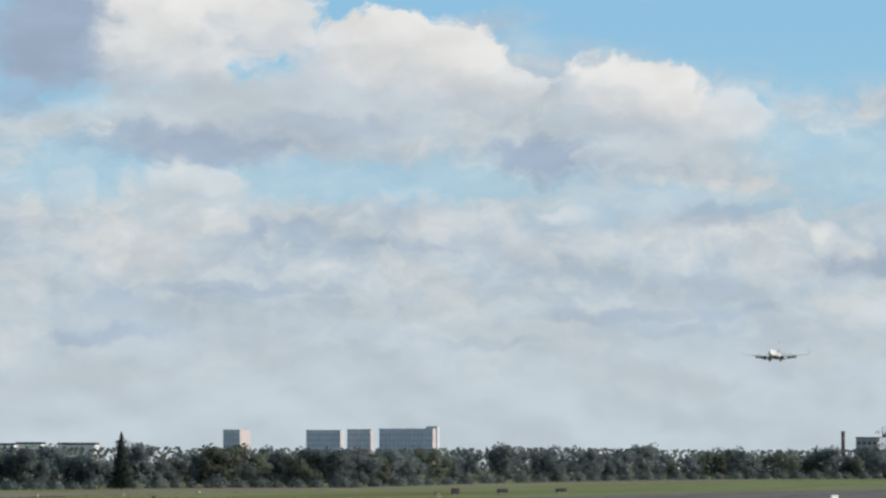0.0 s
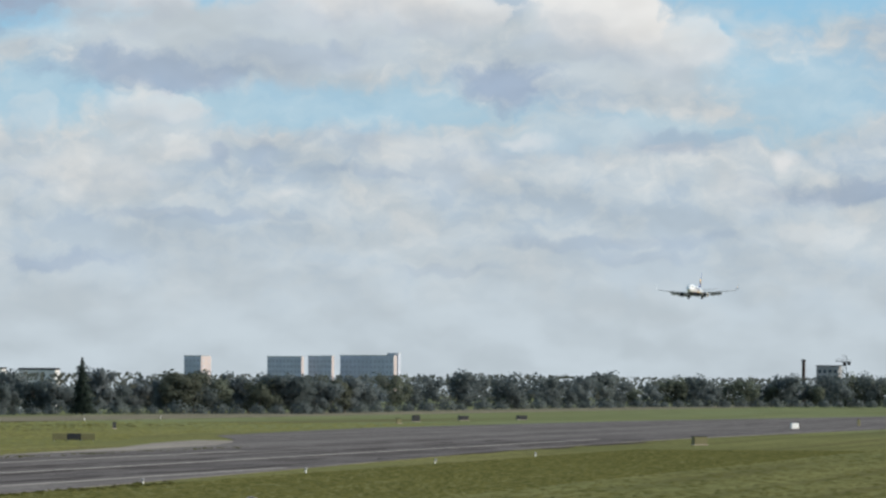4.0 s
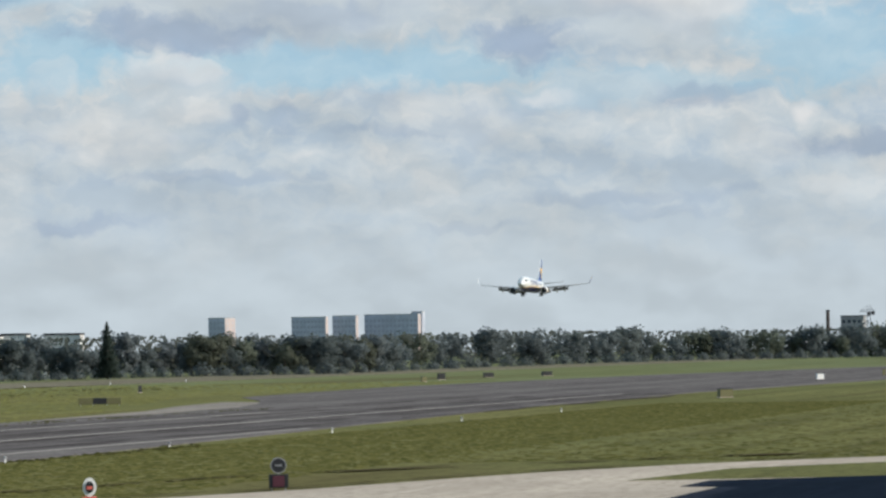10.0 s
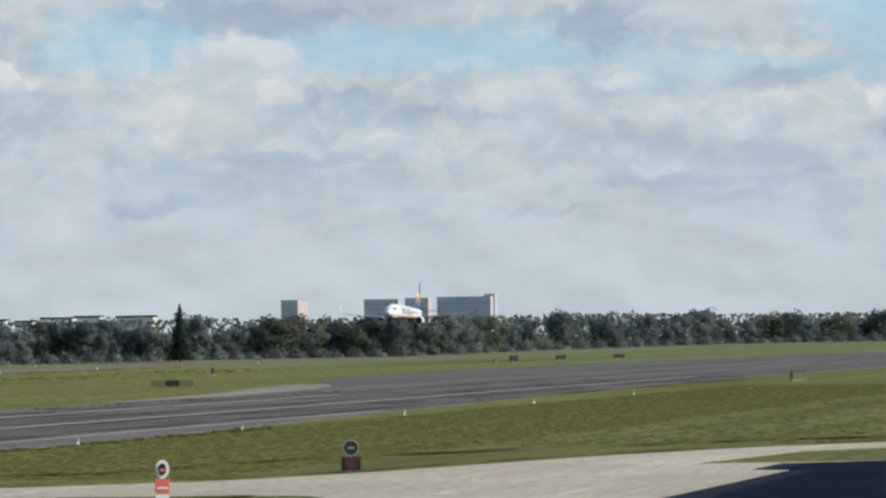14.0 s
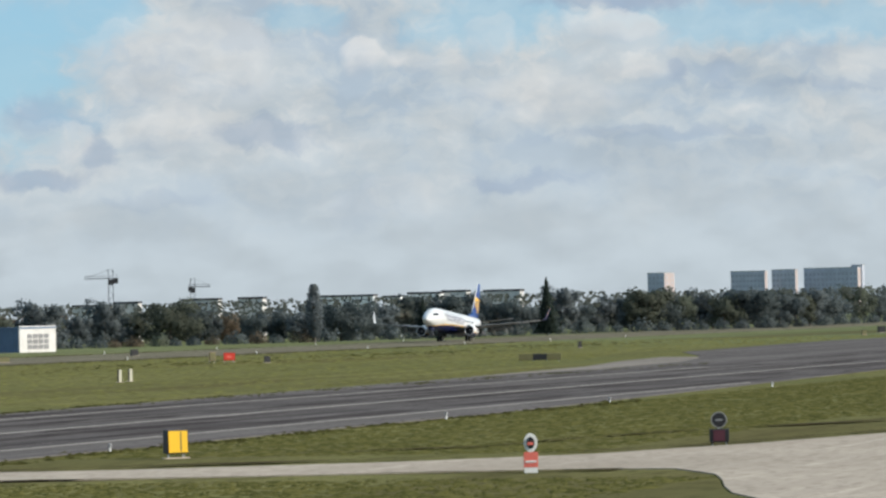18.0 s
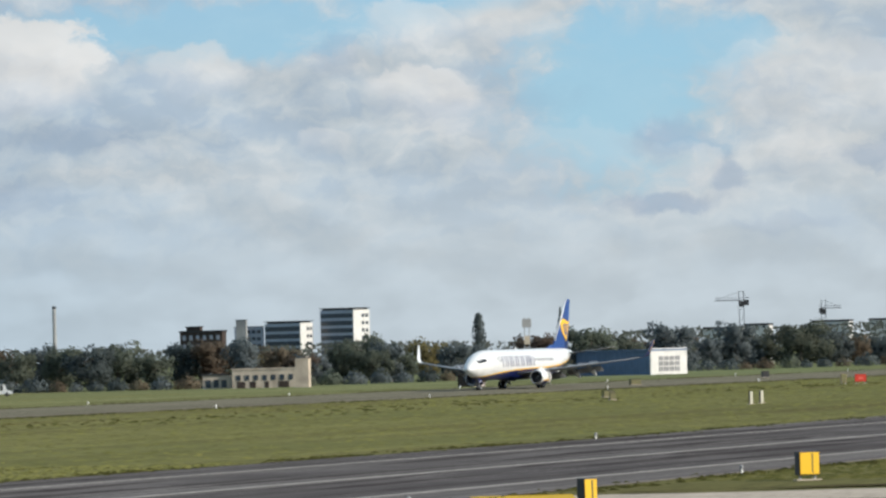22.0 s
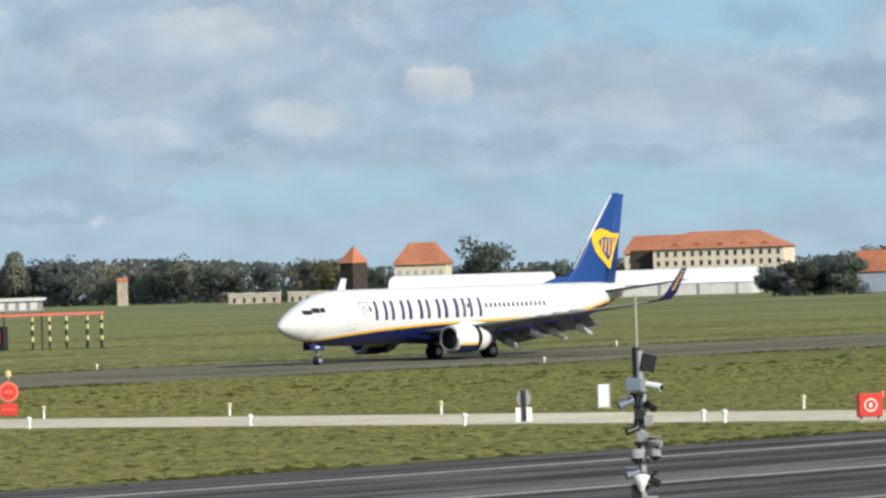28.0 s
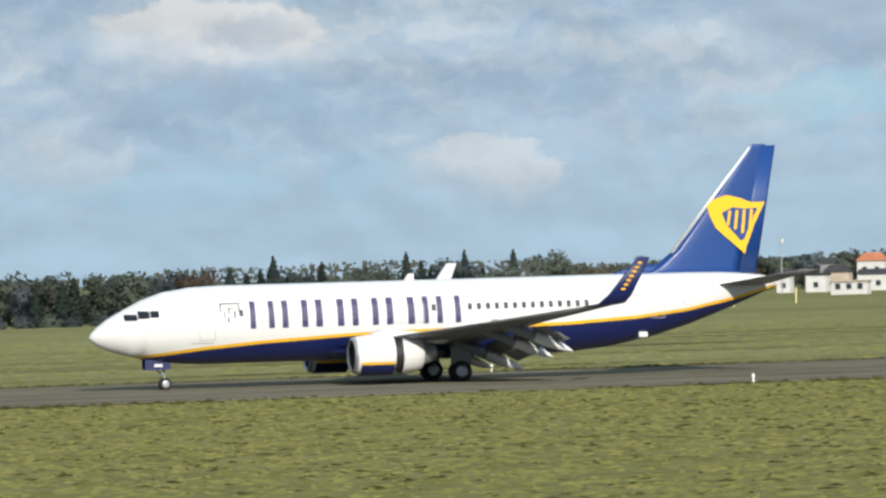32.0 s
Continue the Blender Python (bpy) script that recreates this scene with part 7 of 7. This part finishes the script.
# ---- the landing aid beyond the runway: a steel deck on striped poles with a cabin ----
def landing_aid():
    c = polar(-37.2, 540)
    ob = thing("localizer_platform", pose(c.x, c.y, 0, 0, 0, 37.2), "dark steel deck on striped poles with a white-roofed cabin", "antenna platform")
    part("deck", boxed(-12.3, -1.0, -1.5, 1.5, 3.6, 3.85), DARK, ob)
    part("deck", boxed(-1.0, 12.6, -1.5, 1.5, 3.6, 3.85), SIGN_PINK, ob, "red painted steel deck")
    for x in (-12.0, -9.5, -7.2, -5.6, -4.2, 5.0, 6.8, 8.6, 10.8, 12.3):
        for y in (-1.3, 1.3):
            if (x in (-7.2, -4.2, 6.8)) and y > 0:
                continue
            pole = part("pole", rodded((x, y, -0.2), (x, y, 3.6), 0.13, sides=10), SIGN_BLACK, ob)
            for z in (0.9, 2.1, 3.0):
                part("band", rodded((x, y, z), (x, y, z + 0.5), 0.15, sides=10), LAMP_YELLOW, pole)
    part("cabin", boxed(-5.3, 6.2, -1.2, 1.6, 4.1, 5.2), GREY_WALL, ob, "grey cabin on the deck")
    part("cabin_roof", boxed(-5.6, 6.5, -1.5, 1.9, 5.2, 5.55), WHITE_WALL, ob, "white cabin roof")
    for k in range(8):
        part("cabin_window", boxed(-3.2 + k * 1.15, -2.5 + k * 1.15, -1.26, -1.18, 4.25, 5.05), WHITE_WALL, ob)
    for x in (-5.2, -1.6, 2.0, 6.0):
        part("cabin_post", boxed(x - 0.1, x + 0.1, -1.3, -1.1, -0.2, 4.1), DARK, ob)
    part("store", boxed(-4.1, 2.4, -0.9, 1.1, -0.2, 2.6), SIGN_BLACK, ob, "black store under the deck")
    for x in (-3.6, -2.2, -0.9):
        part("store_door", boxed(x, x + 0.8, -0.98, -0.88, 0.2, 2.2, bevel=0.1), GREY_WALL, ob)
    part("red_cabinet", boxed(0.6, 1.6, -1.05, -0.9, 0.9, 2.2), SIGN_RED, ob)
    part("white_cabinet", boxed(0.5, 1.0, -1.1, -0.9, 0.0, 0.9), SIGN_WHITE, ob)


landing_aid()
for turn, d in ((-47.1, 1000), (-46.9, 1000), (-45.6, 1080), (-45.5, 1080), (-44.2, 1075), (-43.0, 1090), (-41.2, 1100), (-58.9, 720), (-57.6, 700), (-57.1, 705), (-59.6, 690), (-60.1, 640), (-60.6, 630)):
    p = polar(turn, d)
    ob = thing("fence_post", pose(p.x, p.y, 0), "thin pale post at the edge of the grass", "post", "fence posts")
    part("post", rodded((0, 0, -0.1), (0, 0, 2.2), 0.13, sides=8), SIGN_WHITE if d > 900 else LAMP_YELLOW, ob)


# ---- camera pole near the terrace ----
def camera_pole():
    p = polar(-29.86, 70.0)
    ob = thing("camera_pole", pose(p.x, p.y, 0, 0, 0, 29.86), "steel pole crowded with surveillance cameras, lamps and boxes", "camera pole")
    part("pole", rodded((0, 0, -0.2), (0, 0, 4.95), 0.07, 0.06, 14), STEEL, ob)
    part("sleeve", rodded((-0.04, 0, 4.55), (-0.04, 0, 5.0), 0.055, sides=12), SIGN_BLACK, ob, "black sleeve")
    part("lightning_rod", rodded((-0.03, 0, 4.95), (-0.03, 0, 5.72), 0.026, 0.022, 10), POLE_GREY, ob, "pale rod at the top")
    lamp = boxed(0.03, 0.23, -0.08, 0.06, 4.66, 4.9, bevel=0.01)
    bmesh.ops.rotate(lamp, cent=(0.13, 0, 4.78), matrix=Matrix.Rotation(radians(14), 3, "Y"), verts=lamp.verts)
    part("floodlight", lamp, SIGN_BLACK, ob, "black infrared floodlight")
    part("camera_box", boxed(-0.2, 0.02, -0.12, 0.08, 4.4, 4.58, bevel=0.015), OFFICE_WALL, ob, "dark camera housing")
    part("camera_box", boxed(0.0, 0.09, -0.1, 0.08, 4.38, 4.56, bevel=0.015), GREY_WALL, ob)
    bm = rodded((0.02, -0.02, 4.5), (0.29, -0.16, 4.44), 0.045, 0.055, 14)
    bullet = part("bullet_camera", bm, SIGN_WHITE, ob, "white bullet camera", smooth=False)
    part("lens", rodded((0.285, -0.157, 4.441), (0.3, -0.166, 4.438), 0.04, sides=12), GLASS, bullet)
    part("bracket", rodded((-0.12, 0, 4.38), (0.0, 0, 4.1), 0.025, sides=8), SIGN_BLACK, ob)
    part("bracket", rodded((0.05, -0.05, 4.36), (0.03, -0.05, 4.0), 0.04, sides=8), STEEL, ob)
    part("junction_box", boxed(-0.09, 0.05, -0.14, 0.0, 4.0, 4.14, bevel=0.01), SIGN_BLACK, ob)
    part("junction_box", boxed(0.04, 0.17, -0.14, 0.0, 3.92, 4.06, bevel=0.01), GREY_WALL, ob)
    part("junction_box", boxed(-0.07, 0.09, -0.13, 0.02, 3.7, 3.84, bevel=0.01), STEEL, ob)
    for x, z, r in ((-0.07, 3.5, 0.1), (0.18, 3.52, 0.085)):
        dome = part("dome_camera", lathe([(z + r * 1.1, 0.02), (z + r, r * 0.7), (z + r * 0.4, r), (z - 0.02, r)], axis="z", sides=20, at=(x, -0.08, 0)), GREY_WALL, ob, "grey dome camera", smooth=True)
        part("dome_glass", lathe([(z - 0.02, r * 0.92), (z - r * 0.5, r * 0.8), (z - r * 0.9, r * 0.35), (z - r, 0.01)], axis="z", sides=20, at=(x, -0.08, 0)), GLASS, dome, "dark glass dome", smooth=True)
    part("bracket", rodded((0, 0, 3.62), (0.24, -0.06, 3.62), 0.025, sides=8), STEEL, ob)
    part("bracket", rodded((0.2, -0.04, 3.3), (0.0, 0, 3.1), 0.02, sides=8), SIGN_BLACK, ob)
    part("horn", lathe([(3.02, 0.03), (3.1, 0.06), (3.24, 0.13), (3.26, 0.02)], axis="z", sides=16, at=(-0.02, -0.14, 0)), SIGN_WHITE, ob, "white horn loudspeaker", smooth=True)
    part("equipment_case", boxed(-0.16, -0.02, -0.12, 0.1, 2.82, 3.12, bevel=0.012), SIGN_BLACK, ob)
    part("equipment_case", boxed(0.03, 0.2, -0.1, 0.1, 2.6, 2.95, bevel=0.012), GREY_WALL, ob)
    for x0, z0, x1, z1, r, mat, word in ((-0.1, 4.28, -0.3, 4.2, 0.05, OFFICE_WALL, "dark bullet camera"), (0.08, 4.22, 0.2, 4.14, 0.045, SIGN_BLACK, "black bullet camera"), (-0.05, 3.9, -0.2, 3.84, 0.045, SIGN_BLACK, "black bullet camera"),
                                         (0.1, 3.72, 0.27, 3.66, 0.05, GREY_WALL, "grey bullet camera"), (-0.05, 3.3, -0.22, 3.24, 0.05, OFFICE_WALL, "dark bullet camera"), (0.06, 3.2, 0.22, 3.12, 0.05, SIGN_BLACK, "black bullet camera")):
        cam = part("bullet_camera", rodded((x0, -0.08, z0), (x1, -0.16, z1), r, r * 1.1, 12), mat, ob, word)
        part("hood", boxed(min(x0, x1), max(x0, x1), -0.2, -0.05, max(z0, z1) + r * 0.8, max(z0, z1) + r * 1.1), mat, cam)
    for z in (3.05, 3.4, 3.65, 3.95, 4.15, 4.32):
        part("clamp", rodded((0, 0, z), (0, 0, z + 0.05), 0.1, sides=12), DARK, ob)
    bm = bmesh.new()
    for k in range(9):
        rod(bm, (-0.08 + 0.03 * (k % 3), -0.09, 2.9 + 0.18 * k), (-0.05 + 0.04 * ((k + 1) % 3), -0.1, 3.1 + 0.18 * k), 0.014, sides=6)
    part("cable", bm, SIGN_BLACK, ob, "black cables looped along the pole")
    part("base_plate", boxed(-0.2, 0.2, -0.2, 0.2, -0.1, 0.03), STEEL, ob)


camera_pole()

# the terminal beside the terrace: out of sight, but its shade falls on the apron
bm = bmesh.new()
foot = [(35.0, 172.0), (41.1, 205.0), (39.4, 206.4), (41.8, 216.6), (78, 232), (120, 215), (104, 158), (55, 148)]
low, top = [bm.verts.new((x, y, -0.3)) for x, y in foot], [bm.verts.new((x, y, 13.6)) for x, y in foot]
bm.faces.new(top)
for i in range(len(foot)):
    j = (i + 1) % len(foot)
    bm.faces.new((low[i], low[j], top[j], top[i]))
setting("wall_terminal", bm, GREY_WALL, "plain grey terminal block beside the apron", "wall")

# worn ground: bare soil along the pavements, the pale track far out, yellow paint on the road
STRAW = material("straw_track", (0.30, 0.27, 0.12), 0.95, grain=0.4, scale=0.6)


def ragged(name, a0, a1, b, wide, z, mat, label, category, step=7.0, seed=1):
    """A thin uneven strip along the field's grid."""
    rng = random.Random(seed)
    bm = bmesh.new()
    rows = []
    a = a0
    while a <= a1:
        w = wide * max(0.02, rng.uniform(-0.4, 1.0))
        mid = b + rng.uniform(-0.2, 0.2) * wide
        rows.append([field(a, mid - w / 2, z), field(a, mid + w / 2, z)])
        a += step * rng.uniform(0.5, 1.5)
    loft(bm, rows, close=False)
    return setting(name, bm, mat, label, category)


ragged("soil_edge", -100, 620, 115.6, 1.3, 0.02, SOIL, "strip of bare soil along the taxiway", "soil", 4, 2)
ragged("soil_edge", -100, 330, 76.4, 0.9, 0.02, SOIL, "strip of bare soil along the taxiway", "soil", 4, 3)
ragged("soil_edge", -150, 1200, 238.8, 2.6, 0.02, SOIL, "strip of bare soil along the runway", "soil", 6, 4)
ragged("soil_edge", -150, 1200, 285.2, 2.4, 0.02, SOIL, "strip of bare soil along the runway", "soil", 6, 5)
TYRE = material("rubbered_asphalt", (0.066, 0.058, 0.058), 0.9, spots=(0.098, 0.087, 0.085), grain=0.4, scale=0.8, coarse=0.2)
SWATH = material("dark_grass_swath", (0.088, 0.084, 0.028), 1.0, spots=(0.115, 0.106, 0.038), grain=0.5, scale=1.0, coarse=0.3)
PALE_SWATH = material("dry_grass_swath", (0.235, 0.205, 0.085), 1.0, spots=(0.19, 0.17, 0.06), grain=0.4, scale=1.0, coarse=0.3)
for k, across in enumerate((85.5, 90.2, 93.4, 98.6, 101.2, 105.5, 111.5)):
    ragged("tyre_band", -300, 620, across, 2.9, 0.047, TYRE, "dark rubber band worn into the taxiway", "taxiway", 14, 70 + k)
for k, (across, wide, mat) in enumerate(((300, 4.0, SWATH), (335, 4.0, PALE_SWATH), (362, 5.0, SWATH))):
    ragged("grass_swath", -120, 700, across, wide, 0.022, mat, "uneven swath of " + ("darker" if mat is SWATH else "drier, paler") + " mown grass", "grass", 7, 90 + k)
ragged("track", 0, 900, 399, 5.0, 0.06, STRAW, "pale straw-coloured track across the far grass", "track", 12, 7)
def ragged_line(points, wide, seed):
    rng = random.Random(seed)
    bm = bmesh.new()
    rows = []
    for (a0, b0), (a1, b1) in zip(points, points[1:]):
        k = max(2, int(math.hypot(a1 - a0, b1 - b0) / 3))
        for i in range(k):
            f = i / k
            w = wide * max(0.06, rng.uniform(-0.5, 1.0))
            a, b = a0 + (a1 - a0) * f + rng.uniform(-0.6, 0.6), b0 + (b1 - b0) * f
            rows.append([field(a - w / 2, b, 0.07), field(a + w / 2, b, 0.07)])
    loft(bm, rows, close=False)
    setting("soil_edge", bm, SOIL, "ragged dark line of soil and painted verge shadow by the apron", "soil")


# the soil colour also paints the shadow along the sloping grass verge
ragged_line([(208, 66), (214, 58.6), (228, 57), (242, 52.7), (252, 46.8), (259, 42.2), (269, 37), (276, 28), (305, 0)], 5.0, 41)
ragged_line([(190, 72), (193.5, 65.5), (200, 56.5), (206, 51.2), (214, 48), (229, 44.6), (239, 42), (254.5, 36.4), (267, 29)], 3.0, 42)
ragged_line([(174.6, 74), (177, 66), (179.8, 55), (181.6, 47), (181, 42)], 2.5, 43)
sheet([(176.2, 68.7), (188.2, 73.7), (186.8, 77.6), (181, 74.2), (176.0, 70.4)], 0.058, "yellow_marking", YELLOW_LINE, "faded yellow paint on the service road", "road marking")
sheet([(153.2, 205), (154.4, 205), (151.6, 236), (150.4, 236)], 0.046, "yellow_marking", YELLOW_LINE, "faded yellow paint on the service road", "road marking")


def tufts(name, count, seed, spot, big=1.0, mat=None, tall_by=1.0, words="low uneven cushions of longer grass"):
    """Low ragged cushions of longer grass, one mesh."""
    rng = random.Random(seed)
    verts, faces = [], []
    for _ in range(count):
        x, y = spot(rng)
        wide, tall = rng.uniform(0.12, 0.6) * big, rng.uniform(0.03, 0.08) * big * tall_by
        k = len(verts)
        turn = rng.random() * 6.283
        for i in range(6):
            a = turn + i * 1.047
            r = wide * rng.uniform(0.6, 1.1)
            verts.append((x + r * math.cos(a), y + r * math.sin(a), -0.02))
        verts.append((x + wide * rng.uniform(-0.3, 0.3), y + wide * rng.uniform(-0.3, 0.3), tall))
        faces += [(k + i, k + (i + 1) % 6, k + 6) for i in range(6)]
    me = bpy.data.meshes.new(name)
    me.from_pydata(verts, [], faces)
    me.materials.append(mat or TUFT)
    tagged(new(name, me), words, "grass", kind="stuff")


def tuft_material(name="tuft_grass", dim=1.0):
    m = bpy.data.materials.new(name)
    m.use_nodes = True
    n = Nodes(m.node_tree)
    r = n.add("ShaderNodeNewGeometry").outputs["Random Per Island"]
    c = n.mix(n.smooth(r, 0.0, 0.6), (0.078 * dim, 0.080 * dim, 0.028 * dim), (0.123 * dim, 0.120 * dim, 0.042 * dim))
    c = n.mix(n.smooth(r, 0.6, 1.0), c, (0.157 * dim, 0.148 * dim, 0.051 * dim))
    p = n.add("ShaderNodeBsdfPrincipled", ins={"Base Color": c, "Roughness": 1.0, "Diffuse Roughness": 0.4, "Specular IOR Level": 0.0})
    end = n.add("ShaderNodeOutputMaterial")
    n.tree.links.new(p.outputs[0], end.inputs[0])
    return m


def near_field(r):
    """A spot on the grass between taxiway and runway, off the narrow concrete road."""
    while True:
        along, across = r.uniform(10, 250), r.uniform(117, 237)
        middle = 163.0 - (across - 115) * 0.05 if across < 150 else 161.2 - (across - 150) * 0.15
        if abs(along - middle) > 8.5:
            return field(along, across).xy


TUFT = tuft_material("tuft_grass", 1.14)
MUTED_TUFT = tuft_material("muted_tuft_grass", 0.74)
DARK_TUFT = tuft_material("dark_tuft_grass", 0.42)
# lightened to carry on the haze painted into the far grass
FAR_TUFT = tuft_material("far_tuft_grass", 1.3)
STRAW_TUFT = tuft_material("straw_tuft_grass", 1.3)
tufts("grass_cushions", 60000, 21, near_field, 0.9)
tufts("grass_cushions", 26000, 22, lambda r: field(r.uniform(205, 520), r.uniform(52, 76)).xy, 1.2, MUTED_TUFT, 0.6, words="darker grass between taxiway and apron")


def apron_verge(r):
    """A spot on the grass between the taxiway and the slanting edge of the apron."""
    along = r.uniform(262, 640)
    return field(along, r.uniform(max(-60, 33 - (along - 262) * 1.04), 52)).xy


tufts("grass_cushions", 14000, 61, apron_verge, 1.3, MUTED_TUFT, 0.6, words="darker grass beside the apron")
for k, (a0, a1, across, spread) in enumerate(((-60, 520, 116.4, 1.0), (-60, 320, 76.0, 0.7), (-80, 900, 238.4, 1.6), (-80, 900, 285.6, 1.6))):
    tufts("edge_grass", int((a1 - a0) * 3.4), 50 + k, lambda r: field(r.uniform(a0, a1) if r.random() < 0.35 else a0 + (a1 - a0) * (r.randrange(24) + r.random() * 0.45) / 24, r.gauss(across, spread)).xy, 1.0, DARK_TUFT, 1.5,
          "ragged dark grass along the edge of the pavement")
tufts("grass_cushions", 7000, 26, near_field, 1.0, DARK_TUFT, 0.9, "dark hollows and tussocks in the mown grass")
tufts("grass_cushions", 6000, 27, near_field, 0.8, STRAW_TUFT, 0.9, "dry straw-coloured tufts in the mown grass")
tufts("edge_grass", 1400, 58, lambda r: field(r.choice((110, 205, 260, 330, 420, 500, 610, 700, 800)) + r.gauss(0, 22), r.gauss(206, 7)).xy, 1.5, DARK_TUFT, 1.1, "scattered dark tussocks between taxiway and runway")
tufts("grass_cushions", 12000, 23, lambda r: field(r.uniform(100, 174), r.uniform(39, 76)).xy, 0.9, MUTED_TUFT, words="darker grass with brown patches before the road")
tufts("grass_cushions", 15000, 24, lambda r: field(r.uniform(-40, 500), r.uniform(287, 480)).xy, 1.7, FAR_TUFT, 0.6, "uneven grass beyond the runway, paled like the hazy ground")


def beyond_taxiway(r):
    """A spot on the grass between the widening taxiway and the runway."""
    along = r.uniform(240, 900)
    edge = 119 if along < 440 else 119 + (along - 440) * 0.19 if along < 640 else 160
    return field(along, r.uniform(edge, 237)).xy


tufts("grass_cushions", 13000, 25, beyond_taxiway, 1.6, tall_by=0.55)


# ---- tyre smoke of the touchdown ----
def smoke_material():
    m = bpy.data.materials.new("thin_smoke")
    m.use_nodes = True
    n = Nodes(m.node_tree)
    place = n.add("ShaderNodeTexCoord").outputs["Object"]
    thin = n.smooth(n.noise(place, 0.42, 3.0, 0.55), 0.38, 0.72, 0.0, 0.24)
    d = n.add("ShaderNodeBsdfDiffuse", ins={"Color": (0.70, 0.83, 0.98, 1)}).outputs[0]
    d = n.add("ShaderNodeMixShader", ins={0: 0.5, 1: d, 2: n.add("ShaderNodeBsdfTranslucent", ins={"Color": (0.70, 0.83, 0.98, 1)}).outputs[0]}).outputs[0]
    t = n.add("ShaderNodeBsdfTransparent").outputs[0]
    mix = n.add("ShaderNodeMixShader", ins={0: thin, 1: t, 2: d}).outputs[0]
    end = n.add("ShaderNodeOutputMaterial")
    n.tree.links.new(mix, end.inputs[0])
    return m


SMOKE = smoke_material()
smoke = thing("tyre_smoke", pose(*field(872, 264), 0, 0, 180 - RUNWAY_TURN), "thin pale cloud of tyre smoke over the runway", "smoke")
puffs = []
rng = random.Random(33)
for k in range(7):
    bm = bmesh.new()
    r = 1.9 + 0.18 * k
    bmesh.ops.create_icosphere(bm, subdivisions=3, radius=r)
    for v in bm.verts:
        v.co *= 1 + 0.6 * (noise.noise(v.co * 1.3 + Vector((k * 7, 0, 0))))
        v.co.y *= 1.5
    puff = part("puff", bm, SMOKE, smoke, smooth=True)
    puffs.append((puff, r, rng.uniform(-5, 5), rng.uniform(-2.5, 2.5), rng.uniform(0.5, 3.0)))


def motions():
    walk(airliner, [(t, on_field(along, across, up, nose)) for t, along, across, up, nose in (
        (0.0, 2650.7, 336.5, 60.06, 2.5),
        (0.5, 2605.3, 333.6, 58.23, 2.5),
        (1.0, 2561.9, 330.8, 56.01, 2.5),
        (1.5, 2518.8, 328.2, 54.19, 2.5),
        (2.0, 2472.6, 327.7, 51.99, 2.5),
        (2.5, 2432.8, 327.0, 50.49, 2.5),
        (3.0, 2375.0, 324.1, 48.21, 2.5),
        (3.5, 2270.0, 316.0, 45.03, 2.5),
        (4.0, 2130.0, 288.4, 45.46, 2.5),
        (4.5, 2005.0, 274.0, 42.88, 2.5),
        (6.5, 1797.0, 266.2, 32.68, 2.5),
        (7.0, 1752.0, 265.5, 30.82, 2.5),
        (7.5, 1714.4, 265.5, 29.15, 2.5),
        (8.0, 1677.4, 265.5, 27.99, 2.5),
        (8.5, 1637.9, 265.5, 25.84, 2.5),
        (9.0, 1599.1, 265.5, 24.54, 2.5),
        (9.5, 1561.7, 265.5, 22.65, 2.5),
        (10.0, 1526.4, 265.5, 21.52, 2.5),
        (10.5, 1488.3, 265.5, 19.30, 2.5),
        (11.0, 1452.0, 265.5, 17.71, 2.5),
        (11.5, 1413.2, 265.5, 15.87, 2.5),
        (12.0, 1377.9, 265.5, 15.33, 2.5),
        (12.5, 1341.1, 265.5, 13.12, 2.5),
        (13.0, 1304.9, 265.5, 11.47, 2.5),
        (13.5, 1267.1, 265.5, 9.07, 2.5),
        (15.5, 1120.2, 265.5, 3.50, 3.5),
        (16.0, 1083.2, 265.5, 2.40, 4.0),
        (16.5, 1045.0, 265.5, 1.50, 4.3),
        (17.0, 1007.6, 265.5, 0.95, 4.5),
        (17.5, 970.4, 265.5, 0.45, 4.5),
        (18.0, 932.2, 265.5, 0.10, 4.3),
        (18.5, 895.1, 265.5, 0.00, 3.8),
        (19.0, 857.2, 265.5, 0.00, 3.0),
        (19.5, 820.4, 265.5, 0.00, 2.0),
        (20.0, 783.7, 265.5, 0.00, 1.0),
        (20.5, 747.2, 265.5, 0.00, 0.3),
        (21.0, 709.8, 265.5, 0.00, 0.0),
        (22.0, 639.9, 265.5, 0.00, 0.0),
        (23.0, 572.3, 265.5, 0.00, 0.0),
        (24.5, 474.8, 265.5, 0.00, 0.0),
        (26.0, 381.3, 265.5, 0.00, 0.0),
        (26.5, 351.3, 265.5, 0.00, 0.0),
        (28.5, 236.3, 265.5, 0.00, 0.0),
        (29.0, 209.0, 265.5, 0.00, 0.0),
        (29.5, 182.2, 265.5, 0.00, 0.0),
        (30.0, 156.0, 265.5, 0.00, 0.0),
        (30.5, 130.1, 265.5, 0.00, 0.0),
        (31.0, 104.9, 265.5, 0.00, 0.0),
        (31.5, 80.1, 265.5, 0.00, 0.0),
        (32.0, 56.0, 265.5, 0.00, 0.0),
    )])
    # the wheels' smoke wells up from the runway at the touchdown, then drifts and spreads
    for k, (puff, r, along, across, rise) in enumerate(puffs):
        start = 18.5 + 0.11 * k
        near = (across * 0.3, 6 - k * 2.1, -r * 1.6)
        walk(puff, [(0.0, pose(*near)), (start, pose(*near)), (start + 0.35, pose(across * 0.5, 6 - k * 2.1, r * 0.7)),
                    (start + 2.6, pose(across, 6 - k * 2.1 + along * 0.5 - 3, r * 0.7 + rise)), (32.0, pose(across * 1.6, 6 - k * 2.1 + along - 22, r * 0.7 + rise + 2.5))])


motions()
